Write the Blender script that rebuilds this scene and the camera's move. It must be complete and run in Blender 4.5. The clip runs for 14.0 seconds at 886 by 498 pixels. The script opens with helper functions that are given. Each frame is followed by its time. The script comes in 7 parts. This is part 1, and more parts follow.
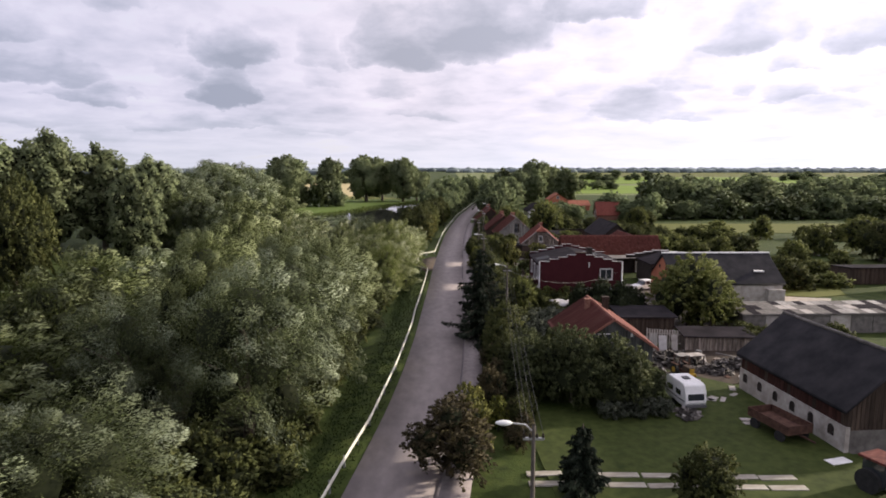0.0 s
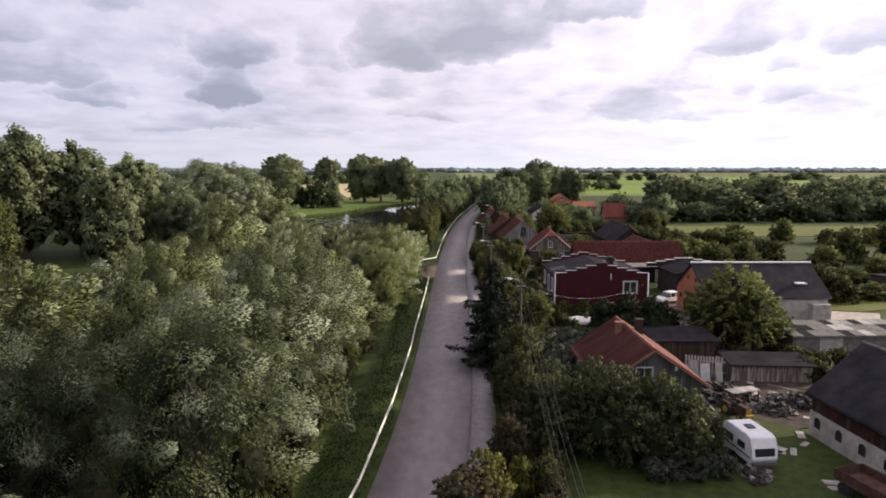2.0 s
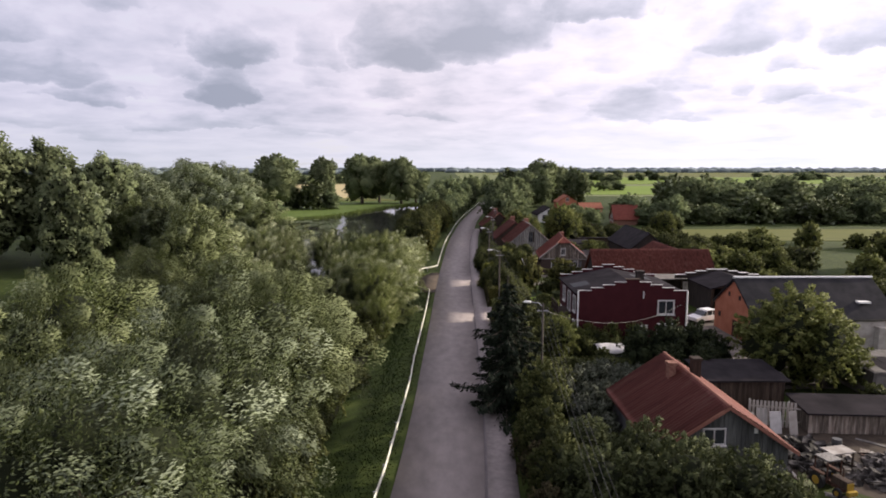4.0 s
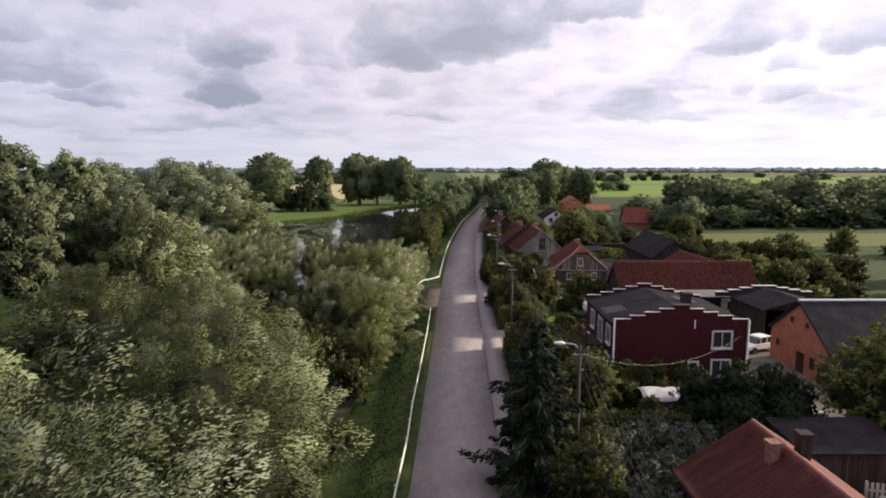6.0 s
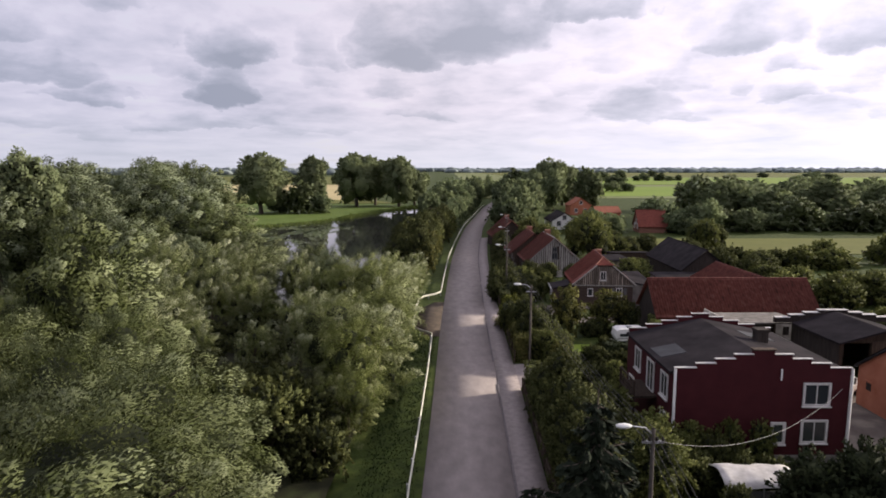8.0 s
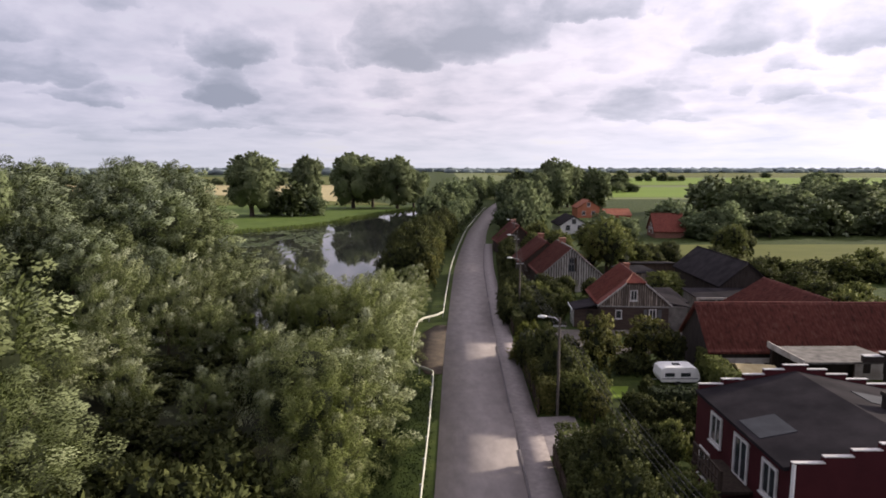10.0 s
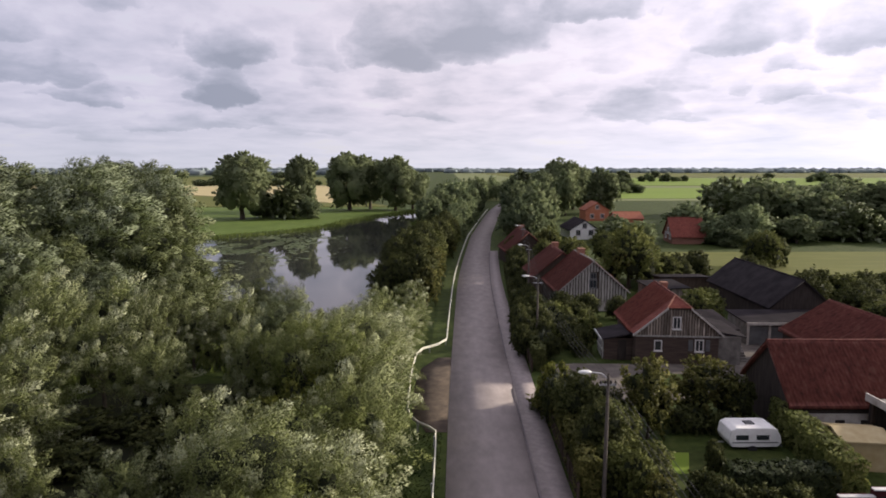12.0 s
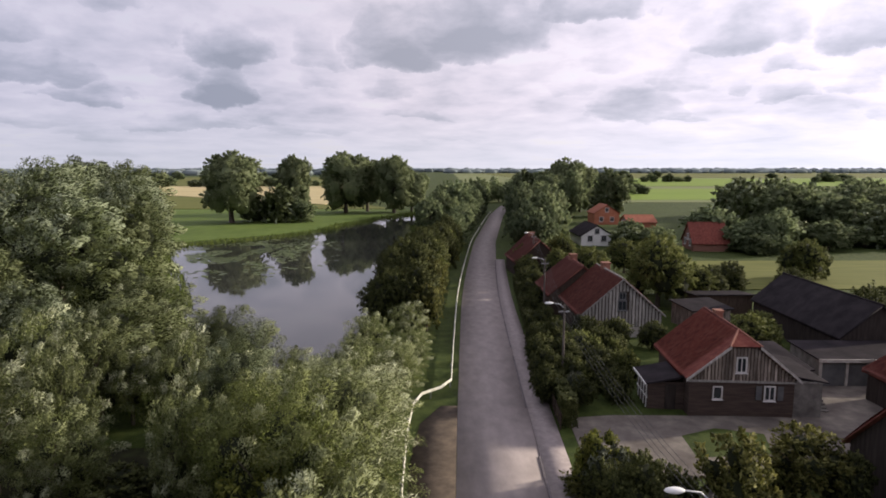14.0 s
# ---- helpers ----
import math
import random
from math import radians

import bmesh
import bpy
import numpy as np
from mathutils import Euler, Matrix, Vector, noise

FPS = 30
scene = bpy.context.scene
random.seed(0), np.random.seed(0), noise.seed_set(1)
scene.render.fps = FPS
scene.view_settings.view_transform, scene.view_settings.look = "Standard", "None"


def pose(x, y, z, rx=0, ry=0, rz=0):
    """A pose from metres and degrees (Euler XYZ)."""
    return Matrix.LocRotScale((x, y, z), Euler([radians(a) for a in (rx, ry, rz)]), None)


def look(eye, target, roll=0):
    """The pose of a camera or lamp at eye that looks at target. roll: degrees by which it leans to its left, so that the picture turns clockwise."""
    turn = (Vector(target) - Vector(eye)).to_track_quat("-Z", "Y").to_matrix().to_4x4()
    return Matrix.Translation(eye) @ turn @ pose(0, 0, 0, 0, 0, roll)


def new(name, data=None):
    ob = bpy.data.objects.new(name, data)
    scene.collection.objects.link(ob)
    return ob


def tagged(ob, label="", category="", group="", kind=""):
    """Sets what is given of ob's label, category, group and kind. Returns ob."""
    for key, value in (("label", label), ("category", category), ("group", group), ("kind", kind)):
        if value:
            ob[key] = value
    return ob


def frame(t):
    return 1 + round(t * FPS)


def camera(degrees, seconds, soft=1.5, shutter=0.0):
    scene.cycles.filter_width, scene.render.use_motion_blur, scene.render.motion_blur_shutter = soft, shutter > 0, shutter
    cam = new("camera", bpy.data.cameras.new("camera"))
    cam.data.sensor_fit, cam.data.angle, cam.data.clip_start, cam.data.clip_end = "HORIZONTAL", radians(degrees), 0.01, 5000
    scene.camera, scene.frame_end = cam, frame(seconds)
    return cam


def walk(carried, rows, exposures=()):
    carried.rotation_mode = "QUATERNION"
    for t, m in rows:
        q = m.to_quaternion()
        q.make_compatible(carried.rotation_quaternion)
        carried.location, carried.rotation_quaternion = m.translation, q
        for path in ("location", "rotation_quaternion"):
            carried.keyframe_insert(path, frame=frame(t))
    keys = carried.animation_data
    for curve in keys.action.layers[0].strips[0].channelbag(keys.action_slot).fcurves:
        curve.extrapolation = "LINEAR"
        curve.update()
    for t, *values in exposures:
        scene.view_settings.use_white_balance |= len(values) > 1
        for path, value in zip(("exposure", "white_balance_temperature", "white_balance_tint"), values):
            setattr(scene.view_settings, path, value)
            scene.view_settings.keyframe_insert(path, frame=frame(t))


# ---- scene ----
# The drone's straight, level flight: seconds, place, tilt, heading
PATH = [
    (0, -0.06, 1.02, 18.02, 82.42, -0.42),
    (1, -0.25, 5.31, 17.99, 82.42, -0.44),
    (2, -0.43, 9.98, 17.97, 82.42, -0.46),
    (3, -0.61, 14.99, 17.95, 82.42, -0.49),
    (4, -0.78, 20.30, 17.95, 82.42, -0.51),
    (5, -0.95, 25.87, 17.95, 82.41, -0.53),
    (6, -1.10, 31.62, 17.96, 82.42, -0.55),
    (7, -1.26, 37.49, 17.97, 82.42, -0.57),
    (8, -1.40, 43.43, 18.00, 82.42, -0.59),
    (9, -1.54, 49.38, 18.03, 82.42, -0.61),
    (10, -1.67, 55.31, 18.07, 82.43, -0.64),
    (11, -1.79, 61.20, 18.12, 82.43, -0.66),
    (12, -1.91, 67.04, 18.17, 82.44, -0.68),
    (13, -2.02, 72.86, 18.24, 82.44, -0.70),
    (14, -2.13, 78.72, 18.31, 82.45, -0.72),
]
cam = camera(72.0, 14.0, soft=1.8)
walk(cam, [(t, pose(x, y, z, tilt, 0, turn)) for t, x, y, z, tilt, turn in PATH],
     [(0, 0.56, 6500, 14), (6, 0.47, 6500, 14), (14, 0.36, 6500, 14)])

# ---- world, sun ----
SUN_TURN, SUN_UP = 74.0, 17.5
sun_way = Vector((math.sin(radians(SUN_TURN)) * math.cos(radians(SUN_UP)),
                  math.cos(radians(SUN_TURN)) * math.cos(radians(SUN_UP)), math.sin(radians(SUN_UP))))


def build_world():
    w = bpy.data.worlds.new("cloudy_sky")
    w.use_nodes = True
    scene.world = w
    nt = w.node_tree
    nt.nodes.clear()
    N = lambda kind: nt.nodes.new(kind)

    def link(a, b):
        nt.links.new(a, b)

    def maths(op, a, b=None):
        m = N("ShaderNodeMath")
        m.operation = op
        for i, v in enumerate((a, b)):
            if v is None:
                continue
            if isinstance(v, (int, float)):
                m.inputs[i].default_value = v
            else:
                link(v, m.inputs[i])
        return m.outputs[0]

    out, bg = N("ShaderNodeOutputWorld"), N("ShaderNodeBackground")
    link(bg.outputs[0], out.inputs[0])
    sky = N("ShaderNodeTexSky")
    sky.sky_type, sky.sun_disc = "NISHITA", False
    sky.sun_elevation, sky.sun_rotation = radians(SUN_UP), radians(SUN_TURN)
    dim = N("ShaderNodeVectorMath")
    dim.operation = "SCALE"
    dim.inputs["Scale"].default_value = 0.10
    link(sky.outputs[0], dim.inputs[0])
    co = N("ShaderNodeTexCoord")
    sep = N("ShaderNodeSeparateXYZ")
    link(co.outputs["Generated"], sep.inputs[0])
    up = maths("MAXIMUM", sep.outputs[2], 0.0)
    level = maths("SQRT", maths("ADD", maths("MULTIPLY", sep.outputs[0], sep.outputs[0]), maths("MULTIPLY", sep.outputs[1], sep.outputs[1])))
    level = maths("MAXIMUM", level, 0.02)
    high = maths("LOGARITHM", maths("ADD", up, 0.055), math.e)

    def cloud(scale, detail, rough, offset, bend, lift=0.0, tall=1.75):
        at = N("ShaderNodeCombineXYZ")
        link(maths("MULTIPLY", maths("DIVIDE", sep.outputs[0], level), 4.6), at.inputs[0])
        link(maths("MULTIPLY", maths("DIVIDE", sep.outputs[1], level), 4.6), at.inputs[1])
        link(maths("MULTIPLY", maths("ADD", high, lift), tall), at.inputs[2])
        mp = N("ShaderNodeMapping")
        mp.inputs["Location"].default_value = offset
        link(at.outputs[0], mp.inputs[0])
        n = N("ShaderNodeTexNoise")
        n.inputs["Scale"].default_value, n.inputs["Detail"].default_value = scale, detail
        n.inputs["Roughness"].default_value, n.inputs["Distortion"].default_value = rough, bend
        link(mp.outputs[0], n.inputs["Vector"])
        return n.outputs["Fac"]

    az = maths("ARCTAN2", sep.outputs[0], sep.outputs[1])
    el = maths("ARCTAN2", sep.outputs[2], level)
    curl, curl2 = cloud(2.6, 5, 0.55, (1.3, 6.2, 0.4), 0.0, 0, 1.3), cloud(2.6, 5, 0.55, (8.3, 2.2, 5.4), 0.0, 0, 1.3)
    fine = cloud(2.2, 7, 0.57, (7.1, 2.2, 0), 0.15, 0, 2.9)
    soft = cloud(0.9, 4, 0.5, (4.3, 1.9, 0.6), 0.1, 0, 1.6)
    az = maths("ADD", az, maths("MULTIPLY", maths("SUBTRACT", curl, 0.5), 0.17))
    el2 = maths("ADD", el, maths("MULTIPLY", maths("SUBTRACT", curl2, 0.5), 0.058))
    # heaped clouds: bearing, height of the flat base, half width, height (degrees), weight; grey along the base, thin at the top
    upper = ((-3.7, 9.3, 4.9, 5.2, 1.00), (2.9, 10.1, 7.6, 5.8, 1.00), (13.7, 12.5, 5.2, 2.7, 0.90), (-18.5, 8.9, 3.7, 3.0, 0.85), (-18.6, 5.5, 3.4, 3.4, 0.95),
             (-10.8, 9.0, 2.6, 2.9, 0.55), (-32.9, 6.4, 5.7, 2.1, 0.75), (-28.7, 5.3, 3.9, 1.1, 0.70), (-36.4, 9.5, 5.2, 2.3, 0.50), (-4.3, 6.3, 2.4, 2.3, 0.40),
             (-10.9, 7.3, 2.0, 1.2, 0.25), (27.2, 9.6, 5.1, 3.1, 0.75), (23.4, 10.5, 2.4, 1.8, 0.45), (34.8, 9.0, 2.7, 3.8, 0.85), (-25.6, 12.4, 2.5, 1.7, 0.30),
             (-23.0, 7.8, 1.8, 1.3, 0.30), (16.0, 8.6, 2.8, 1.2, 0.25))
    lower = ((-21.0, 3.4, 7.1, 1.2, 0.60), (-29.5, 2.4, 3.7, 1.5, 0.35), (17.3, 4.1, 4.4, 2.8, 0.75), (20.9, 6.6, 2.2, 2.9, 0.40), (29.2, 7.7, 2.2, 1.0, 0.50),
             (29.9, 5.2, 2.4, 1.6, 0.50), (34.4, 5.5, 1.8, 1.8, 0.50), (26.0, 6.2, 1.3, 1.0, 0.35), (-1.7, 4.6, 2.9, 0.7, 0.40), (20.8, 4.1, 4.0, 0.6, 0.45),
             (-32.8, 3.3, 4.6, 1.0, 0.35), (-11.0, 3.1, 4.6, 0.9, 0.30), (11.6, 6.9, 2.2, 1.5, 0.25), (35.8, 3.9, 2.0, 0.7, 0.40), (1.4, 2.5, 5.7, 0.7, 0.20))
    heaps = None
    for a0, e0, wd, hg, weight in upper + lower:
        dx = maths("MULTIPLY", maths("SUBTRACT", az, radians(a0)), 1 / radians(wd))
        dz = maths("MULTIPLY", maths("SUBTRACT", el2, radians(e0 + hg * 0.12)), 1 / radians(hg))
        under = maths("MULTIPLY", maths("MINIMUM", dz, 0.0), 4.5)
        far2 = maths("ADD", maths("MULTIPLY", dx, dx), maths("ADD", maths("MULTIPLY", dz, dz), maths("MULTIPLY", under, under)))
        full = maths("MAXIMUM", maths("SUBTRACT", 1.0, far2), 0.0)
        base = maths("MULTIPLY_ADD", dz, -0.55)
        base.node.inputs[2].default_value = 1.0
        heap = maths("MULTIPLY", maths("MULTIPLY", maths("POWER", full, 0.6), base), weight)
        heaps = heap if heaps is None else maths("MAXIMUM", heaps, heap)
    body = maths("ADD", maths("MULTIPLY", heaps, 0.58), maths("ADD", maths("MULTIPLY", maths("SUBTRACT", fine, 0.5), 1.05), maths("MULTIPLY", maths("SUBTRACT", soft, 0.5), 0.60)))
    body = maths("ADD", body, 0.45)
    ramp = N("ShaderNodeValToRGB")
    cr = ramp.color_ramp
    cr.elements[0].position, cr.elements[0].color = 0.20, (1.0, 0.955, 1.02, 1)
    cr.elements[1].position, cr.elements[1].color = 1.0, (0.43, 0.455, 0.535, 1)
    for at, c in ((0.36, (0.87, 0.83, 0.92, 1)), (0.52, (0.76, 0.74, 0.835, 1)), (0.74, (0.58, 0.59, 0.68, 1))):
        e = cr.elements.new(at)
        e.color = c
    link(body, ramp.inputs[0])
    # the veiled sun brightens the clouds round it
    dot = N("ShaderNodeVectorMath")
    dot.operation = "DOT_PRODUCT"
    link(co.outputs["Generated"], dot.inputs[0])
    dot.inputs[1].default_value = sun_way
    veil = maths("POWER", maths("MAXIMUM", maths("MULTIPLY", maths("ADD", dot.outputs["Value"], 0.35), 1 / 1.35), 0.0), 2.0)
    gain = maths("ADD", maths("MULTIPLY", veil, 0.55), 0.60)
    lit = N("ShaderNodeVectorMath")
    lit.operation = "SCALE"
    cool = N("ShaderNodeMix")
    cool.data_type = "RGBA"
    link(maths("MINIMUM", maths("MULTIPLY", veil, 5.0), 1.0), cool.inputs[0])
    cool.inputs[6].default_value, cool.inputs[7].default_value = (0.93, 0.975, 1.05, 1), (1.0, 0.99, 1.0, 1)
    tint = N("ShaderNodeVectorMath")
    tint.operation = "MULTIPLY"
    link(ramp.outputs[0], tint.inputs[0])
    link(cool.outputs[2], tint.inputs[1])
    link(tint.outputs[0], lit.inputs[0])
    link(gain, lit.inputs["Scale"])
    low = N("ShaderNodeMapRange")
    low.inputs["From Min"].default_value, low.inputs["From Max"].default_value = 0.0, 0.095
    low.inputs["To Min"].default_value, low.inputs["To Max"].default_value = 0.62, 0.0
    link(up, low.inputs[0])
    haze = N("ShaderNodeVectorMath")
    haze.operation = "SCALE"
    haze.inputs[0].default_value = (0.77, 0.81, 0.90)
    link(gain, haze.inputs["Scale"])
    air = N("ShaderNodeMix")
    air.data_type = "RGBA"
    link(low.outputs[0], air.inputs[0])
    link(lit.outputs[0], air.inputs[6])
    link(haze.outputs[0], air.inputs[7])
    # thin cloud lets some blue through
    thin = N("ShaderNodeMapRange")
    thin.inputs["From Min"].default_value, thin.inputs["From Max"].default_value = 0.16, 0.34
    thin.inputs["To Min"].default_value, thin.inputs["To Max"].default_value = 0.75, 1.0
    link(body, thin.inputs[0])
    mix = N("ShaderNodeMix")
    mix.data_type = "RGBA"
    link(thin.outputs[0], mix.inputs[0])
    link(dim.outputs[0], mix.inputs[6])
    link(air.outputs[2], mix.inputs[7])
    link(mix.outputs[2], bg.inputs[0])
    bg.inputs[1].default_value = 1.0


build_world()
sun = new("sun", bpy.data.lights.new("sun", "SUN"))
sun.data.energy, sun.data.angle, sun.data.color = 5.0, radians(2.5), (1.0, 0.90, 0.73)
sun.matrix_world = look(sun_way * 400, (0, 0, 0))


# ---- materials ----
def material(name, colours, scale=1.0, rough=0.8, bump=0.0, bump_scale=None, metal=0.0, island=0.0, each=0.0,
             through_light=0.0, stretch=(1, 1, 1), big=0.15, spec=0.15, speckle=0.0, silver_light=None):
    """A surface with two colours mixed by fine noise, a broad stain, relief, and shifts from piece to piece."""
    m = bpy.data.materials.new(name)
    m.use_nodes = True
    nt = m.node_tree
    b = nt.nodes["Principled BSDF"]
    b.inputs["Roughness"].default_value, b.inputs["Metallic"].default_value = rough, metal
    b.inputs["Specular IOR Level"].default_value = spec
    co = nt.nodes.new("ShaderNodeTexCoord")
    mp = nt.nodes.new("ShaderNodeMapping")
    mp.inputs["Scale"].default_value = stretch
    nt.links.new(co.outputs["Object"], mp.inputs[0])

    def fuzz(s, detail=5):
        n = nt.nodes.new("ShaderNodeTexNoise")
        n.inputs["Scale"].default_value, n.inputs["Detail"].default_value = s, detail
        n.inputs["Roughness"].default_value = 0.6
        nt.links.new(mp.outputs[0], n.inputs["Vector"])
        return n.outputs["Fac"]

    ramp = nt.nodes.new("ShaderNodeValToRGB")
    els = ramp.color_ramp.elements
    els[0].position, els[0].color = 0.32, (*colours[0], 1)
    els[1].position, els[1].color = 0.68, (*colours[-1], 1)
    for i, c in enumerate(colours[1:-1]):
        e = els.new(0.32 + 0.36 * (i + 1) / (len(colours) - 1))
        e.color = (*c, 1)
    grain = fuzz(scale)
    if speckle:
        g, mx0 = nt.nodes.new("ShaderNodeNewGeometry"), nt.nodes.new("ShaderNodeMix")
        mx0.inputs[0].default_value = speckle
        nt.links.new(grain, mx0.inputs[2])
        nt.links.new(g.outputs["Random Per Island"], mx0.inputs[3])
        grain = mx0.outputs[0]
    nt.links.new(grain, ramp.inputs[0])
    value = nt.nodes.new("ShaderNodeMath")
    value.operation = "MULTIPLY_ADD"
    nt.links.new(fuzz(scale * 0.13, 3), value.inputs[0])
    value.inputs[1].default_value, value.inputs[2].default_value = 2 * big, 1 - big
    last = value.outputs[0]
    info, geo = nt.nodes.new("ShaderNodeObjectInfo"), nt.nodes.new("ShaderNodeNewGeometry")
    for src, amount in ((geo.outputs["Random Per Island"], island), (info.outputs["Random"], each)):
        if amount:
            s = nt.nodes.new("ShaderNodeMath")
            s.operation = "MULTIPLY_ADD"
            nt.links.new(src, s.inputs[0])
            s.inputs[1].default_value, s.inputs[2].default_value = 2 * amount, 1 - amount
            p = nt.nodes.new("ShaderNodeMath")
            p.operation = "MULTIPLY"
            nt.links.new(last, p.inputs[0])
            nt.links.new(s.outputs[0], p.inputs[1])
            last = p.outputs[0]
    hsv = nt.nodes.new("ShaderNodeHueSaturation")
    colour = ramp.outputs[0]
    if silver_light:      # pale leaf undersides, which also carry painted highlights on the plume tips
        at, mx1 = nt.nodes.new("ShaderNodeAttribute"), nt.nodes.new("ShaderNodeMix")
        at.attribute_name, mx1.data_type = "silver_light", "RGBA"
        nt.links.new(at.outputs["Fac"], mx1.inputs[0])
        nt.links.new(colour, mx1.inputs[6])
        mx1.inputs[7].default_value = (*silver_light, 1)
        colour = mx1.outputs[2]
    nt.links.new(colour, hsv.inputs["Color"])
    nt.links.new(last, hsv.inputs["Value"])
    nt.links.new(hsv.outputs[0], b.inputs["Base Color"])
    if bump:
        bp = nt.nodes.new("ShaderNodeBump")
        bp.inputs["Strength"].default_value, bp.inputs["Distance"].default_value = min(bump * 8, 1.0), bump
        nt.links.new(fuzz(bump_scale or scale * 3), bp.inputs["Height"])
        nt.links.new(bp.outputs[0], b.inputs["Normal"])
    if through_light:
        tr, mx = nt.nodes.new("ShaderNodeBsdfTranslucent"), nt.nodes.new("ShaderNodeMixShader")
        nt.links.new(hsv.outputs[0], tr.inputs[0])
        mx.inputs[0].default_value = through_light
        nt.links.new(b.outputs[0], mx.inputs[1])
        nt.links.new(tr.outputs[0], mx.inputs[2])
        nt.links.new(mx.outputs[0], nt.nodes["Material Output"].inputs[0])
    return m


GRASS = material("meadow_grass", [(0.022, 0.034, 0.007), (0.038, 0.056, 0.011), (0.058, 0.074, 0.016)], 0.9, 0.9, 0.08, 6.0, big=0.35)
LAWN = material("lawn", [(0.028, 0.042, 0.009), (0.056, 0.07, 0.017)], 1.6, 0.9, 0.04, 9.0, big=0.3)
FIELD_GREEN = material("crop_green", [(0.085, 0.095, 0.02), (0.125, 0.132, 0.032)], 0.25, 0.9, 0.03, 3.0, stretch=(0.3, 2.5, 1), big=0.12)
FIELD_BRIGHT = material("crop_bright", [(0.12, 0.19, 0.022), (0.165, 0.225, 0.035)], 0.05, 0.9, 0.03, 2.0, stretch=(0.3, 2.5, 1))
# far meadows: paleness of haze put into the base colour
FIELD_HAZED = material("pale_meadow", [(0.12, 0.14, 0.055), (0.165, 0.185, 0.08)], 0.01, 0.9, 0.02, 1.0, stretch=(0.4, 2.5, 1), big=0.2)
WHEAT = material("ripe_wheat", [(0.36, 0.30, 0.15), (0.46, 0.39, 0.21)], 0.08, 0.9, 0.03, 2.0, stretch=(0.4, 2, 1))
ASPHALT = material("old_asphalt", [(0.190, 0.166, 0.160), (0.256, 0.225, 0.217)], 1.1, 0.85, 0.006, 40, big=0.12, stretch=(1, 0.5, 1))
PAVING = material("grey_pavers", [(0.20, 0.173, 0.17), (0.275, 0.24, 0.234)], 2.5, 0.85, 0.006, 30)
SLAB = material("pale_concrete", [(0.26, 0.235, 0.19), (0.40, 0.37, 0.31)], 1.5, 0.9, 0.008, 12, big=0.25, each=0.12)
KERB = material("kerb_concrete", [(0.1, 0.088, 0.09), (0.16, 0.143, 0.146)], 3, 0.9, 0.005, 30, each=0.15)
GRAVEL = material("yard_gravel", [(0.085, 0.073, 0.064), (0.13, 0.114, 0.1), (0.2, 0.178, 0.15)], 0.5, 0.95, 0.008, 14, big=0.3)
DIRT = material("bare_soil", [(0.04, 0.032, 0.025), (0.085, 0.066, 0.05)], 1.2, 0.95, 0.04, 9, big=0.3)
CONCRETE = material("weathered_concrete", [(0.095, 0.088, 0.08), (0.2, 0.185, 0.168)], 1.5, 0.9, 0.01, 12, big=0.3, each=0.1)
RED_WALL = material("red_render", [(0.043, 0.0085, 0.0112), (0.058, 0.012, 0.0148)], 1.0, 0.8, 0.004, 25, big=0.12)
WHITE = material("white_paint", [(0.70, 0.69, 0.66), (0.82, 0.81, 0.79)], 2.0, 0.5, big=0.08)
COPING = material("coping_paint", [(0.42, 0.4, 0.385), (0.6, 0.58, 0.56)], 2.5, 0.6, big=0.2)
OFFWHITE = material("dirty_whitewash", [(0.28, 0.25, 0.22), (0.48, 0.45, 0.41)], 1.3, 0.9, 0.01, 8, big=0.25)
RAIL_WHITE = material("rail_paint", [(0.50, 0.49, 0.40), (0.66, 0.65, 0.56)], 1.5, 0.6, big=0.2)
FELT = material("roofing_felt", [(0.017, 0.015, 0.017), (0.036, 0.031, 0.034)], 0.5, 0.85, 0.006, 12, big=0.35, spec=0.03)
SLATE = material("dark_sheet_roof", [(0.02, 0.02, 0.022), (0.04, 0.038, 0.04)], 0.7, 0.8, 0.01, 8, big=0.3, spec=0.03)
SLATE_BLUE = material("new_felt", [(0.036, 0.038, 0.044), (0.056, 0.058, 0.066)], 1.2, 0.8, 0.004, 20, big=0.2)
BLACKROOF = material("tarred_roof", [(0.018, 0.016, 0.018), (0.034, 0.03, 0.032)], 0.8, 0.8, 0.01, 8, big=0.25, spec=0.03)
TILE = material("red_clay_tile", [(0.058, 0.022, 0.017), (0.100, 0.031, 0.024), (0.124, 0.041, 0.031), (0.145, 0.064, 0.050)], 2.4, 0.75, 0.008, 14, big=0.3, island=0.1, stretch=(0.8, 1.4, 0.8))
TILE_OLD = material("old_clay_tile", [(0.08, 0.027, 0.022), (0.125, 0.042, 0.034), (0.145, 0.066, 0.054)], 0.9, 0.8, 0.006, 20, big=0.35, stretch=(0.35, 2.0, 0.35))
TILE_ORANGE = material("new_orange_tile", [(0.22, 0.075, 0.045), (0.29, 0.11, 0.065)], 1.0, 0.7, big=0.1)
TILE_PINK = material("pale_pink_tile", [(0.2, 0.085, 0.062), (0.27, 0.13, 0.095)], 1.2, 0.8, big=0.2)
ORANGE = material("orange_stucco", [(0.34, 0.125, 0.07), (0.44, 0.18, 0.11)], 0.9, 0.9, 0.01, 14, big=0.3)
BOARD = material("grey_boards", [(0.085, 0.068, 0.055), (0.2, 0.168, 0.14), (0.36, 0.31, 0.265)], 1.5, 0.9, 0.004, 9, stretch=(4, 4, 0.5), each=0.5)
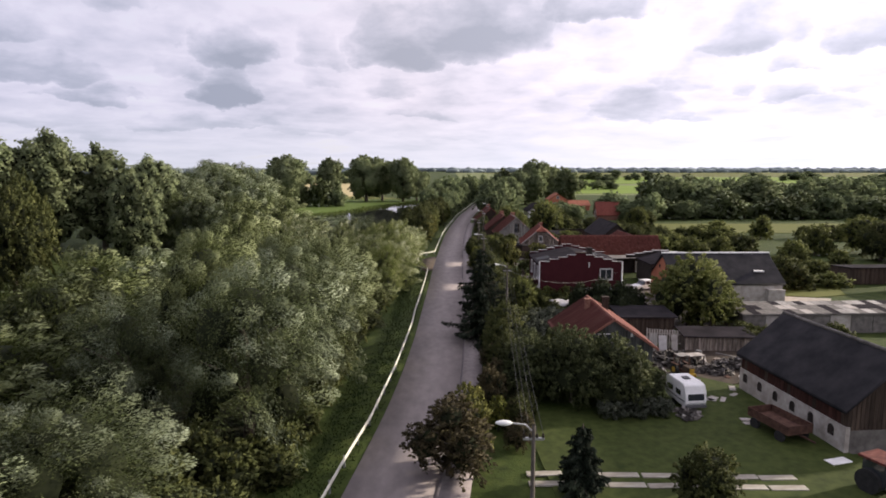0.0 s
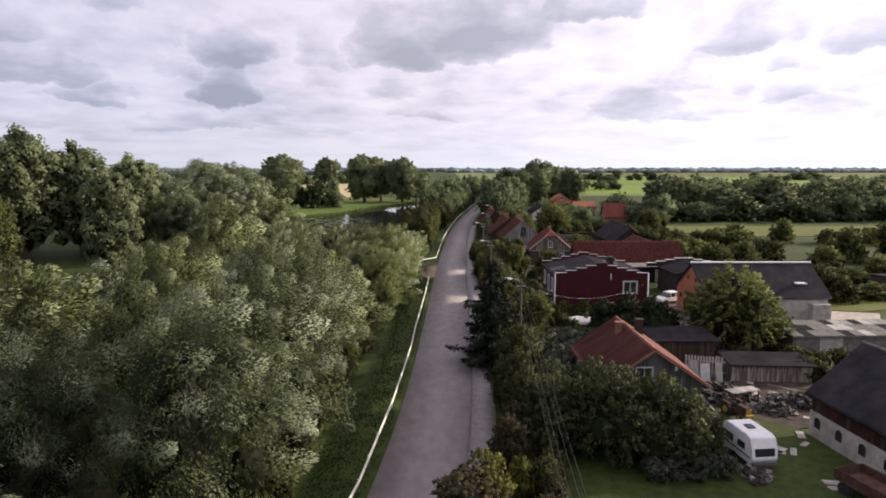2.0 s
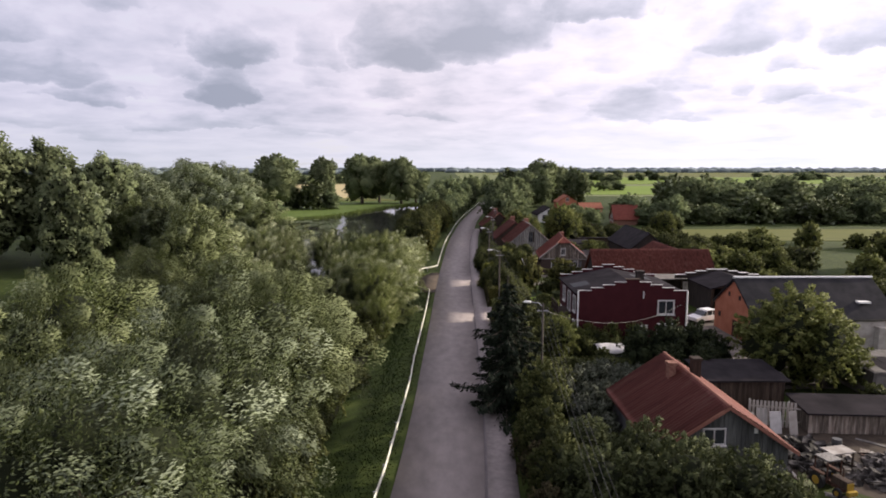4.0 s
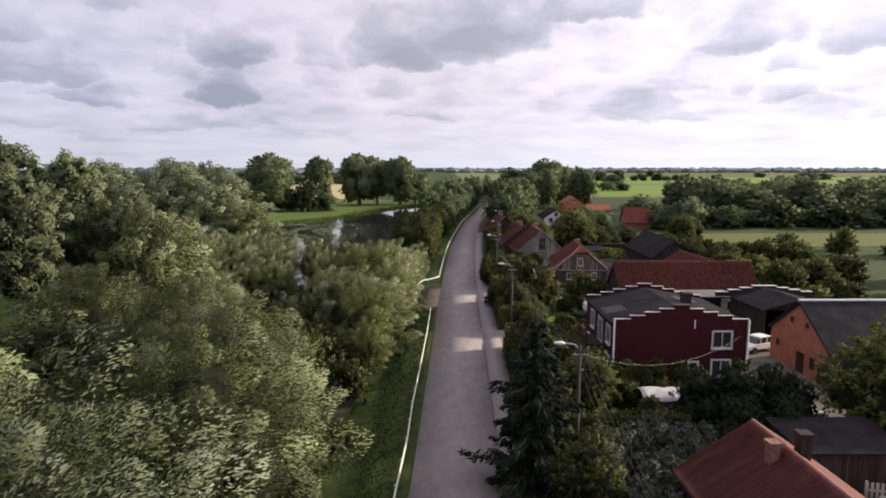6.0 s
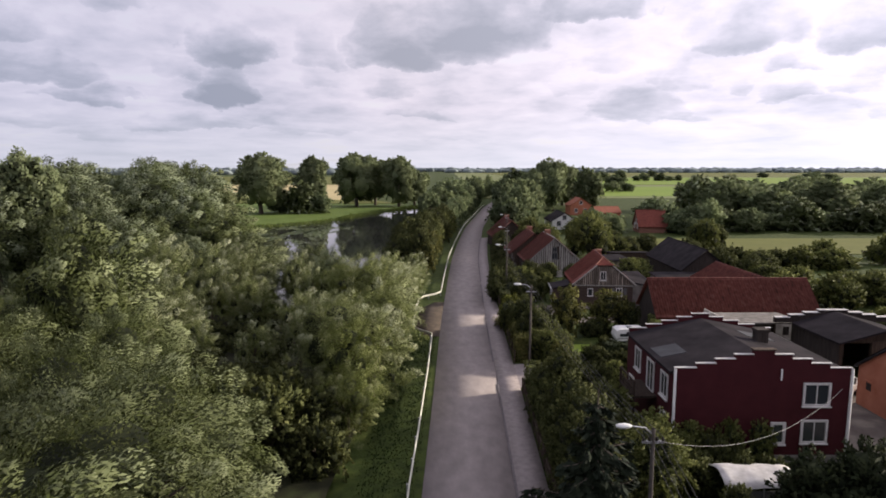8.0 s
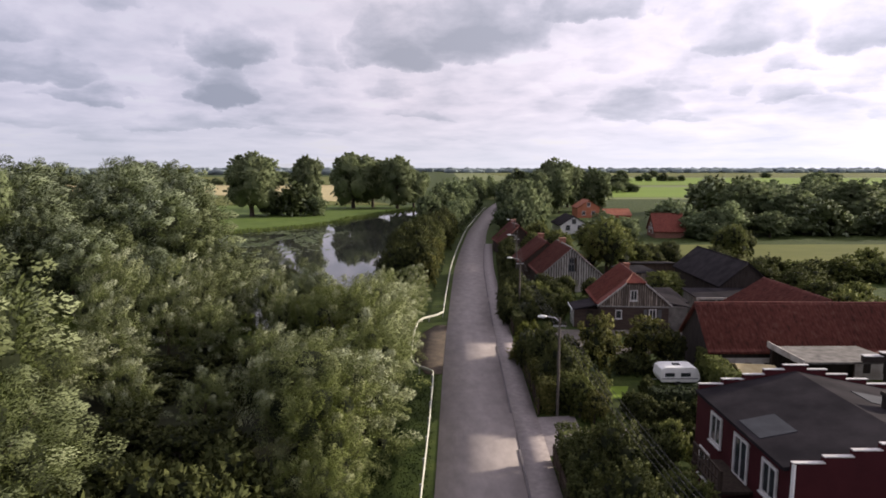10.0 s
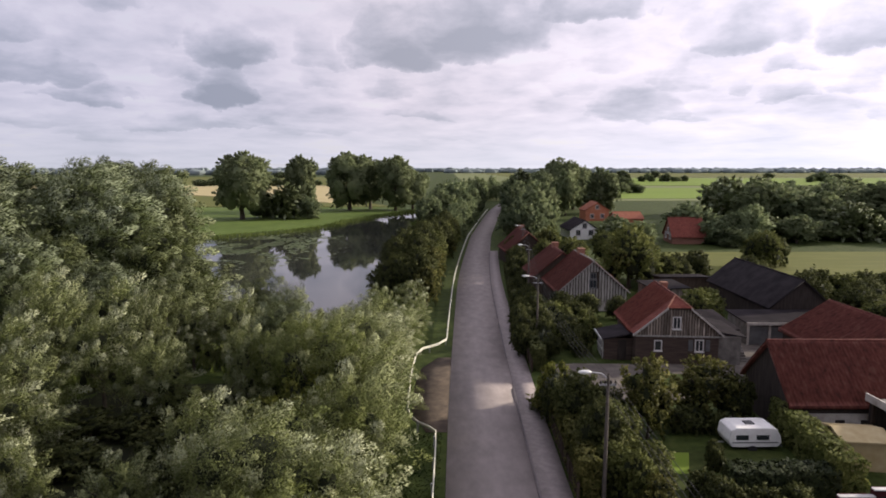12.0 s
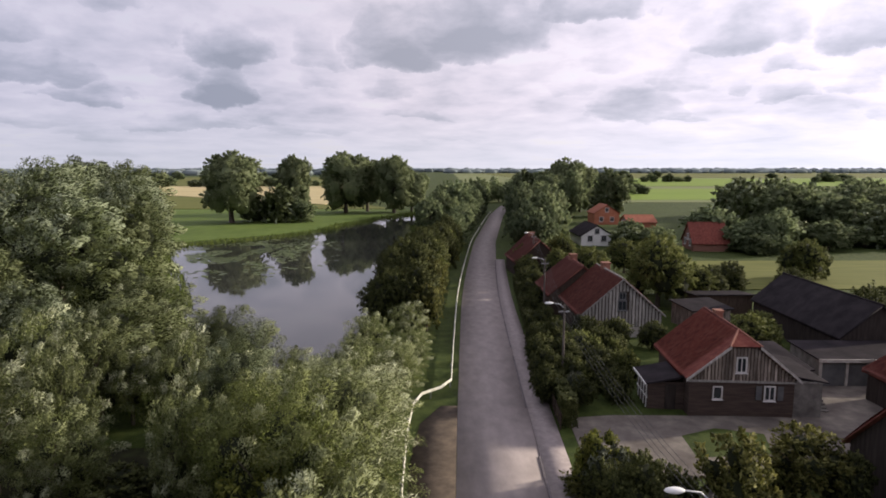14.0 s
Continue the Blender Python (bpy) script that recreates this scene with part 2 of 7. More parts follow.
BOARD_SLATE = material("slate_grey_boards", [(0.05, 0.053, 0.05), (0.105, 0.108, 0.10)], 1.5, 0.9, 0.004, 9, stretch=(4, 4, 0.5), each=0.3)
BOARD_PALE = material("pale_boards", [(0.17, 0.16, 0.145), (0.4, 0.38, 0.35)], 1.5, 0.9, 0.004, 9, stretch=(4, 4, 0.5), each=0.25)
BOARD_DARK = material("dark_boards", [(0.035, 0.025, 0.020), (0.075, 0.055, 0.042)], 1.5, 0.9, 0.004, 9, stretch=(4, 4, 0.5), each=0.35)
BOARD_RED = material("red_boards", [(0.03, 0.014, 0.012), (0.06, 0.026, 0.02)], 1.5, 0.9, 0.004, 9, stretch=(4, 4, 0.5), each=0.3)
LOG = material("dark_log_wall", [(0.045, 0.032, 0.028), (0.085, 0.062, 0.05)], 1.2, 0.9, 0.006, 10, stretch=(0.5, 0.5, 6), big=0.25)
BRICK = material("chimney_brick", [(0.16, 0.07, 0.05), (0.28, 0.15, 0.11)], 5.0, 0.9, 0.006, 12)
GREYWALL = material("grey_render", [(0.085, 0.085, 0.088), (0.13, 0.13, 0.13)], 1.0, 0.9, 0.006, 15, big=0.25)
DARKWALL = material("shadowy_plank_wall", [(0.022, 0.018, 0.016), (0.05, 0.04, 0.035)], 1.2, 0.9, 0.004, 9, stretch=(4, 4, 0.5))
BARK = material("bark", [(0.05, 0.04, 0.032), (0.12, 0.10, 0.08)], 3.0, 0.95, 0.03, 8, stretch=(2, 2, 0.6))
STEEL = material("galvanised_steel", [(0.34, 0.34, 0.35), (0.45, 0.45, 0.46)], 3, 0.45, metal=0.7)
POLE = material("concrete_pole", [(0.075, 0.065, 0.056), (0.125, 0.11, 0.098)], 2, 0.9, 0.004, 20)
CABLE = material("black_cable", [(0.03, 0.03, 0.03), (0.05, 0.05, 0.05)], 2, 0.6)
CABLE_PALE = material("pale_cable", [(0.28, 0.27, 0.25), (0.34, 0.33, 0.31)], 2, 0.6)
LAMP_GLASS = material("lamp_cover", [(0.62, 0.62, 0.60), (0.72, 0.72, 0.70)], 2, 0.3)
RUST = material("rusty_scrap", [(0.045, 0.024, 0.018), (0.1, 0.055, 0.04)], 3, 0.9, 0.01, 12, each=0.3)
JUNK = material("scrap_mixed", [(0.008, 0.008, 0.008), (0.045, 0.04, 0.035), (0.2, 0.185, 0.17)], 2.2, 0.85, 0.01, 12, each=0.5, island=0.5)
TYRE = material("rubber", [(0.02, 0.02, 0.02), (0.035, 0.035, 0.035)], 4, 0.8)
TAN = material("tan_tarpaulin", [(0.36, 0.28, 0.14), (0.46, 0.38, 0.22)], 1.5, 0.7, 0.02, 3)
BANK = material("bank_meadow", [(0.065, 0.102, 0.018), (0.1, 0.142, 0.03)], 0.25, 0.9, 0.06, 3.0, big=0.3)
TILE_BRIGHT = material("bright_clay_tile", [(0.095, 0.026, 0.019), (0.152, 0.040, 0.028), (0.178, 0.064, 0.047)], 2.4, 0.75, 0.008, 14, big=0.3, stretch=(0.8, 1.4, 0.8))

# the last colour stands for pale undersides and for highlights on the tips
WILLOW = material("willow_leaves", [(0.036, 0.049, 0.015), (0.062, 0.079, 0.027), (0.096, 0.115, 0.044)], 0.45, 0.75, island=0.04, each=0.22, speckle=0.04, through_light=0.16, big=0.2, silver_light=(0.38, 0.43, 0.30))
WILLOW_GREEN = material("fresh_willow_leaves", [(0.052, 0.068, 0.014), (0.10, 0.122, 0.026), (0.15, 0.172, 0.045)], 0.6, 0.75, island=0.05, each=0.15, speckle=0.10, through_light=0.24, big=0.22, silver_light=(0.45, 0.47, 0.27))
WILLOW_OLIVE = material("olive_willow_leaves", [(0.033, 0.044, 0.011), (0.059, 0.073, 0.020), (0.094, 0.109, 0.035)], 0.45, 0.75, island=0.04, each=0.22, speckle=0.04, through_light=0.16, big=0.2, silver_light=(0.30, 0.335, 0.19))
WILLOW_PALE = material("silver_willow_leaves", [(0.072, 0.090, 0.025), (0.130, 0.153, 0.048), (0.20, 0.225, 0.085)], 0.6, 0.75, island=0.05, each=0.25, speckle=0.10, through_light=0.20, big=0.22, silver_light=(0.55, 0.58, 0.40))
# tall far trees: the haze of distance lightens this leaf colour
HAZED_BROAD = material("hazed_tall_leaves", [(0.125, 0.155, 0.078), (0.19, 0.225, 0.115), (0.26, 0.29, 0.155)], 0.4, 0.75, island=0.06, speckle=0.12, each=0.18, through_light=0.5, big=0.25)
BROAD = material("broad_leaves", [(0.066, 0.082, 0.020), (0.122, 0.138, 0.040), (0.195, 0.205, 0.070)], 0.6, 0.7, island=0.12, speckle=0.22, each=0.18, through_light=0.34, big=0.25)
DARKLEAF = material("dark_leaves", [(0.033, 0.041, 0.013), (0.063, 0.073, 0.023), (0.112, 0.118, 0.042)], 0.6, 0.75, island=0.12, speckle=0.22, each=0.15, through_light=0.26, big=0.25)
# both belt colours are paled and blued to hold the distance haze
HAZED_BELT = material("hazed_belt_leaves", [(0.115, 0.15, 0.068), (0.185, 0.225, 0.11), (0.255, 0.29, 0.155)], 0.6, 0.75, island=0.08, speckle=0.16, each=0.25, through_light=0.5, big=0.25)
HAZED_BELT_DARK = material("hazed_belt_dark_leaves", [(0.082, 0.112, 0.056), (0.142, 0.178, 0.09), (0.205, 0.238, 0.122)], 0.6, 0.75, island=0.08, speckle=0.16, each=0.25, through_light=0.46, big=0.25)
YELLOWLEAF = material("yellowish_leaves", [(0.060, 0.075, 0.012), (0.115, 0.125, 0.022), (0.16, 0.16, 0.035)], 0.8, 0.7, island=0.3, speckle=0.22, each=0.12, through_light=0.36)
# ground colour darkened to hold the shade under the willows
SHADE_FLOOR = material("wood_floor", [(0.010, 0.011, 0.006), (0.02, 0.021, 0.010), (0.032, 0.04, 0.015)], 0.7, 0.95, 0.05, 5, big=0.3)
OLIVE = material("olive_leaves", [(0.05, 0.056, 0.014), (0.105, 0.108, 0.028), (0.19, 0.182, 0.06)], 0.7, 0.7, island=0.12, speckle=0.3, each=0.15, through_light=0.36)
ELDER = material("elder_leaves", [(0.034, 0.044, 0.018), (0.062, 0.074, 0.03), (0.105, 0.116, 0.052)], 0.8, 0.75, island=0.1, speckle=0.2, each=0.12, through_light=0.25)
YEW = material("yew_leaves", [(0.011, 0.017, 0.008), (0.023, 0.032, 0.012), (0.045, 0.053, 0.021)], 0.7, 0.75, island=0.1, speckle=0.2, each=0.12, through_light=0.08)
BROWNLEAF = material("brownish_leaves", [(0.034, 0.029, 0.016), (0.068, 0.056, 0.03), (0.11, 0.095, 0.045)], 0.8, 0.75, island=0.12, speckle=0.22, each=0.15, through_light=0.3)
GREYLEAF = material("grey_shrub_leaves", [(0.050, 0.058, 0.040), (0.095, 0.105, 0.075)], 0.8, 0.75, island=0.3, speckle=0.22, each=0.12, through_light=0.15)
# near-black crown cores: the shade inside the trees painted as colour
CROWN_SHADE = material("crown_shade", [(0.010, 0.013, 0.006), (0.022, 0.027, 0.011)], 1.5, 0.95)
NEEDLE = material("spruce_needles", [(0.009, 0.015, 0.009), (0.022, 0.03, 0.016)], 0.9, 0.8, island=0.35, each=0.12, through_light=0.05)
REED = material("reed_leaves", [(0.070, 0.100, 0.020), (0.120, 0.150, 0.035)], 0.5, 0.8, island=0.2, through_light=0.2)
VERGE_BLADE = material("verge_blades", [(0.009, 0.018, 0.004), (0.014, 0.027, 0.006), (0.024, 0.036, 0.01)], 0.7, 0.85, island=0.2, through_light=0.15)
LILY = material("lily_pads", [(0.05, 0.08, 0.02), (0.10, 0.12, 0.045)], 0.5, 0.5, island=0.3)
# horizon woods: blue-grey haze painted into the base colour
HAZED_WOOD = material("hazed_wood", [(0.14, 0.17, 0.175), (0.19, 0.225, 0.225)], 0.02, 0.95, big=0.3, island=0.25)


def glass_material(name, colour, rough):
    m = bpy.data.materials.new(name)
    m.use_nodes = True
    b = m.node_tree.nodes["Principled BSDF"]
    b.inputs["Base Color"].default_value = (*colour, 1)
    b.inputs["Roughness"].default_value, b.inputs["IOR"].default_value = rough, 1.5
    b.inputs["Specular IOR Level"].default_value = 0.6
    return m


GLASS = glass_material("window_glass", (0.03, 0.034, 0.038), 0.06)


def water_material():
    m = glass_material("pond_water", (0.035, 0.036, 0.032), 0.03)
    nt = m.node_tree
    b = nt.nodes["Principled BSDF"]
    b.inputs["IOR"].default_value = 1.333
    b.inputs["Specular IOR Level"].default_value = 0.8
    co = nt.nodes.new("ShaderNodeTexCoord")
    n = nt.nodes.new("ShaderNodeTexNoise")
    n.inputs["Scale"].default_value, n.inputs["Detail"].default_value = 0.9, 3
    bp = nt.nodes.new("ShaderNodeBump")
    bp.inputs["Strength"].default_value, bp.inputs["Distance"].default_value = 0.10, 0.02
    nt.links.new(co.outputs["Object"], n.inputs["Vector"])
    nt.links.new(n.outputs["Fac"], bp.inputs["Height"])
    nt.links.new(bp.outputs[0], b.inputs["Normal"])
    return m


WATER = water_material()


# ---- mesh helpers ----
def link_mesh(name, me, mat, parent=None, label=""):
    if mat:
        me.materials.append(mat)
    ob = new(name, me)
    if parent:
        ob.parent = parent
    if label:
        ob["label"] = label
    return ob


def part(name, bm, mat, parent=None, label="", smooth=False):
    me = bpy.data.meshes.new(name)
    bmesh.ops.recalc_face_normals(bm, faces=bm.faces)
    if smooth:
        for f in bm.faces:
            f.smooth = True
    bm.to_mesh(me)
    bm.free()
    return link_mesh(name, me, mat, parent, label)


def quads_mesh(name, verts, quads, smooth=False):
    """A mesh from numpy arrays of places and four-cornered faces."""
    me = bpy.data.meshes.new(name)
    verts, quads = np.asarray(verts, np.float32), np.asarray(quads, np.int32)
    me.vertices.add(len(verts))
    me.vertices.foreach_set("co", verts.ravel())
    me.loops.add(quads.size)
    me.loops.foreach_set("vertex_index", quads.ravel())
    me.polygons.add(len(quads))
    me.polygons.foreach_set("loop_start", np.arange(0, quads.size, 4, dtype=np.int32))
    if smooth:
        me.polygons.foreach_set("use_smooth", np.ones(len(quads), bool))
    me.update(calc_edges=True)
    me.validate()
    return me


def box(bm, x0, y0, z0, x1, y1, z1, bevel=0.0):
    made = bmesh.ops.create_cube(bm, size=1.0)["verts"]
    for v in made:
        v.co = Vector(((x0 + x1) / 2 + v.co.x * (x1 - x0), (y0 + y1) / 2 + v.co.y * (y1 - y0), (z0 + z1) / 2 + v.co.z * (z1 - z0)))
    if bevel:
        edges = {e for v in made for e in v.link_edges}
        bmesh.ops.bevel(bm, geom=list(edges), offset=bevel, segments=2, affect="EDGES", profile=0.6)
    return bm


def block(name, dims, mat, parent, label="", bevel=0.0):
    return part(name, box(bmesh.new(), *dims, bevel=bevel), mat, parent, label)


def prism(bm, outline, way):
    """Closes an outline of places and draws it out along way."""
    a = [bm.verts.new(p) for p in outline]
    b = [bm.verts.new(Vector(p) + Vector(way)) for p in outline]
    n = len(a)
    bm.faces.new(a)
    bm.faces.new(b[::-1])
    for i in range(n):
        bm.faces.new((a[i], b[i], b[(i + 1) % n], a[(i + 1) % n]))
    return bm


def tube_arrays(points, radii, sides=6):
    pts = [Vector(p) for p in points]
    verts, quads = [], []
    for i, p in enumerate(pts):
        d = (pts[min(i + 1, len(pts) - 1)] - pts[max(i - 1, 0)]).normalized()
        u = d.cross(Vector((0.31, 0.2, 0.93)) if abs(d.z) < 0.9 else Vector((1, 0, 0))).normalized()
        v = d.cross(u)
        for s in range(sides):
            a = 2 * math.pi * s / sides
            verts.append(p + (u * math.cos(a) + v * math.sin(a)) * radii[i])
    for i in range(len(pts) - 1):
        for s in range(sides):
            t = (s + 1) % sides
            quads.append((i * sides + s, i * sides + t, (i + 1) * sides + t, (i + 1) * sides + s))
    return np.array([tuple(v) for v in verts], np.float32), np.array(quads, np.int32)


def join(*pieces):
    verts, quads, n = [], [], 0
    for v, q in pieces:
        verts.append(v)
        quads.append(q + n)
        n += len(v)
    return np.concatenate(verts), np.concatenate(quads)


def tube(name, points, radii, mat, parent=None, label="", sides=6):
    if isinstance(radii, (int, float)):
        radii = [radii] * len(points)
    v, q = tube_arrays(points, radii, sides)
    return link_mesh(name, quads_mesh(name, v, q, True), mat, parent, label)


def thing(name, x, y, z=0.0, rz=0.0, label="", category="", group=""):
    ob = new(name)
    ob.matrix_world = pose(x, y, z, 0, 0, rz)
    return tagged(ob, label, category, group)


# ---- ground, road, water ----
ROAD_LEFT = [(-300, -62), (-60, -19.5), (0, -9.9), (20, -7.1), (32, -5.5), (41, -4.35), (48, -3.6), (63, -2.65), (75, -2.25), (90, -1.68), (104, -1.24), (116, -0.8),
             (130, -0.12), (143, 0.5), (163, 1.55), (182, 3.05), (195, 4.2), (228, 7.3), (283, 14.6), (320, 19.6), (375, 29.4), (400, 36.0), (460, 60.0)]


def along(table, y):
    return float(np.interp(y, [p[0] for p in table], [p[1] for p in table]))


def road_x(y):
    """The left edge of the road, smoothed."""
    return sum(along(ROAD_LEFT, y + d) for d in (-6, -3, 0, 3, 6)) / 5


ROAD_WIDE = 5.2
POND = [(-24, 124), (-28, 136), (-33, 150), (-39, 164), (-46, 180), (-55, 198), (-63, 214), (-62, 226), (-52, 235), (-39, 250), (-34, 262), (-33, 275), (-24, 298), (-15, 318),
        (-9, 330), (-7.5, 306), (-8, 280), (-8, 250), (-8.5, 215), (-9, 180), (-8.5, 160), (-9, 147), (-11, 136), (-13, 124), (-19, 121)]


def pond_depth(x, y):
    """Above 0 within the pond: metres from its shore, roughly."""
    inside, near, n = False, 1e9, len(POND)
    for i in range(n):
        (ax, ay), (bx, by) = POND[i], POND[(i + 1) % n]
        if (ay > y) != (by > y) and x < (bx - ax) * (y - ay) / (by - ay) + ax:
            inside = not inside
        ux, uy = bx - ax, by - ay
        t = max(0.0, min(1.0, ((x - ax) * ux + (y - ay) * uy) / (ux * ux + uy * uy)))
        near = min(near, math.hypot(x - ax - t * ux, y - ay - t * uy))
    return near if inside else -near


def ground_height(x, y):
    z = 0.0
    if -110 < x < 0 and 110 < y < 350:
        d = pond_depth(x, y) + 1.3 * noise.noise((x * 0.15, y * 0.15, 0))
        z -= 1.3 * min(1.0, max(0.0, (d + 2.0) / 5.0))
    off = road_x(y) - x
    if 0 < off < 30 and y < 106:
        z -= 0.55 * math.exp(-((off - 5.2) / 1.6) ** 2)      # the ditch beside the rail
    if off > 3 or off < -9:
        z += 0.10 * noise.noise((x * 0.22, y * 0.22, 5.0))
    return z


def build_ground():
    xs = np.array(sorted({-4800, -3000, -1800, -1000, -600, -400, -280, -200, -150, *range(-120, 121, 2), 150, 200, 280, 400, 600, 1000, 1800, 3000, 4800}), float)
    ys = np.array(sorted({-1500, -700, -300, -150, -80, -50, *range(-30, 361, 3), 400, 460, 540, 650, 800, 1000, 1400, 2000, 3000, 4800}), float)
    verts = [(x, y, ground_height(x, y)) for y in ys for x in xs]
    nx = len(xs)
    quads = [(j * nx + i, j * nx + i + 1, (j + 1) * nx + i + 1, (j + 1) * nx + i) for j in range(len(ys) - 1) for i in range(nx - 1)]
    ob = link_mesh("ground", quads_mesh("ground", verts, quads, True), GRASS)
    tagged(ob, "rough green meadow grass with darker tufts", "ground", kind="structure")


build_ground()


def strip(name, left, right, y0, y1, z, mat, label, category, step=3.0, thick=0.12):
    """A flat band along the road between two curves of y, with sides."""
    n = max(2, int((y1 - y0) / step) + 1)
    ys = np.linspace(y0, y1, n)
    verts, quads = [], []
    for y in ys:
        a, b = left(y), right(y)
        verts += [(a, y, z - thick), (a, y, z), (b, y, z), (b, y, z - thick)]
    for i in range(n - 1):
        for k in range(3):
            quads.append((4 * i + k, 4 * i + k + 1, 4 * i + k + 5, 4 * i + k + 4))
    ob = link_mesh(name, quads_mesh(name, verts, np.array(quads)[:, ::-1]), mat)
    return tagged(ob, label, category, kind="structure")


strip("road", road_x, lambda y: road_x(y) + ROAD_WIDE + 0.2, -280, 455, 0.05, ASPHALT, "worn grey asphalt village road", "road")
strip("pavement", lambda y: road_x(y) + ROAD_WIDE + 0.16, lambda y: road_x(y) + ROAD_WIDE + 1.9, 30, 200, 0.10, PAVING,
      "narrow grey paved footway beside the road", "pavement")
strip("layby", lambda y: road_x(y) - 2.9 + 2.0 * abs((y - 115.5) / 9) ** 4, lambda y: road_x(y) - 0.02, 107.2, 124, 0.045, DIRT,
      "bare earth lay-by beside the road", "lay-by")


def flat_patch(name, outline, z, mat, label, category, thick=0.06):
    bm = bmesh.new()
    prism(bm, [(x, y, z - thick) for x, y in outline], (0, 0, thick))
    return tagged(part(name, bm, mat), label, category, kind="structure")


def field(name, x0, y0, x1, y1, z, mat, label, slant=0.0):
    return flat_patch(name, [(x0, y0), (x1, y0), (x1 + slant, y1), (x0 + slant, y1)], z, mat, label, "field", 0.3)


water = link_mesh("water", quads_mesh("water", [(-85, 118, -0.45), (-6, 118, -0.45), (-6, 338, -0.45), (-85, 338, -0.45)], [(0, 1, 2, 3)]), WATER)
tagged(water, "still dark pond water mirroring the clouds", "pond", kind="structure")

# fields far off
flat_patch("wheat_field", [(-900, 620), (-190, 500), (-58, 388), (-44, 420), (-40, 690), (-900, 980)], 0.25, WHEAT, "ripe yellow wheat field", "field", 0.3)
flat_patch("dry_meadow", [(-900, 354), (-20, 354), (-40, 388), (-60, 386), (-192, 498), (-900, 616)], 0.2, FIELD_GREEN, "dry yellow-green meadow before the wheat", "field", 0.3)
field("stubble_field", -1500, 700, -80, 1300, 0.3, FIELD_GREEN, "pale green field near the horizon")
field("pale_meadow", 24, 405, 3000, 2450, 0.15, FIELD_HAZED, "open meadows reaching to the horizon, paled by haze in their colour", 40)
field("green_field", 66, 430, 420, 620, 0.25, FIELD_BRIGHT, "bright green field", 30)
field("far_green_field", 90, 700, 1500, 1150, 0.3, FIELD_BRIGHT, "bright green field near the horizon", 60)
field("pale_field", 150, 1250, 3000, 2200, 0.4, FIELD_GREEN, "pale field near the horizon")
field("pasture", 40, 169, 280, 197.5, 0.12, FIELD_GREEN, "pale yellow-green pasture between hedges", 6)
flat_patch("bank_meadow", [(-140, 228), (-74, 228), (-65, 230), (-54, 240), (-41, 254), (-36.5, 264), (-35.5, 277), (-27, 300), (-17, 321), (-9, 335), (-4, 352), (-140, 352)], 0.12, BANK, "sunny green meadow on the far bank of the pond", "meadow", 0.3)
# yards and lawns
flat_patch("yard", [(24.2, 68), (32.0, 68), (31.8, 83), (33, 94), (26, 95), (24.2, 90)], 0.06, GRAVEL, "paved grey farmyard between houses", "yard")
flat_patch("house_yard", [(7.2, 112.5), (20.5, 113), (33, 117.5), (36, 129), (27, 130), (25.5, 121.6), (11, 122), (7.6, 121.5)], 0.06, GRAVEL,
           "bare grey gravel yard before the wooden house", "yard")
flat_patch("yard_grass", [(14.5, 115.2), (19.6, 115.6), (20.6, 118.6), (17.6, 119.6), (14.8, 118.4)], 0.068, GRASS, "trodden olive grass patch in the gravel yard", "grass patch")
flat_patch("garden_lawn", [(6.5, 30), (27, 30), (24.5, 50), (19, 55), (17, 46), (6, 44)], 0.07, LAWN, "mown green lawn with worn patches", "lawn")
flat_patch("small_lawn", [(11.2, 97.5), (20, 98), (20, 104.5), (11.2, 104)], 0.07, LAWN, "small bright green lawn", "lawn")
flat_patch("lawn_square", [(11.1, 101.2), (13.2, 101.2), (14.3, 103.9), (12.0, 103.9)], 0.085, FIELD_BRIGHT, "small bright green lawn square in the garden", "lawn")
flat_patch("driveway", [(5.3, 91.6), (5.5, 97.6), (8.4, 97.9), (8.2, 92.2)], 0.075, PAVING, "grey paved drive at the garden gate", "driveway")
flat_patch("garden_path", [(7.4, 93.9), (21.5, 94.6), (21.5, 96.0), (7.4, 95.3)], 0.065, PAVING, "grey slab path through the garden", "path")
# dark patch laid over the grass where the willows' shade falls
flat_patch("wood_floor", [(-33, 8), (-13.5, 8), (-10.0, 40), (-8.4, 60), (-7.4, 78), (-6.6, 90), (-5.8, 117), (-30, 117), (-36, 110), (-36, 94), (-33, 90)], 0.05, SHADE_FLOOR, "willow wood floor, darkened in its colour for the shade under the trees", "ground")
flat_patch("scrap_yard", [(18.6, 52.5), (24.5, 50), (31, 52), (31, 59), (18.6, 62)], 0.06, DIRT, "bare trodden soil with scrap", "yard")
flat_patch("back_lawn", [(47, 86), (53, 84.5), (58, 86), (62, 95), (50, 97)], 0.07, FIELD_GREEN, "bright sunlit lawn behind the barn", "lawn")
flat_patch("concrete_apron", [(44.5, 81.2), (51.0, 78.6), (54.3, 83.4), (47.6, 85.2)], 0.08, SLAB, "pale concrete apron behind the barn", "apron")


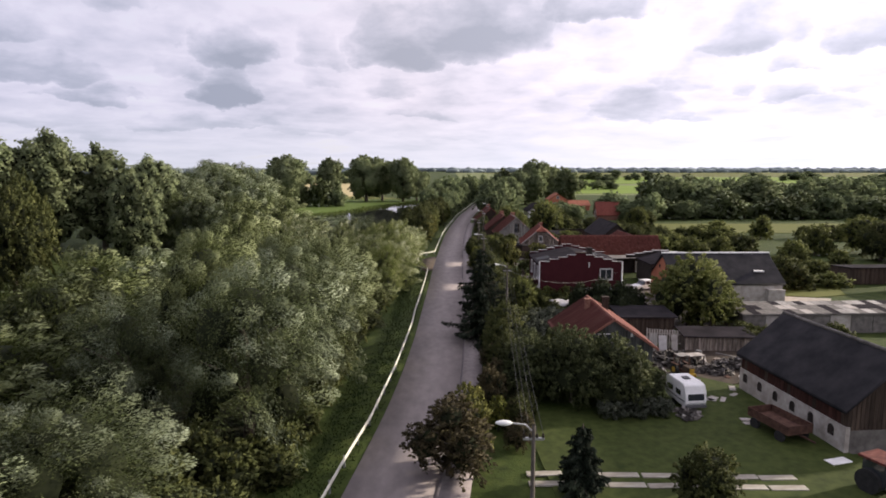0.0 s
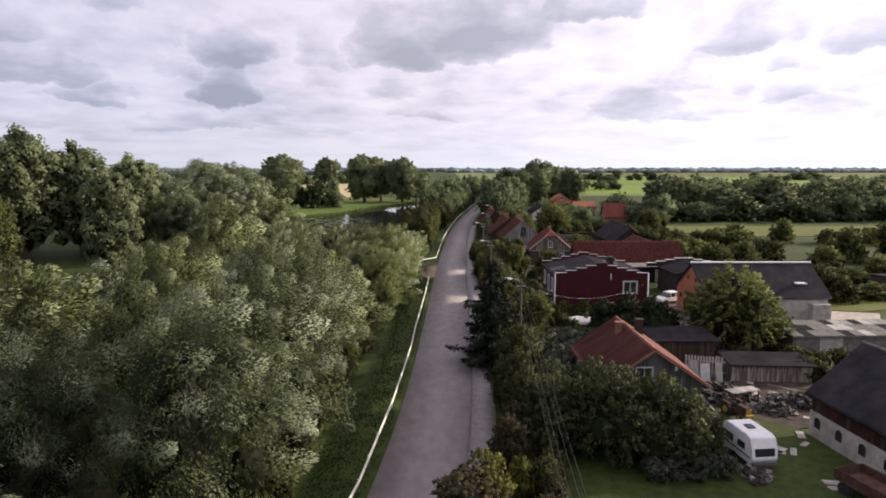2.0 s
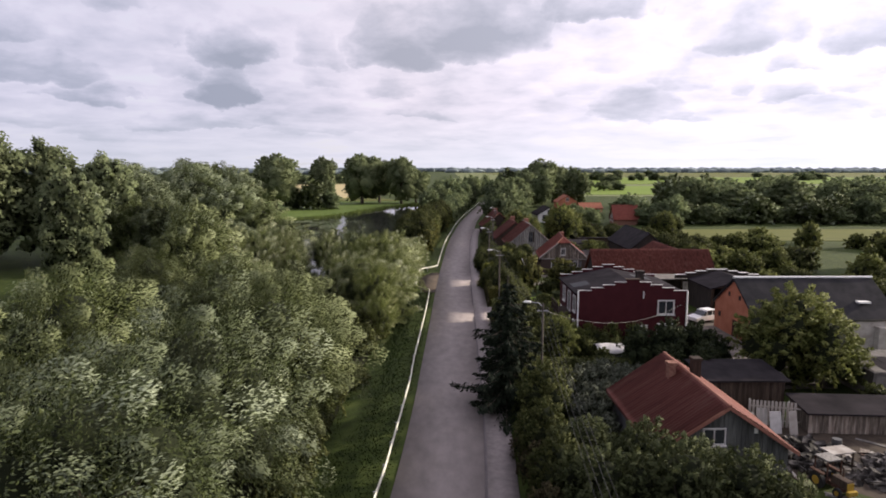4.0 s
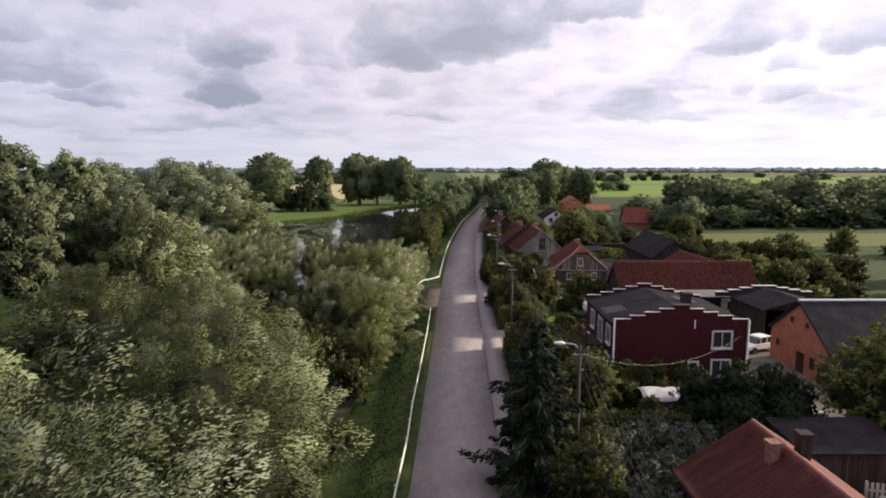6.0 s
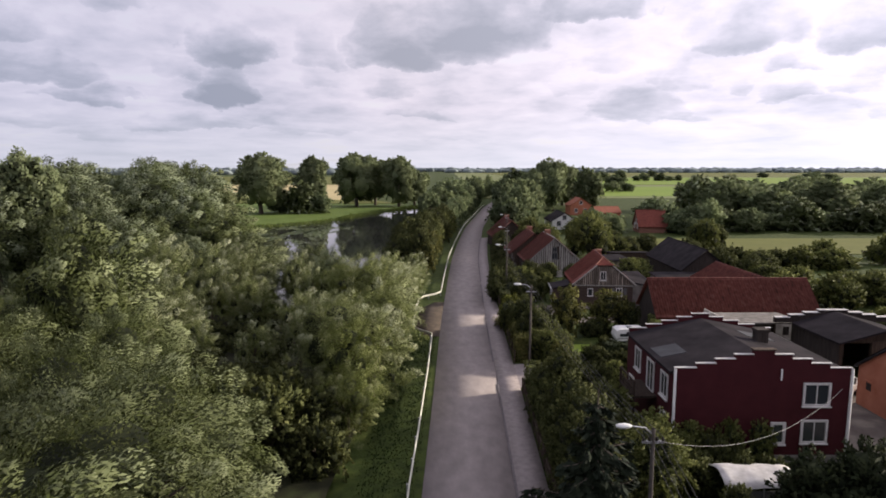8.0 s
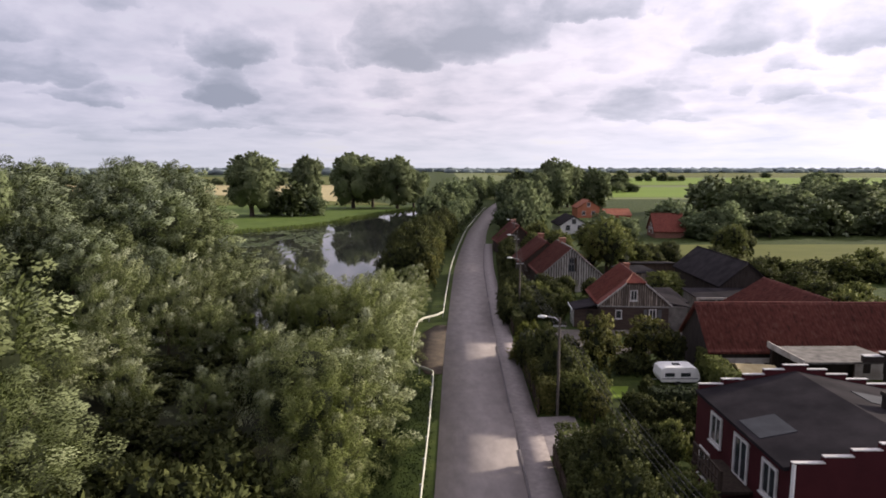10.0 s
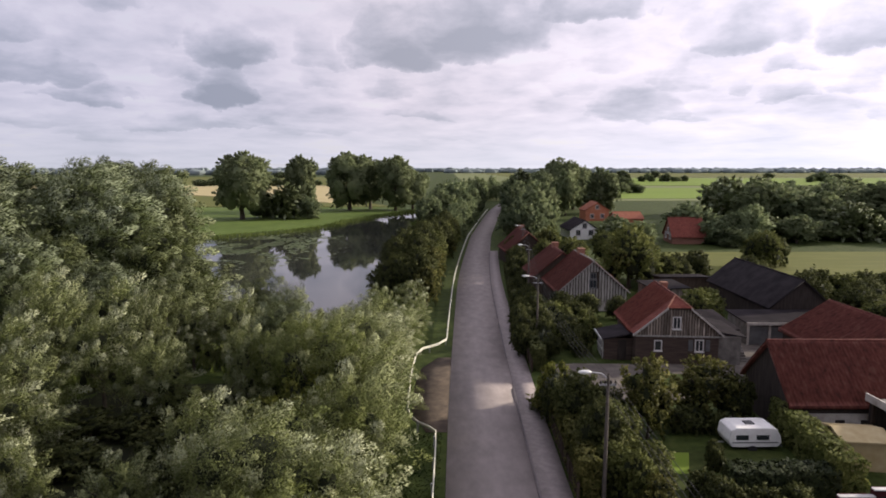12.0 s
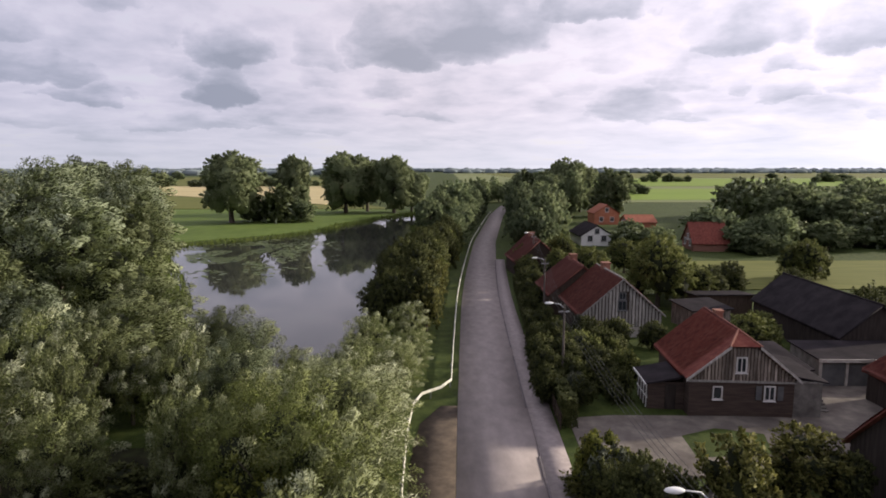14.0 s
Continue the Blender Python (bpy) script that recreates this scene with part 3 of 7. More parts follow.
# ---- plants ----
def cube_ball(n=3):
    """A ball of quads with unit radius."""
    verts, quads = [], []
    for axis in range(3):
        for side in (-1, 1):
            base = len(verts)
            for j in range(n + 1):
                for i in range(n + 1):
                    p = [0, 0, 0]
                    p[axis], p[(axis + 1) % 3], p[(axis + 2) % 3] = side, math.tan((i / n - 0.5) * math.pi / 2) * side, math.tan((j / n - 0.5) * math.pi / 2)
                    verts.append(Vector(p).normalized())
            for j in range(n):
                for i in range(n):
                    a = base + j * (n + 1) + i
                    quads.append((a, a + 1, a + n + 2, a + n + 1))
    return np.array([tuple(v) for v in verts], np.float32), np.array(quads, np.int32)


BALL, COARSE = cube_ball(3), cube_ball(2)


def unit(a):
    return a / np.maximum(np.linalg.norm(a, axis=1, keepdims=True), 1e-6)


def leaf_quads(rng, lobes, count, long, wide, droop=0.0, wind=(0, 0, 0), shell=(0.25, 1.15), tufts=7):
    """Leaf sprays in tufts on the skins of lobes: rhombs that face outwards, roughly. Also the way each takes the light."""
    lobes = np.asarray(lobes, np.float32)
    share = lobes[:, 3] * lobes[:, 5]
    pick = rng.choice(len(lobes), count, p=share / share.sum())
    way = unit(rng.normal(size=(count, 3)))
    way[:, 2] = np.where(way[:, 2] < -0.6, -way[:, 2], way[:, 2])
    reach = shell[0] + (shell[1] - shell[0]) * rng.uniform(0, 1, (count, 1)) ** 0.6
    if tufts:
        heads = unit(rng.normal(size=(len(lobes), tufts, 3)) + np.array((0, 0, 0.45)))
        bulk = rng.uniform(0.42, 0.68, (len(lobes), tufts))
        which = rng.integers(0, tufts, count)
        head, size_of = heads[pick, which], bulk[pick, which][:, None]
        place = lobes[pick, :3] + (head * 0.62 + way * size_of * reach) * lobes[pick, 3:6]
        lump = unit(place - lobes[pick, :3])
    else:
        place = lobes[pick, :3] + way * lobes[pick, 3:6] * reach
        lump = way
    face = unit(way + rng.normal(size=(count, 3)) * 0.45)
    run = unit(np.cross(face, rng.normal(size=(count, 3))) + np.array((0, 0, -droop)) + np.array(wind))
    side = unit(np.cross(face, run))
    size = rng.uniform(0.6, 1.35, (count, 1))
    a, b = run * long * size / 2, side * wide * size / 2
    verts = np.stack([place - a, place + b - a * 0.15, place + a, place - b - a * 0.15], 1).reshape(-1, 3)
    out = unit(place - lobes[:, :3].mean(0))
    soft = unit(way * 0.55 + lump * 0.55 + out * 0.35 + rng.normal(size=(count, 3)) * 0.14)
    flat = unit(np.cross(b * 2, a))
    turned = (flat * soft).sum(1) < 0
    flat[turned] *= -1
    soft = unit(soft + flat * 0.4)
    corners = np.arange(4 * count, dtype=np.int32).reshape(-1, 4)
    corners[turned] = corners[turned][:, ::-1]
    return verts.astype(np.float32), corners, np.repeat(soft, 4, 0)


def foliage_mesh(name, lobes, leaves, leaf_mat, shrink, coarse=True):
    """A crown in one mesh: cores, coloured as inner shade or as leaves, and leaves that take the light as their clump
    does.
    """
    cv, cq = cores(lobes, shrink, coarse)
    lv, lq, ln = leaves[:3]
    v, q = join((cv, cq), (lv, lq))
    me = quads_mesh(name, v, q, True)
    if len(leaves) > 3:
        me.attributes.new("silver_light", "FLOAT", "FACE").data.foreach_set("value", np.concatenate([np.zeros(len(cq)), leaves[3]]).astype(np.float32))
    me.materials.append(leaf_mat)
    me.materials.append(leaf_mat if shrink >= 0.65 else CROWN_SHADE)
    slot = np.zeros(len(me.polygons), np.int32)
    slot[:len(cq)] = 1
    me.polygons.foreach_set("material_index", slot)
    normals = np.concatenate([unit(cv - np.asarray(lobes, np.float32)[:, :3].mean(0)), ln])
    me.normals_split_custom_set_from_vertices(normals.tolist())
    return me


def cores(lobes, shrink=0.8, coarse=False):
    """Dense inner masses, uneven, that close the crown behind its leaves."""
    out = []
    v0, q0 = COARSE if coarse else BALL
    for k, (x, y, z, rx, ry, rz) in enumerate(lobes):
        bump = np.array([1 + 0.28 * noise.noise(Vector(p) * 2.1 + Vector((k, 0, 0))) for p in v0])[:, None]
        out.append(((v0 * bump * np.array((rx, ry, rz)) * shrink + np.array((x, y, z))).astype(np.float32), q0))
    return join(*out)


def crown_lobes(rng, high, wide, low, count, size, lean=0.0):
    """Places and radii of the clumps of a crown: on a shell with an uneven outline."""
    mid, half = (high + low) / 2, (high - low) / 2
    lobes = []
    for i in range(count):
        z = 1 - 2 * (i + 0.5) / count
        a = i * 2.39996 + rng.uniform(-0.3, 0.3)
        r = math.sqrt(1 - abs(z) ** 3) * rng.uniform(0.5, 0.9) * (1 + 0.45 * noise.noise((math.cos(a) * 1.3 + count, math.sin(a) * 1.3, z * 1.5 + wide)))
        s = size * rng.uniform(0.75, 1.3)
        top = mid + z * half * 0.80 * rng.uniform(0.85, 1.1)
        lobes.append((math.cos(a) * r * wide + lean * (top - low), math.sin(a) * r * wide, top, s, s, s * rng.uniform(0.8, 1.35)))
    for i in range(max(3, count // 4)):
        lobes.append((rng.uniform(-0.3, 0.3) * wide, rng.uniform(-0.3, 0.3) * wide, mid + rng.uniform(-0.5, 0.5) * half, size * 1.25, size * 1.25, size * 1.2))
    return lobes


def trunk_arrays(rng, high, low, wide, thick, limbs=6):
    bend = [(0, 0, -0.4)] + [(rng.uniform(-0.12, 0.12) * i, rng.uniform(-0.12, 0.12) * i, high * 0.72 * i / 4) for i in range(1, 5)]
    pieces = [tube_arrays(bend, [thick * 1.25, thick * 0.85, thick * 0.65, thick * 0.45, thick * 0.2], 7)]
    for k in range(limbs):
        a, f = 2.4 * k + rng.uniform(-0.4, 0.4), rng.uniform(0.25, 0.6)
        s = Vector(bend[2]).lerp(Vector(bend[3]), f) if f > 0.4 else Vector(bend[1]).lerp(Vector(bend[2]), f * 2)
        e = Vector((math.cos(a) * wide * 0.6, math.sin(a) * wide * 0.6, low + (high - low) * rng.uniform(0.4, 0.75)))
        m = s.lerp(e, 0.5) + Vector((0, 0, high * 0.04))
        pieces.append(tube_arrays([s, m, e], [thick * 0.42, thick * 0.28, thick * 0.1], 5))
    return join(*pieces)


MADE = {}


def head_lobes(rng, high, wide, low, heads, shoulder=0.34):
    """The large heads of a crown: a tall middle, uneven shoulders round it and a skirt below."""
    lobes = [(wide * 0.08, 0, high - 0.22 * (high - low), wide * 0.42, wide * 0.42, 0.22 * (high - low))]
    for i in range(heads):
        a, r = i * 2.39996 + rng.uniform(-0.35, 0.35), wide * rng.uniform(0.36, 0.64)
        s = wide * rng.uniform(0.28, 0.42)
        rz = s * rng.uniform(0.95, 1.5)
        top = low + (high - low) * (rng.uniform(0.74, 1.02) - shoulder * (r / wide) ** 1.5)
        lobes.append((math.cos(a) * r, math.sin(a) * r, top - rz, s, s, rz))
    for i in range(heads):
        a, r = i * 2.39996 + 1.0 + rng.uniform(-0.3, 0.3), wide * rng.uniform(0.38, 0.62)
        s = wide * rng.uniform(0.24, 0.36)
        lobes.append((math.cos(a) * r, math.sin(a) * r, low + (high - low) * rng.uniform(0.16, 0.42), s, s, (high - low) * rng.uniform(0.14, 0.22)))
    return lobes


def plume_leaves(rng, lobes, plumes, each, size, long, broad, wind, rise, full=0.0):
    """Leaf sprays gathered in plumes that stand out of the heads and bend over in the wind, with dark hollows between."""
    lobes = np.asarray(lobes, np.float32)
    share = lobes[:, 3] * lobes[:, 5]
    share = share * np.where(lobes[:, 2] < lobes[:, 2].max() * 0.55, 0.28 - 0.08 * full, 1.0)
    places, ways, apart, tries = [], [], size * (0.62 + 0.2 * full), 0
    while len(places) < plumes:
        tries += 1
        if tries % 400 == 0:
            apart *= 0.9
        k = rng.choice(len(lobes), p=share / share.sum())
        d = rng.normal(size=3) + np.array((0, 0, 0.30))
        d /= np.linalg.norm(d)
        if d[2] < -0.7:
            continue
        at = lobes[k, :3] + d * lobes[k, 3:6] * rng.uniform(0.72, 0.98)
        inside = np.linalg.norm((at - lobes[:, :3]) / lobes[:, 3:6], axis=1)
        inside[k] = 9
        if inside.min() < 0.74:
            continue
        if places and ((np.array(places) - at) ** 2).sum(1).min() < apart * apart:
            continue
        places.append(at)
        ways.append(d)
    places, ways = np.array(places), np.array(ways)
    hang = np.where(ways[:, 2:3] > -0.1, 1.0, -0.5 if rise < 1 else 0.5)
    axis = unit(ways * 0.75 + np.array((0, 0, rise)) * hang + np.array(wind) * 0.25)
    tall = size * rng.uniform(0.65, 1.5, (plumes, 1))
    # inner leaves close to the limbs, in the shade of the plumes
    inner = int(plumes * (3 - full))
    k = rng.choice(len(lobes), inner, p=(lobes[:, 3] * lobes[:, 5]) / (lobes[:, 3] * lobes[:, 5]).sum())
    d = unit(rng.normal(size=(inner, 3)))
    places = np.concatenate([places, lobes[k, :3] + d * lobes[k, 3:6] * rng.uniform(0.45, 0.72, (inner, 1))])
    ways, axis = np.concatenate([ways, d]), np.concatenate([axis, unit(d + np.array((0, 0, 0.2)))])
    tall = np.concatenate([tall, np.full((inner, 1), size * 0.55)])
    few = max(4, each // 12)
    count = plumes * each + inner * few
    which = np.concatenate([np.repeat(np.arange(plumes), each), np.repeat(np.arange(plumes, plumes + inner), few)])
    s = rng.uniform(0, 1, (count, 1)) ** 0.85
    ring = unit(rng.normal(size=(count, 3)))
    girth = (0.30 + 0.10 * full) * tall[which] * np.sin(np.pi * (0.16 + 0.78 * s)) ** 0.8 * rng.uniform(0.3 + 0.4 * full, 1.0, (count, 1)) ** 0.5
    bend = np.array(wind) * np.array((1, 1, 0)) * 0.45 + np.array((0, 0, -0.30))
    place = places[which] + (axis[which] * (s - 0.25) + bend * s * s) * tall[which] + ring * girth
    run = unit(axis[which] * 0.55 + bend * (1.1 + 0.5 * full) * s + ring * (0.35 - 0.2 * full) + rng.normal(size=(count, 3)) * (0.38 - 0.14 * full))
    face = unit(ring + rng.normal(size=(count, 3)) * (0.4 - 0.2 * full))
    side = unit(np.cross(face, run))
    grow = rng.uniform(0.6, 1.35, (count, 1))
    a, b = run * long * grow / 2, side * broad * grow / 2
    verts = np.stack([place - a, place + b - a * 0.15, place + a, place - b - a * 0.15], 1).reshape(-1, 3)
    soft = unit(ring * 0.70 + ways[which] * 0.45 + axis[which] * (s - 0.25) * 0.9 + rng.normal(size=(count, 3)) * 0.10)
    flat = unit(np.cross(b * 2, a))
    turned = (flat * soft).sum(1) < 0
    flat[turned] *= -1
    soft = unit(soft + flat * 0.12)
    corners = np.arange(4 * count, dtype=np.int32).reshape(-1, 4)
    corners[turned] = corners[turned][:, ::-1]
    # paler towards the tips: turned-over leaves, plus highlights put into the colour
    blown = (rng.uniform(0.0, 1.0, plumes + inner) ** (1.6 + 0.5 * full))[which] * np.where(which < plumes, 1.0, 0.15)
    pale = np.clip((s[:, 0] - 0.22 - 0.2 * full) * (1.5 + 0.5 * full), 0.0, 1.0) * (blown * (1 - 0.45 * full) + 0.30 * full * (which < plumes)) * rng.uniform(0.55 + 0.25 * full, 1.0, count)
    return verts.astype(np.float32), corners, np.repeat(soft, 4, 0), pale


def plume_kind(key, name, leaf_mat, high, wide, low, heads, plumes, each, size, long, broad, wind, rise, thick, seed, core=0.52, shoulder=0.34, full=0.0):
    """A willow: heads of bending plumes on a short trunk with spreading limbs."""
    rng = np.random.default_rng(seed)
    lobes = head_lobes(rng, high, wide, low, heads, shoulder)
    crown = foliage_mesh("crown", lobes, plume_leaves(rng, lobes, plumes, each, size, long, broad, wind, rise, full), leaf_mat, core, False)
    tv, tq = trunk_arrays(rng, high, low, wide, thick, 0 if name.startswith("distant") else 6)
    trunk = quads_mesh("trunk", tv, tq, True)
    trunk.materials.append(BARK)
    MADE[key] = (name, high, wide, crown, trunk)


def tree_kind(key, name, leaf_mat, high, wide, low, lobes, lobe_size, leaves, long, broad, droop, wind, thick, seed, lean=0.0):
    """Builds the crown and trunk meshes of one kind of tree, once."""
    rng = np.random.default_rng(seed)
    clumps = crown_lobes(rng, high, wide, low, lobes, lobe_size, lean)
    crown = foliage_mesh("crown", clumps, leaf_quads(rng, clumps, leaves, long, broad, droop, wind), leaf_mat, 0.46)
    tv, tq = trunk_arrays(rng, high, low, wide, thick)
    trunk = quads_mesh("trunk", tv, tq, True)
    trunk.materials.append(BARK)
    MADE[key] = (name, high, wide, crown, trunk)


plume_kind("willow_a", "willow_tree", WILLOW, 11.0, 4.6, 1.0, 7, 66, 760, 2.35, 0.165, 0.052, (0.8, 0.1, 0.1), 0.75, 0.38, 1, 0.56, full=1.0)
plume_kind("willow_b", "willow_tree", WILLOW_OLIVE, 10.0, 4.6, 2.0, 8, 66, 760, 2.30, 0.165, 0.052, (0.8, 0.0, 0.1), 0.80, 0.40, 2, 0.56, full=1.0)
plume_kind("willow_c", "willow_tree", WILLOW, 12.0, 4.6, 1.2, 7, 68, 760, 2.40, 0.165, 0.052, (0.7, 0.1, 0.1), 0.70, 0.36, 3, 0.56, full=1.0)
plume_kind("willow_p", "willow_tree", WILLOW_PALE, 10.0, 4.6, 1.6, 9, 100, 400, 2.45, 0.17, 0.052, (0.8, 0.1, 0.1), 0.95, 0.36, 33)
plume_kind("willow_g", "willow_tree", WILLOW_GREEN, 9.0, 3.6, 1.0, 7, 84, 400, 2.1, 0.16, 0.05, (0.6, 0.1, 0.1), 1.15, 0.24, 34)
plume_kind("willow_o", "willow_tree", WILLOW_OLIVE, 12.0, 4.6, 2.6, 8, 68, 760, 2.40, 0.165, 0.052, (0.7, 0.1, 0.1), 0.70, 0.36, 35, 0.56, full=1.0)
plume_kind("willow_m", "willow_tree", WILLOW, 11.5, 4.8, 2.2, 7, 70, 250, 2.4, 0.36, 0.115, (0.8, 0.1, 0.1), 0.55, 0.38, 31, 0.56, full=1.0)
plume_kind("willow_n", "willow_tree", WILLOW_OLIVE, 10.5, 4.8, 2.0, 8, 70, 250, 2.35, 0.36, 0.115, (0.8, 0.0, 0.1), 0.60, 0.40, 32, 0.56, full=1.0)
plume_kind("willow_s", "willow_shrub", WILLOW_PALE, 6.0, 2.6, 0.0, 6, 56, 260, 1.6, 0.17, 0.05, (0.6, 0.0, 0.1), 1.25, 0.16, 4, 0.36)
plume_kind("willow_t", "willow_shrub", WILLOW_PALE, 6.0, 2.6, 0.0, 5, 50, 270, 1.7, 0.17, 0.05, (0.7, 0.1, 0.1), 1.1, 0.16, 41, 0.34)
tree_kind("poplar", "poplar_tree", HAZED_BROAD, 23.0, 6.0, 0.8, 80, 1.8, 15000, 0.72, 0.40, 0.2, (0.3, 0, 0.1), 0.55, 5)
plume_kind("broad_a", "broadleaf_tree", BROAD, 9.0, 4.6, 0.4, 9, 230, 64, 1.1, 0.30, 0.15, (0.25, 0.0, 0.1), 0.45, 0.30, 6, 0.60)
plume_kind("broad_b", "broadleaf_tree", HAZED_BROAD, 22.0, 9.0, 2.0, 17, 520, 46, 1.35, 0.62, 0.36, (0.2, 0.0, 0.0), 0.12, 0.70, 7, 0.72, 0.16)
plume_kind("broad_c", "broadleaf_tree", HAZED_BROAD, 22.0, 9.0, 1.0, 16, 520, 46, 1.35, 0.62, 0.36, (0.2, 0.0, 0.0), 0.12, 0.70, 77, 0.72, 0.16)
plume_kind("dark_a", "dark_tree", DARKLEAF, 8.0, 4.2, 0.2, 9, 230, 62, 1.1, 0.30, 0.14, (0.25, 0.0, 0.1), 0.45, 0.28, 8, 0.60)
plume_kind("elder", "elder_bush", ELDER, 5.4, 3.3, 0.0, 8, 230, 50, 0.85, 0.22, 0.11, (0.3, 0.0, 0.1), 0.5, 0.14, 82, 0.56)
plume_kind("yew", "yew_tree", YEW, 5.2, 2.6, 0.0, 7, 170, 50, 0.75, 0.24, 0.12, (0.1, 0.0, 0.1), 0.6, 0.22, 81, 0.68)
plume_kind("fruit", "fruit_tree", BROAD, 5.0, 2.5, 0.2, 7, 140, 38, 0.85, 0.26, 0.15, (0.15, 0.0, 0.1), 0.7, 0.14, 9, 0.54)
plume_kind("fruit_dark", "fruit_tree", DARKLEAF, 5.6, 3.2, 0.1, 7, 150, 40, 0.90, 0.30, 0.17, (0.15, 0.0, 0.1), 0.55, 0.16, 10, 0.58)
tree_kind("yellow", "yellow_shrub", YELLOWLEAF, 4.2, 1.7, 0.0, 28, 0.52, 4200, 0.24, 0.11, 0.0, (0, 0, 0.9), 0.08, 11)
plume_kind("brown", "copper_plum_tree", BROWNLEAF, 6.0, 2.4, 0.2, 7, 150, 50, 0.85, 0.22, 0.12, (0.2, 0.0, 0.1), 0.55, 0.13, 12, 0.56)
tree_kind("grey", "grey_shrub", GREYLEAF, 3.0, 2.1, 0.0, 26, 0.62, 4200, 0.30, 0.10, 0.0, (0.2, 0, 0.7), 0.08, 13)
plume_kind("plum", "fruit_tree", OLIVE, 5.2, 2.0, 0.4, 6, 80, 50, 0.95, 0.25, 0.14, (0.15, 0.0, 0.1), 0.95, 0.12, 53, 0.55)
plume_kind("bush", "garden_bush", BROAD, 3.6, 2.4, 0.0, 6, 105, 26, 0.80, 0.33, 0.18, (0.15, 0.0, 0.1), 0.6, 0.10, 51, 0.56)
plume_kind("bush_dark", "garden_bush", DARKLEAF, 3.6, 2.5, 0.0, 6, 105, 26, 0.80, 0.33, 0.18, (0.15, 0.0, 0.1), 0.6, 0.10, 52, 0.56)
plume_kind("far", "distant_tree", HAZED_BELT, 11.0, 5.2, 0.1, 7, 130, 17, 1.7, 0.95, 0.55, (0.3, 0.0, 0.1), 0.35, 0.35, 14, 0.66)
plume_kind("far_dark", "distant_tree", HAZED_BELT_DARK, 11.0, 5.4, 0.1, 7, 130, 17, 1.7, 0.95, 0.55, (0.3, 0.0, 0.1), 0.35, 0.35, 15, 0.66)
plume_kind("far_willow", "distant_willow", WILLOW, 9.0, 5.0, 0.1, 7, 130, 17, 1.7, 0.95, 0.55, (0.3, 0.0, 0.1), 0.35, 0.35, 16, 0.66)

TREE_WORDS = {
    "willow_tree": ("silvery grey-green willow bending in the wind", "tree"),
    "willow_shrub": ("pale upright willow shrub by the pond", "shrub"),
    "poplar_tree": ("tall dark green poplar above the willows", "tree"),
    "broadleaf_tree": ("full dark green broadleaf tree", "tree"),
    "elder_bush": ("dense olive elder thicket before the cottage", "bush"),
    "yew_tree": ("nearly black dense evergreen before the red house", "tree"),
    "dark_tree": ("dense dark leafy tree casting deep shade", "tree"),
    "garden_bush": ("low spreading leafy bush in rough grass", "bush"),
    "fruit_tree": ("low rounded fruit tree in a garden", "tree"),
    "yellow_shrub": ("upright yellow-green garden shrub", "shrub"),
    "copper_plum_tree": ("small brownish leaved tree beside the road", "tree"),
    "grey_shrub": ("low grey-green garden shrub", "shrub"),
    "distant_tree": ("dark green tree in a distant belt", "tree"),
    "distant_willow": ("pale grey-green willow far off", "tree"),
}
plant_rng = random.Random(5)


def plant(key, x, y, high, wide=None, z=None, label="", group=""):
    """One tree of a kind, at its place, that high and with that crown radius."""
    name, h0, w0, crown, trunk = MADE[key]
    sz = high / h0
    sx = wide / w0 if wide else sz
    root = new(name)
    z = ground_height(x, y) - 0.02 if z is None else z
    turn = plant_rng.uniform(-40, 40) if "willow" in key else plant_rng.uniform(0, 360)
    root.matrix_world = pose(x, y, z, 0, 0, turn) @ Matrix.Diagonal((sx, sx, sz, 1))
    tagged(root, label or TREE_WORDS[name][0], TREE_WORDS[name][1], group)
    for n, me in (("trunk", trunk), ("crown", crown)):
        ob = new(n, me)
        ob.parent = root
    return root


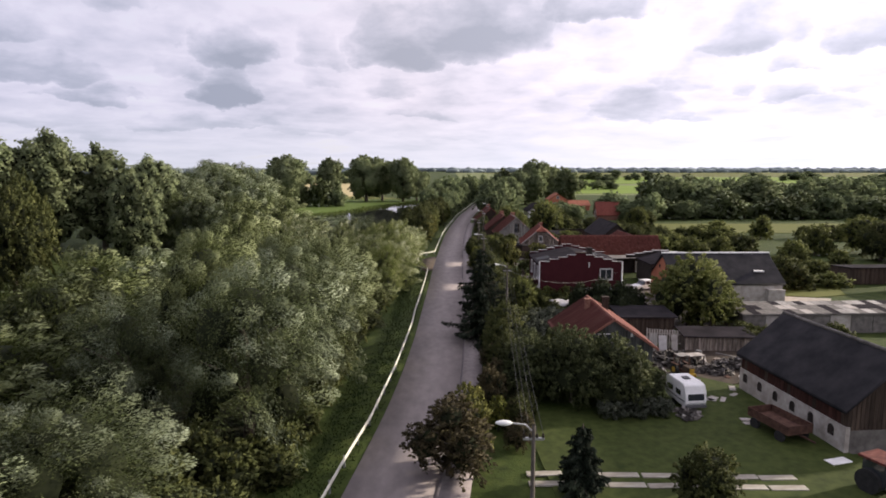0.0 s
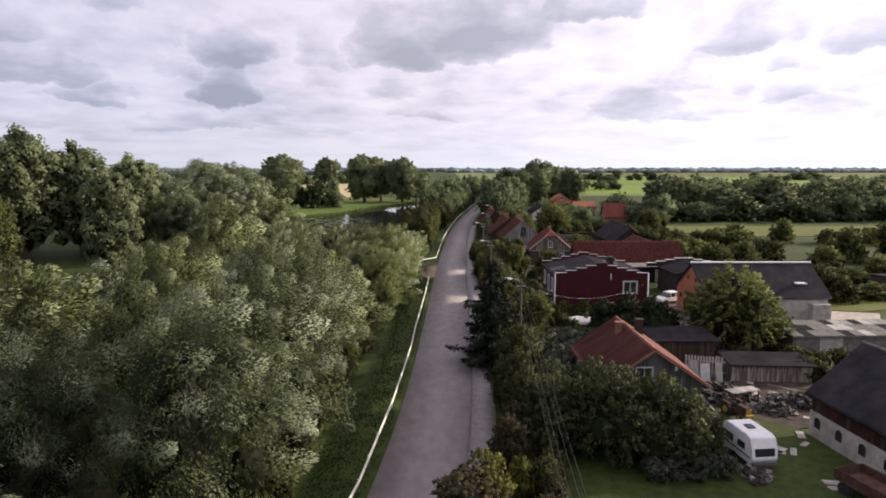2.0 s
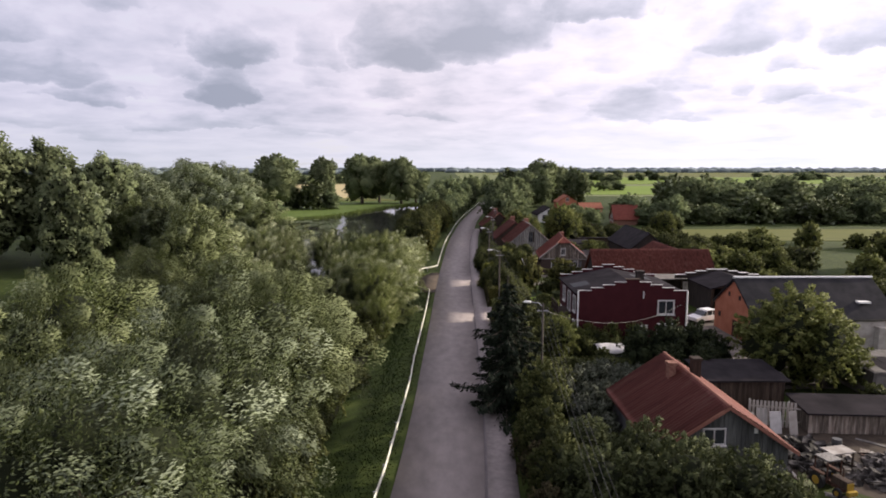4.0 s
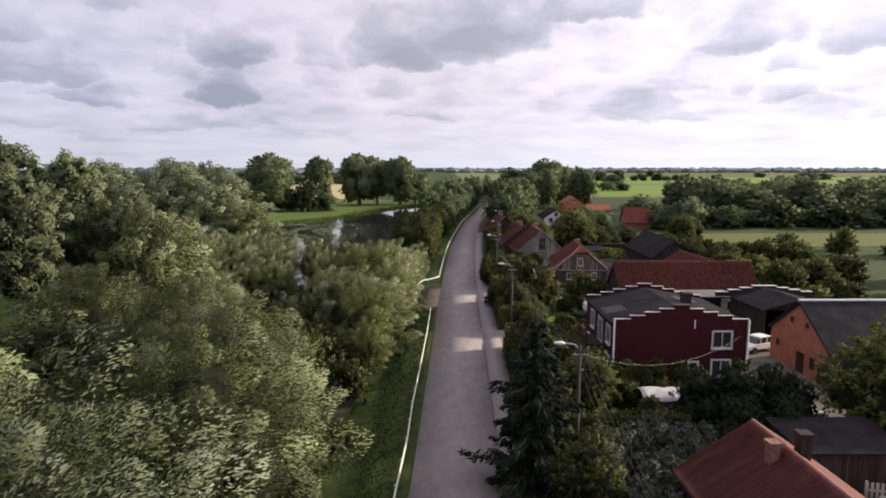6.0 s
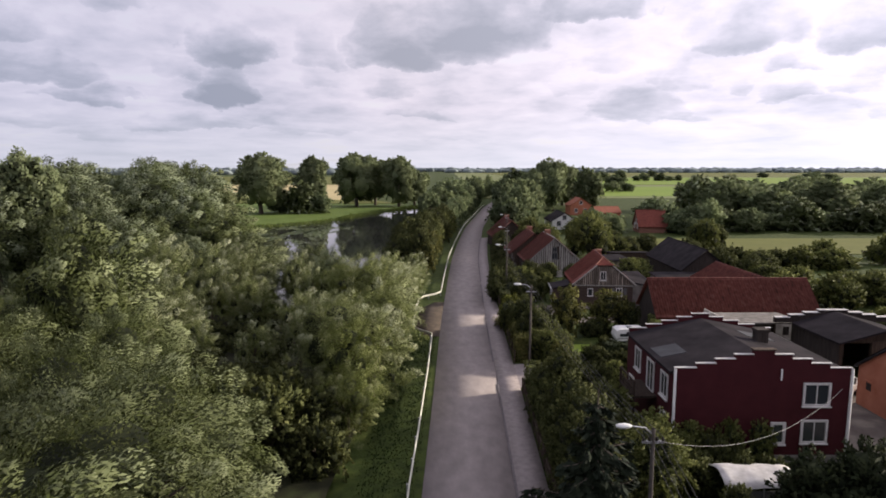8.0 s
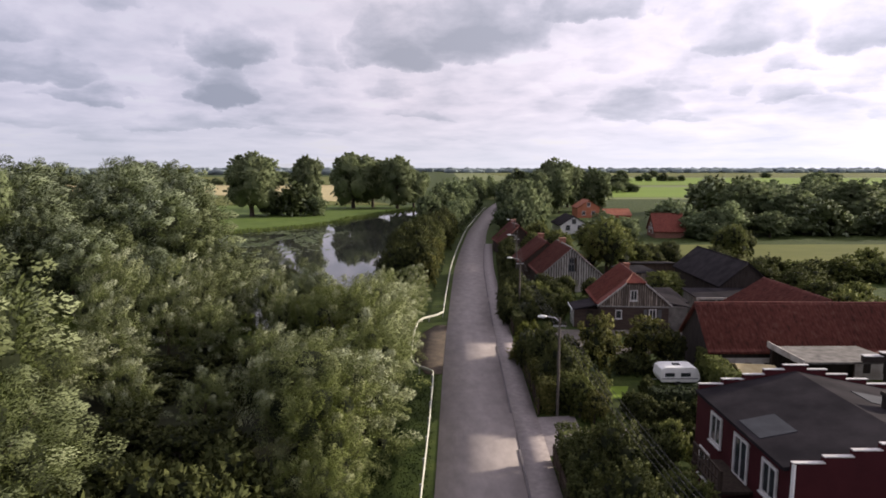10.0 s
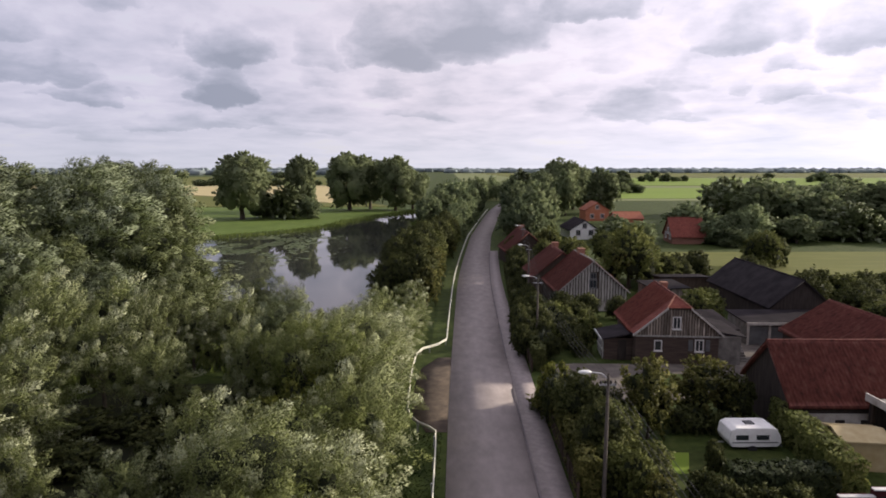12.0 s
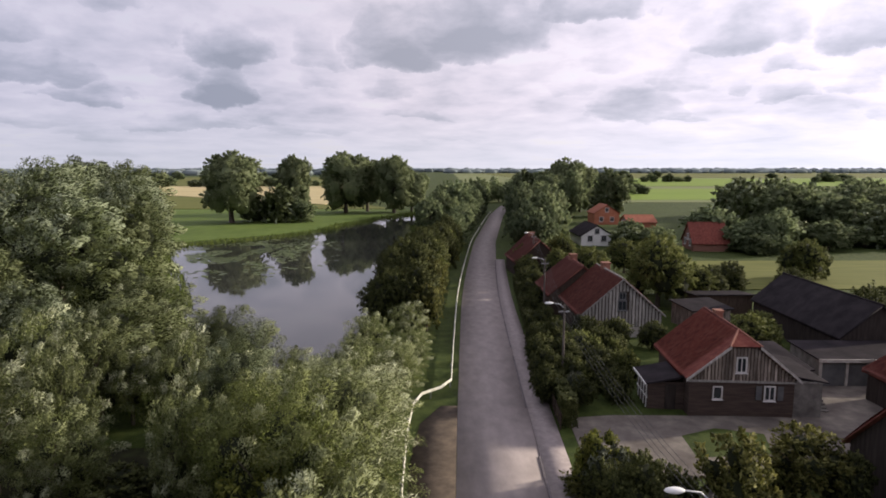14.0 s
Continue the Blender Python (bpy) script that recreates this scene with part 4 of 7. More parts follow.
def spruce_kind(key, high, wide, tiers, seed):
    rng = np.random.default_rng(seed)
    pieces, wood = [], [tube_arrays([(0, 0, -0.3), (0, 0, high * 0.5), (0, 0, high)], [0.22, 0.13, 0.02], 7)]
    for k in range(tiers):
        f = k / tiers
        z, r = high * (0.10 + 0.88 * f), wide * (1 - f) ** 0.8 * rng.uniform(0.75, 1.15) + 0.15
        arms = max(5, int(6 * (1 - f) + 4))
        for a in np.linspace(0, 2 * math.pi, arms, endpoint=False) + rng.uniform(0, 1.2):
            rr = r * (rng.uniform(0.6, 1.05) if rng.uniform() < 0.7 else rng.uniform(1.15, 1.5))
            n = int(20 + 120 * rr / wide)
            s = rng.uniform(0.08, 1.0, n) ** 0.75
            fan = (1 - s * 0.75)[:, None]
            wig = rng.normal(size=(n, 3)) * np.array((0.12, 0.12, 0.04)) * rr * fan
            drop = -0.42 * rr * s + 0.30 * rr * s * s - np.abs(rng.normal(size=n)) * 0.16 * (high / 10)
            place = np.stack([np.cos(a) * s * rr, np.sin(a) * s * rr, z + drop], 1) + wig
            run = unit(np.stack([np.cos(a) + rng.normal(size=n) * 0.5, np.sin(a) + rng.normal(size=n) * 0.5, rng.normal(size=n) * 0.3 - 0.6], 1))
            side = unit(np.cross(run, rng.normal(size=(n, 3)) * 0.5 + np.array((0, 0, 1))))
            size = rng.uniform(0.6, 1.2, (n, 1)) * (0.6 + 0.04 * high)
            p, q = run * 0.22 * size, side * 0.085 * size
            pieces.append((np.stack([place - p, place + q, place + p, place - q], 1).reshape(-1, 3).astype(np.float32), np.arange(4 * n, dtype=np.int32).reshape(-1, 4)))
            wood.append(tube_arrays([(0, 0, z), (math.cos(a) * rr * 0.5, math.sin(a) * rr * 0.5, z - 0.14 * rr), (math.cos(a) * rr * 0.95, math.sin(a) * rr * 0.95, z - 0.12 * rr)], [0.05, 0.03, 0.01], 4))
    lobes = [(0, 0, high * (0.12 + 0.8 * i / 9), wide * 0.34 * (1 - i / 9.5), wide * 0.34 * (1 - i / 9.5), high * 0.07) for i in range(9)]
    pieces.append(cores(lobes, 0.9))
    v, q = join(*pieces)
    crown = quads_mesh("crown", v, q)
    crown.materials.append(NEEDLE)
    wv, wq = join(*wood)
    trunk = quads_mesh("trunk", wv, wq, True)
    trunk.materials.append(BARK)
    MADE[key] = ("spruce_tree", high, wide, crown, trunk)
    TREE_WORDS["spruce_tree"] = ("dark green spruce with drooping layered boughs", "tree")


spruce_kind("spruce", 10.8, 3.3, 19, 21)
spruce_kind("spruce_small", 3.8, 1.3, 16, 22)


def hedge(x0, y0, x1, y1, high, deep, mat, label):
    """A clipped hedge between two places: leaves over a box with a flat, slightly wavy top."""
    rng = np.random.default_rng(int(abs(x0 * 7 + y0 * 3)))
    run = Vector((x1 - x0, y1 - y0, 0))
    long, along = run.length, np.array(run.normalized())
    across = np.array((-along[1], along[0], 0.0))
    count = int((long * (2 * high + deep) + 2 * deep * high) * 110)
    face = rng.choice(3, count, p=np.array((high, high, deep)) / (2 * high + deep))
    s, u = rng.uniform(0, long, (count, 1)), rng.uniform(0, 1, (count, 1))
    side = np.where(face == 0, -0.5, 0.5)[:, None] * deep
    top = (face == 2)[:, None]
    wave = 0.08 * np.sin(s * 2.1) + 0.06 * np.sin(s * 5.3 + 1)
    place = np.array((x0, y0, 0.0)) + along * s + across * np.where(top, (u - 0.5) * deep, side + wave) + np.array((0, 0, 1.0)) * np.where(top, high + wave, u * high)
    way = np.where(top, np.array((0, 0, 1.0)), across * np.sign(side) + np.array((0, 0, 0.15)))
    ends = rng.uniform(size=(count, 1)) < 2 * deep * high / (long * (2 * high + deep) + 2 * deep * high)
    far_end = rng.uniform(size=(count, 1)) < 0.5
    place = np.where(ends, np.array((x0, y0, 0.0)) + along * np.where(far_end, long, 0.0) + across * (rng.uniform(-0.5, 0.5, (count, 1)) * deep) + np.array((0, 0, high)) * u, place)
    way = np.where(ends, along * np.where(far_end, 1.0, -1.0), way)
    place = place + rng.normal(size=(count, 3)) * 0.05
    out = unit(way + rng.normal(size=(count, 3)) * 0.5)
    a = unit(np.cross(out, rng.normal(size=(count, 3))))
    b = np.cross(out, a)
    grow = rng.uniform(0.6, 1.3, (count, 1))
    a, b = a * 0.11 * grow, b * 0.065 * grow
    verts = np.stack([place - a, place + b, place + a, place - b], 1).reshape(-1, 3).astype(np.float32)
    soft = np.repeat(unit(way + rng.normal(size=(count, 3)) * 0.22), 4, 0)
    turned = (np.cross(b, a) * way).sum(1) < 0
    quads = np.arange(4 * count, dtype=np.int32).reshape(-1, 4)
    quads[turned] = quads[turned][:, ::-1]
    n = max(2, int(long / (deep * 0.5)))
    lobes = [(x0 + run.x * i / n, y0 + run.y * i / n, high * 0.46, deep * 0.38, deep * 0.38, high * 0.46) for i in range(2, n - 1)]
    ob = new("hedge", foliage_mesh("hedge", lobes, (verts, quads, soft), mat, 0.95, False))
    return tagged(ob, label, "hedge")


# the willow wood between the road and the pond, row behind row
def plant_willow_wood():
    r = random.Random(11)
    row = [(-17.0, 18, 8.4), (-16.8, 26, 8.2), (-12.4, 39.0, 11.6), (-11.6, 45.5, 12.2), (-10.8, 54.5, 11.4), (-12.6, 62.5, 10.4), (-14.6, 70.0, 9.2),
           (-9.8, 91.5, 7.8), (-7.6, 109.5, 8.2)]
    for i, (x, y, h) in enumerate(row):
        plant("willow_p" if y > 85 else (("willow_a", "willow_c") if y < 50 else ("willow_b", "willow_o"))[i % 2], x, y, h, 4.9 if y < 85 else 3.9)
    for k in range(15):
        y = 24 + k * 3.3
        plant("bush_dark", road_x(y) - r.uniform(5.6, 7.0), y, r.uniform(1.6, 3.2), r.uniform(1.3, 2.2), label="dark scrub at the foot of the wood")
    for j, y in enumerate(range(14, 134, 9)):
        for k, x in enumerate(range(-20, -66, -9)):
            px, py = x + r.uniform(-1.8, 1.8), y + r.uniform(-2.0, 2.0) + 4.5 * (k % 2)
            if -47 < px < -23 and 97 < py < 126 or -26 < px < -12 and 72 < py < 97 or -30 < px < -12 and 97 < py < 120 or px < -34 and 40 < py < 131 or px < -30 and py < 42:
                continue
            if py > 124 and px > -28 or px > -25 and 26.5 < py < 37.5:
                continue
            h = r.choice((8.2, 9.6, 10.8, 12.4)) + r.uniform(-0.4, 0.4) + (2.5 if px < -38 else 0) - (3.6 if py > 114 and px > -36 else 0) + (1.0 if 86 < py < 112 else 0)
            plant(r.choice((("willow_a", "willow_c") if py < 50 else ("willow_b", "willow_o")) if px > -24 else ("willow_m", "willow_n", "willow_n")), px, py, h, r.uniform(4.1, 5.0))
    for x, y, h in ((-7.5, 113, 6.2), (-11.5, 117, 5.6), (-16, 119, 4.8), (-8.5, 121, 4.8), (-13.0, 125, 4.2), (-19, 126, 4.0), (-6.0, 128, 4.2), (-9.5, 130, 4.0),
                    (-27, 133, 5.0), (-31, 134, 6.0), (-24, 121, 4.6), (-4.6, 134, 3.6), (-5.2, 141, 4.2)):
        plant(("willow_s", "willow_t")[int(y) % 2], x, y, h * (1.18 if x < -12 else 1.0), h * 0.48)
    for x, y, h, w in ((-6.6, 91, 7.4, 2.7), (-6.5, 98, 8.0, 2.9), (-7.2, 104, 8.2, 3.0), (-6.4, 110, 6.0, 2.3), (-6.2, 115.5, 5.6, 2.2), (-6.4, 121, 5.2, 2.1),
                       (-9.5, 114, 6.6, 2.4), (-12.5, 111, 7.0, 2.4), (-5.4, 126.5, 4.2, 1.8), (-4.4, 130.8, 3.4, 1.4), (-8.6, 134, 5.0, 2.2)):
        plant(("willow_s", "willow_t")[int(y) % 2], x, y, h, w, label="leaning willow shrub with silvery leaves beside the rail" if x > -9 else "")
    for x, y, h, w in ((-13.8, 113.0, 8.6, 2.8), (-35.0, 99.0, 9.6, 3.8)):
        plant("willow_c", x, y, h, w, label="tall pale willow among lower shrubs")
    for x, y, h, w in ((-52, 132, 12, 5), (-58, 139, 14, 5.5), (-46, 129, 10.5, 4.6), (-64, 130, 14.5, 5.5), (-39, 132, 8, 3.8), (-36, 129, 7, 3.4)):
        plant("willow_m", x, y, h, w)
    # dark bushes added to blacken the hollows, where shade lies
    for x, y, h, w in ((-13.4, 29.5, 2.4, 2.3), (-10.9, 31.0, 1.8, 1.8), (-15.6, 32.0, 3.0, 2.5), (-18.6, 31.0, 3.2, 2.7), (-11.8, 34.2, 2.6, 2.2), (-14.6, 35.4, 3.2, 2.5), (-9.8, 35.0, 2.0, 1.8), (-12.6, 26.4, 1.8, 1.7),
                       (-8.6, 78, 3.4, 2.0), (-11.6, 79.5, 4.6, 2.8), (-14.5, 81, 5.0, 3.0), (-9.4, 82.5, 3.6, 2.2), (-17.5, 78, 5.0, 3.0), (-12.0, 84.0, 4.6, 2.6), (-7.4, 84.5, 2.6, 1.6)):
        plant("bush_dark", x, y, h, w, label="dark undergrowth added to deepen the shade between willows")
    for x, y, h, w in ((-13.4, 95.5, 7.2, 2.1), (-26.6, 101, 5.6, 2.8), (-29.6, 106.5, 6.4, 2.9), (-15.0, 108, 7.4, 1.8), (-24.6, 114, 8.0, 1.9), (-33, 111, 7.2, 2.2), (-18.6, 117.5, 7.4, 1.9), (-31.5, 100, 5.8, 2.8),
                       (-22.6, 95.0, 5.2, 1.8), (-17.0, 94.0, 4.8, 1.8)):
        plant(("willow_s", "willow_t")[int(y) % 2], x, y, h, w, label="narrow upright willow with pale leaf tips")
    # more added bushes, to keep the shaded hollow dark
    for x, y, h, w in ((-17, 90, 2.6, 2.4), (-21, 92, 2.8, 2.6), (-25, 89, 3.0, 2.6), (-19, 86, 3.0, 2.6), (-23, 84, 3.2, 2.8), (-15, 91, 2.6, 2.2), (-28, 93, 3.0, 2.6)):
        plant("bush_dark", x, y, h, w, label="dark undergrowth added to deepen the shade between willows")
    for x, y, h, w in ((-19.5, 71.5, 10.0, 4.4), (-21.0, 79.5, 9.2, 4.0), (-27.5, 76.5, 10.6, 4.4)):
        plant("willow_b", x, y, h, w)
    for x, y, h, w in ((-30.5, 96.0, 7.6, 4.4), (-35.5, 91.0, 8.0, 4.4)):
        plant("willow_p", x, y, h, w)
    for x, y, h, w in ((-8.0, 86.5, 7.6, 2.9), (-7.4, 82.6, 5.2, 2.0), (-9.0, 104.0, 8.8, 3.2), (-11.6, 106.5, 8.0, 2.8), (-7.6, 97.5, 7.2, 2.8)):
        plant("willow_g", x, y, h, w, label="fresh olive-green willow with pale tips and bare lower stems")
    for x, y, h, w in ((-9.8, 103.0, 6.6, 2.3), (-11.6, 101.0, 5.4, 1.9), (-7.0, 112.4, 4.6, 1.7)):
        plant("yellow", x, y, h, w, label="fresh yellow-green bush among the willows")
    # low bushes added to darken the floor of the shaded pit
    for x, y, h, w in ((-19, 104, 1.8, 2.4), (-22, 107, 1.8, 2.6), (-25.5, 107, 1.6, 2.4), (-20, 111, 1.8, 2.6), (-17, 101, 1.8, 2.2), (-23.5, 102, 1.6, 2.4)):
        plant("bush_dark", x, y, h, w, label="dark undergrowth added to deepen the shade between willows")
    for x, y, h, w in ((-22, 109, 6.2, 2.4), (-27, 111.5, 7.2, 2.6), (-29.5, 119.5, 8.4, 2.8), (-34, 117, 8.6, 3.0), (-26.5, 121.5, 7.6, 2.6), (-37, 121, 8.8, 3.2)):
        plant(("willow_s", "willow_t")[int(x) % 2], x, y, h, w, label="pale upright willow beside the reeds")
    # taller trees behind
    for x, y, h, w in ((-80, 127, 26, 7), (-88, 121, 25, 7.5), (-73, 134, 23.5, 6.5), (-96, 130, 26, 8), (-104, 118, 25, 8), (-66, 140, 20, 6), (-92, 142, 24, 8)):
        plant("poplar", x, y, h, w)
    for x, y, h, w in ((-59, 85, 15, 5.2), (-64, 79, 14, 5), (-70, 90, 19, 6), (-66, 98, 17, 4.6), (-78, 84, 18, 6)):
        plant("dark_a", x, y, h, w)
    plant("poplar", -52, 106, 18.4, 4.2, label="tall pale-leaved poplar at the edge of the wood")
    plant("poplar", -62, 134.6, 21.0, 5.0)
    # the willow mass along the left shore
    for x, y, h, w in ((-37, 144, 9.5, 5), (-46, 150, 13.5, 6.5), (-45, 163, 12.5, 5.5), (-56, 160, 15.5, 7.5), (-52, 177, 14.5, 6), (-64, 174, 17.5, 8), (-60, 192, 16, 6.5), (-72, 190, 18, 8), (-67, 208, 17.5, 7),
                       (-76, 206, 18.5, 8), (-86, 186, 18, 8), (-80, 168, 18, 8), (-70, 152, 16, 8), (-60, 144, 14.5, 7), (-84, 220, 18.5, 8), (-73, 221, 17, 6)):
        plant(("willow_m", "willow_n")[int(x) % 2], x, y, h + 0.8, w)


plant_willow_wood()


# trees on the bank between pond and road
def plant_bank():
    r = random.Random(3)
    y = 148.0
    while y < 330:
        x = road_x(y) - r.uniform(4.2, 6.5)
        h = r.uniform(6.5, 8.5) + max(0, (y - 220) * 0.035)
        plant("dark_a" if y < 215 else "far_dark", x, y, h, r.uniform(2.6, 3.6))
        if r.random() < 0.6:
            plant("broad_a" if y < 215 else "far", x + 1.4, y + 4, h * 0.8, 2.6)
        if y < 215 and r.random() < 0.7:
            plant("plum", x + r.uniform(0.8, 1.8), y + r.uniform(-2, 2), h * r.uniform(0.5, 0.75), r.uniform(1.6, 2.2), label="lighter olive-green tree on the pond bank")
        if y < 205:
            plant("dark_a", x - r.uniform(3.0, 4.6), y + r.uniform(-2, 2), h * r.uniform(0.75, 1.0), r.uniform(2.6, 3.4))
        y += r.uniform(5.0, 7.5)
    for x, y, h, w, k in ((-70.5, 284, 24.0, 10.6, "broad_b"), (-52, 296, 23.0, 6.8, "broad_c"), (-55.5, 287, 12.0, 6.8, "far_willow"), (-48, 287, 8.0, 4.8, "far_dark"),
                          (-39, 330, 25.0, 11.0, "broad_c"), (-31, 338, 23.0, 8.5, "broad_b"), (-19, 328, 23.5, 9.0, "broad_c"), (-12, 335, 17, 7.0, "broad_b"), (-65, 291, 9, 5, "far_dark"), (50, 330, 22.5, 9.0, "broad_b"), (59, 337, 20, 8.0, "broad_c"), (43, 322, 17, 7.5, "broad_c")):
        plant(k, x, y, h, w)


plant_bank()


# trees along the far road and round the distant village
def plant_distance():
    r = random.Random(9)
    for i in range(26):
        y = 245 + i * 9
        plant(r.choice(("far", "far_dark")), road_x(y) - r.uniform(7.5, 17), y, r.uniform(9, 14), r.uniform(4, 5.5))
    for i in range(34):
        y = 196 + i * 8
        x, h, w = road_x(y) + ROAD_WIDE + r.uniform(6.5, 15), r.uniform(9.5, 14), r.uniform(4, 5.5)
        if not (27 < x < 40 and y < 224):
            plant(r.choice(("far", "far_dark")), x, y, h, w)
    for i in range(16):
        plant(r.choice(("far", "far_willow")), r.uniform(32, 66), r.uniform(300, 420), r.uniform(9, 18), r.uniform(4.5, 7))
    for x, y, h, w in ((27.5, 158, 9.8, 5.0), (30.5, 166, 8.5, 4.5)):
        plant("broad_a", x, y, h, w)
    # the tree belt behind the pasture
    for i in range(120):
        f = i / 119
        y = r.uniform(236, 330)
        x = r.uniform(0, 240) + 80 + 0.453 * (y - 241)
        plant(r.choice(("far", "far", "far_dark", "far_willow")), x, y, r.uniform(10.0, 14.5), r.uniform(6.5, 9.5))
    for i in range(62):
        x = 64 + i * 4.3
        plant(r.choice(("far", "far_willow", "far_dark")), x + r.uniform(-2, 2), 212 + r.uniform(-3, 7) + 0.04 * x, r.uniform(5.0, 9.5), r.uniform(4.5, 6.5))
    # bushes between the gardens and the pasture
    for x, y, h, w in ((57, 175, 7.0, 3.8), (60, 178, 6, 3.2), (44, 122, 4.4, 3.0), (50, 120, 4.4, 3.2), (56, 122, 4.2, 3.4), (62, 124, 4.6, 3.6), (47, 128, 4.2, 3), (53, 110, 3.0, 2.4),
                       (66, 112, 2.6, 2.2), (46, 106, 3.2, 2.2), (60, 108, 2.4, 2.0), (78, 126, 6, 4), (86, 118, 8, 4.5), (92, 112, 9, 5), (98, 120, 9.5, 5), (90, 128, 8, 5), (105, 110, 10, 5), (84, 104, 6, 4),
                       (112, 124, 9, 5), (96, 100, 8, 4.5), (52, 152, 4, 3), (66, 154, 3.6, 3), (82, 155, 5.6, 3), (118, 104, 9, 5)):
        plant(r.choice(("dark_a", "broad_a")) if h > 6.5 else r.choice(("bush", "bush_dark")), x, y, h, w)
    for i in range(38):
        x, y = r.uniform(46, 120), r.uniform(66, 132)
        if 50 < x < 60 and 78 < y < 90 or 62 < x < 76 and 82 < y < 102:
            continue
        plant(r.choice(("bush", "bush", "bush_dark")), x, y, r.uniform(2.0, 4.4), r.uniform(1.8, 3.4))
    for i in range(30):
        x = r.choice((60, 66, 74, 92, 98, 118, 140, 165)) + r.gauss(0, 3.0)
        plant(r.choice(("bush_dark", "bush", "bush")), x, 156 + r.gauss(0, 3.0), r.uniform(2.2, 4.6), r.uniform(2.6, 4.2), label="bush in the hedge beside the pasture")
    for i in range(22):
        plant(r.choice(("far_dark", "far", "far_willow")), r.choice((r.uniform(40, 49), r.uniform(63, 74))), r.uniform(206, 228), r.uniform(3.4, 6.0), r.uniform(2.6, 4.2), label="low tree in a far village garden")
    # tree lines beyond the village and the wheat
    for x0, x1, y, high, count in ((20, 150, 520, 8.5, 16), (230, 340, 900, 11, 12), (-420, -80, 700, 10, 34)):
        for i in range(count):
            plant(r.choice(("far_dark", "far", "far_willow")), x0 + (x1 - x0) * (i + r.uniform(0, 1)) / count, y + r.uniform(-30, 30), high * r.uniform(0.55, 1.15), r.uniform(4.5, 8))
    # scattered clumps on the open fields
    for i in range(46):
        x = r.uniform(-700, 1500)
        y = r.uniform(700, 1500)
        if x < -60 or x > 60:
            plant("far_dark", x, y, r.uniform(8, 14), r.uniform(6, 16))


plant_distance()


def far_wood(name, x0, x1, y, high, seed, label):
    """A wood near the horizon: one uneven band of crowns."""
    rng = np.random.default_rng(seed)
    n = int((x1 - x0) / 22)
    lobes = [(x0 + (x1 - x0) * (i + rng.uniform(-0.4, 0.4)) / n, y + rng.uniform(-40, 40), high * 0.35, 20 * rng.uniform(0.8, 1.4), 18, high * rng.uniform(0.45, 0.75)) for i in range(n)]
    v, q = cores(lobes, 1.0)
    return tagged(link_mesh(name, quads_mesh(name, v, q, True), HAZED_WOOD), label, "woodland", kind="stuff")


far_wood("far_wood", -2600, -60, 1650, 15, 1, "wood along the horizon, blue-grey with haze in its colour")
far_wood("far_wood", -3400, 3400, 2900, 20, 2, "far wood along the horizon, haze put into its colour")
far_wood("far_wood", 60, 2600, 2300, 15, 3, "wood beyond the fields, blue-grey with haze in its colour")


# ---- reeds, lily pads and rough grass ----
def blades(name, places, high, wide, mat, seed, label, category, lean=0.25):
    """Tufts of upright blades at many places: one mesh."""
    rng = np.random.default_rng(seed)
    p = np.asarray(places, np.float32)
    n = len(p)
    a = rng.uniform(0, math.pi, n)
    side = np.stack([np.cos(a), np.sin(a), 0 * a], 1) * wide * rng.uniform(0.6, 1.3, (n, 1))
    tip = np.stack([rng.normal(size=n) * lean + 0.15, rng.normal(size=n) * lean, np.ones(n)], 1) * high * rng.uniform(0.5, 1.25, (n, 1))
    verts = np.stack([p - side, p + side, p + tip * 0.6 + side * 0.6, p + tip], 1).reshape(-1, 3)
    me = quads_mesh(name, verts, np.arange(4 * n, dtype=np.int32).reshape(-1, 4))
    return tagged(link_mesh(name, me, mat), label, category, kind="stuff")


def scatter_water_plants():
    r = random.Random(44)
    shore = []
    for i in range(60000):
        x, y = r.uniform(-82, -6), r.uniform(118, 335)
        d = pond_depth(x, y)
        if -2.5 < d < 1.6 + 1.6 * noise.noise((x * 0.12, y * 0.12, 2)):
            shore.append((x, y, -0.45 if d > 0 else ground_height(x, y) - 0.05))
    blades("reeds", shore[:9000], 1.1, 0.10, REED, 1, "green reeds along the pond shore", "reeds")
    meadow = [(x, y, 0.02) for x, y in ((r.uniform(-50, -30), r.uniform(106, 126)) for i in range(5000))]
    blades("reed_bed", meadow, 1.5, 0.12, REED, 2, "bright green reed bed among the willows", "reeds")
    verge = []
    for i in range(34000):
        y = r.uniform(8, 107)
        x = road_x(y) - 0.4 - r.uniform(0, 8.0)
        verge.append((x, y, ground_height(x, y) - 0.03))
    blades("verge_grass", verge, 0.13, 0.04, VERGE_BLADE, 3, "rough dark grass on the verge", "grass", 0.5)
    verts, quads = [], []
    for i in range(2600):
        x, y = r.gauss(-46, 8), r.gauss(214, 13)
        if pond_depth(x, y) < 2 or noise.noise((x * 0.16, y * 0.11, 7)) < -0.02:
            continue
        s, n0 = r.uniform(0.25, 0.65), len(verts)
        verts += [(x + math.cos(k * math.pi / 4) * s, y + math.sin(k * math.pi / 4) * s, -0.435 + 0.004 * (i % 3)) for k in range(8)]
        quads += [(n0, n0 + 1, n0 + 2, n0 + 3), (n0, n0 + 3, n0 + 4, n0 + 7), (n0 + 4, n0 + 5, n0 + 6, n0 + 7)]
    tagged(link_mesh("lily_pads", quads_mesh("lily_pads", verts, quads), LILY), "patches of green lily pads on the pond", "lily pads", kind="stuff")


scatter_water_plants()


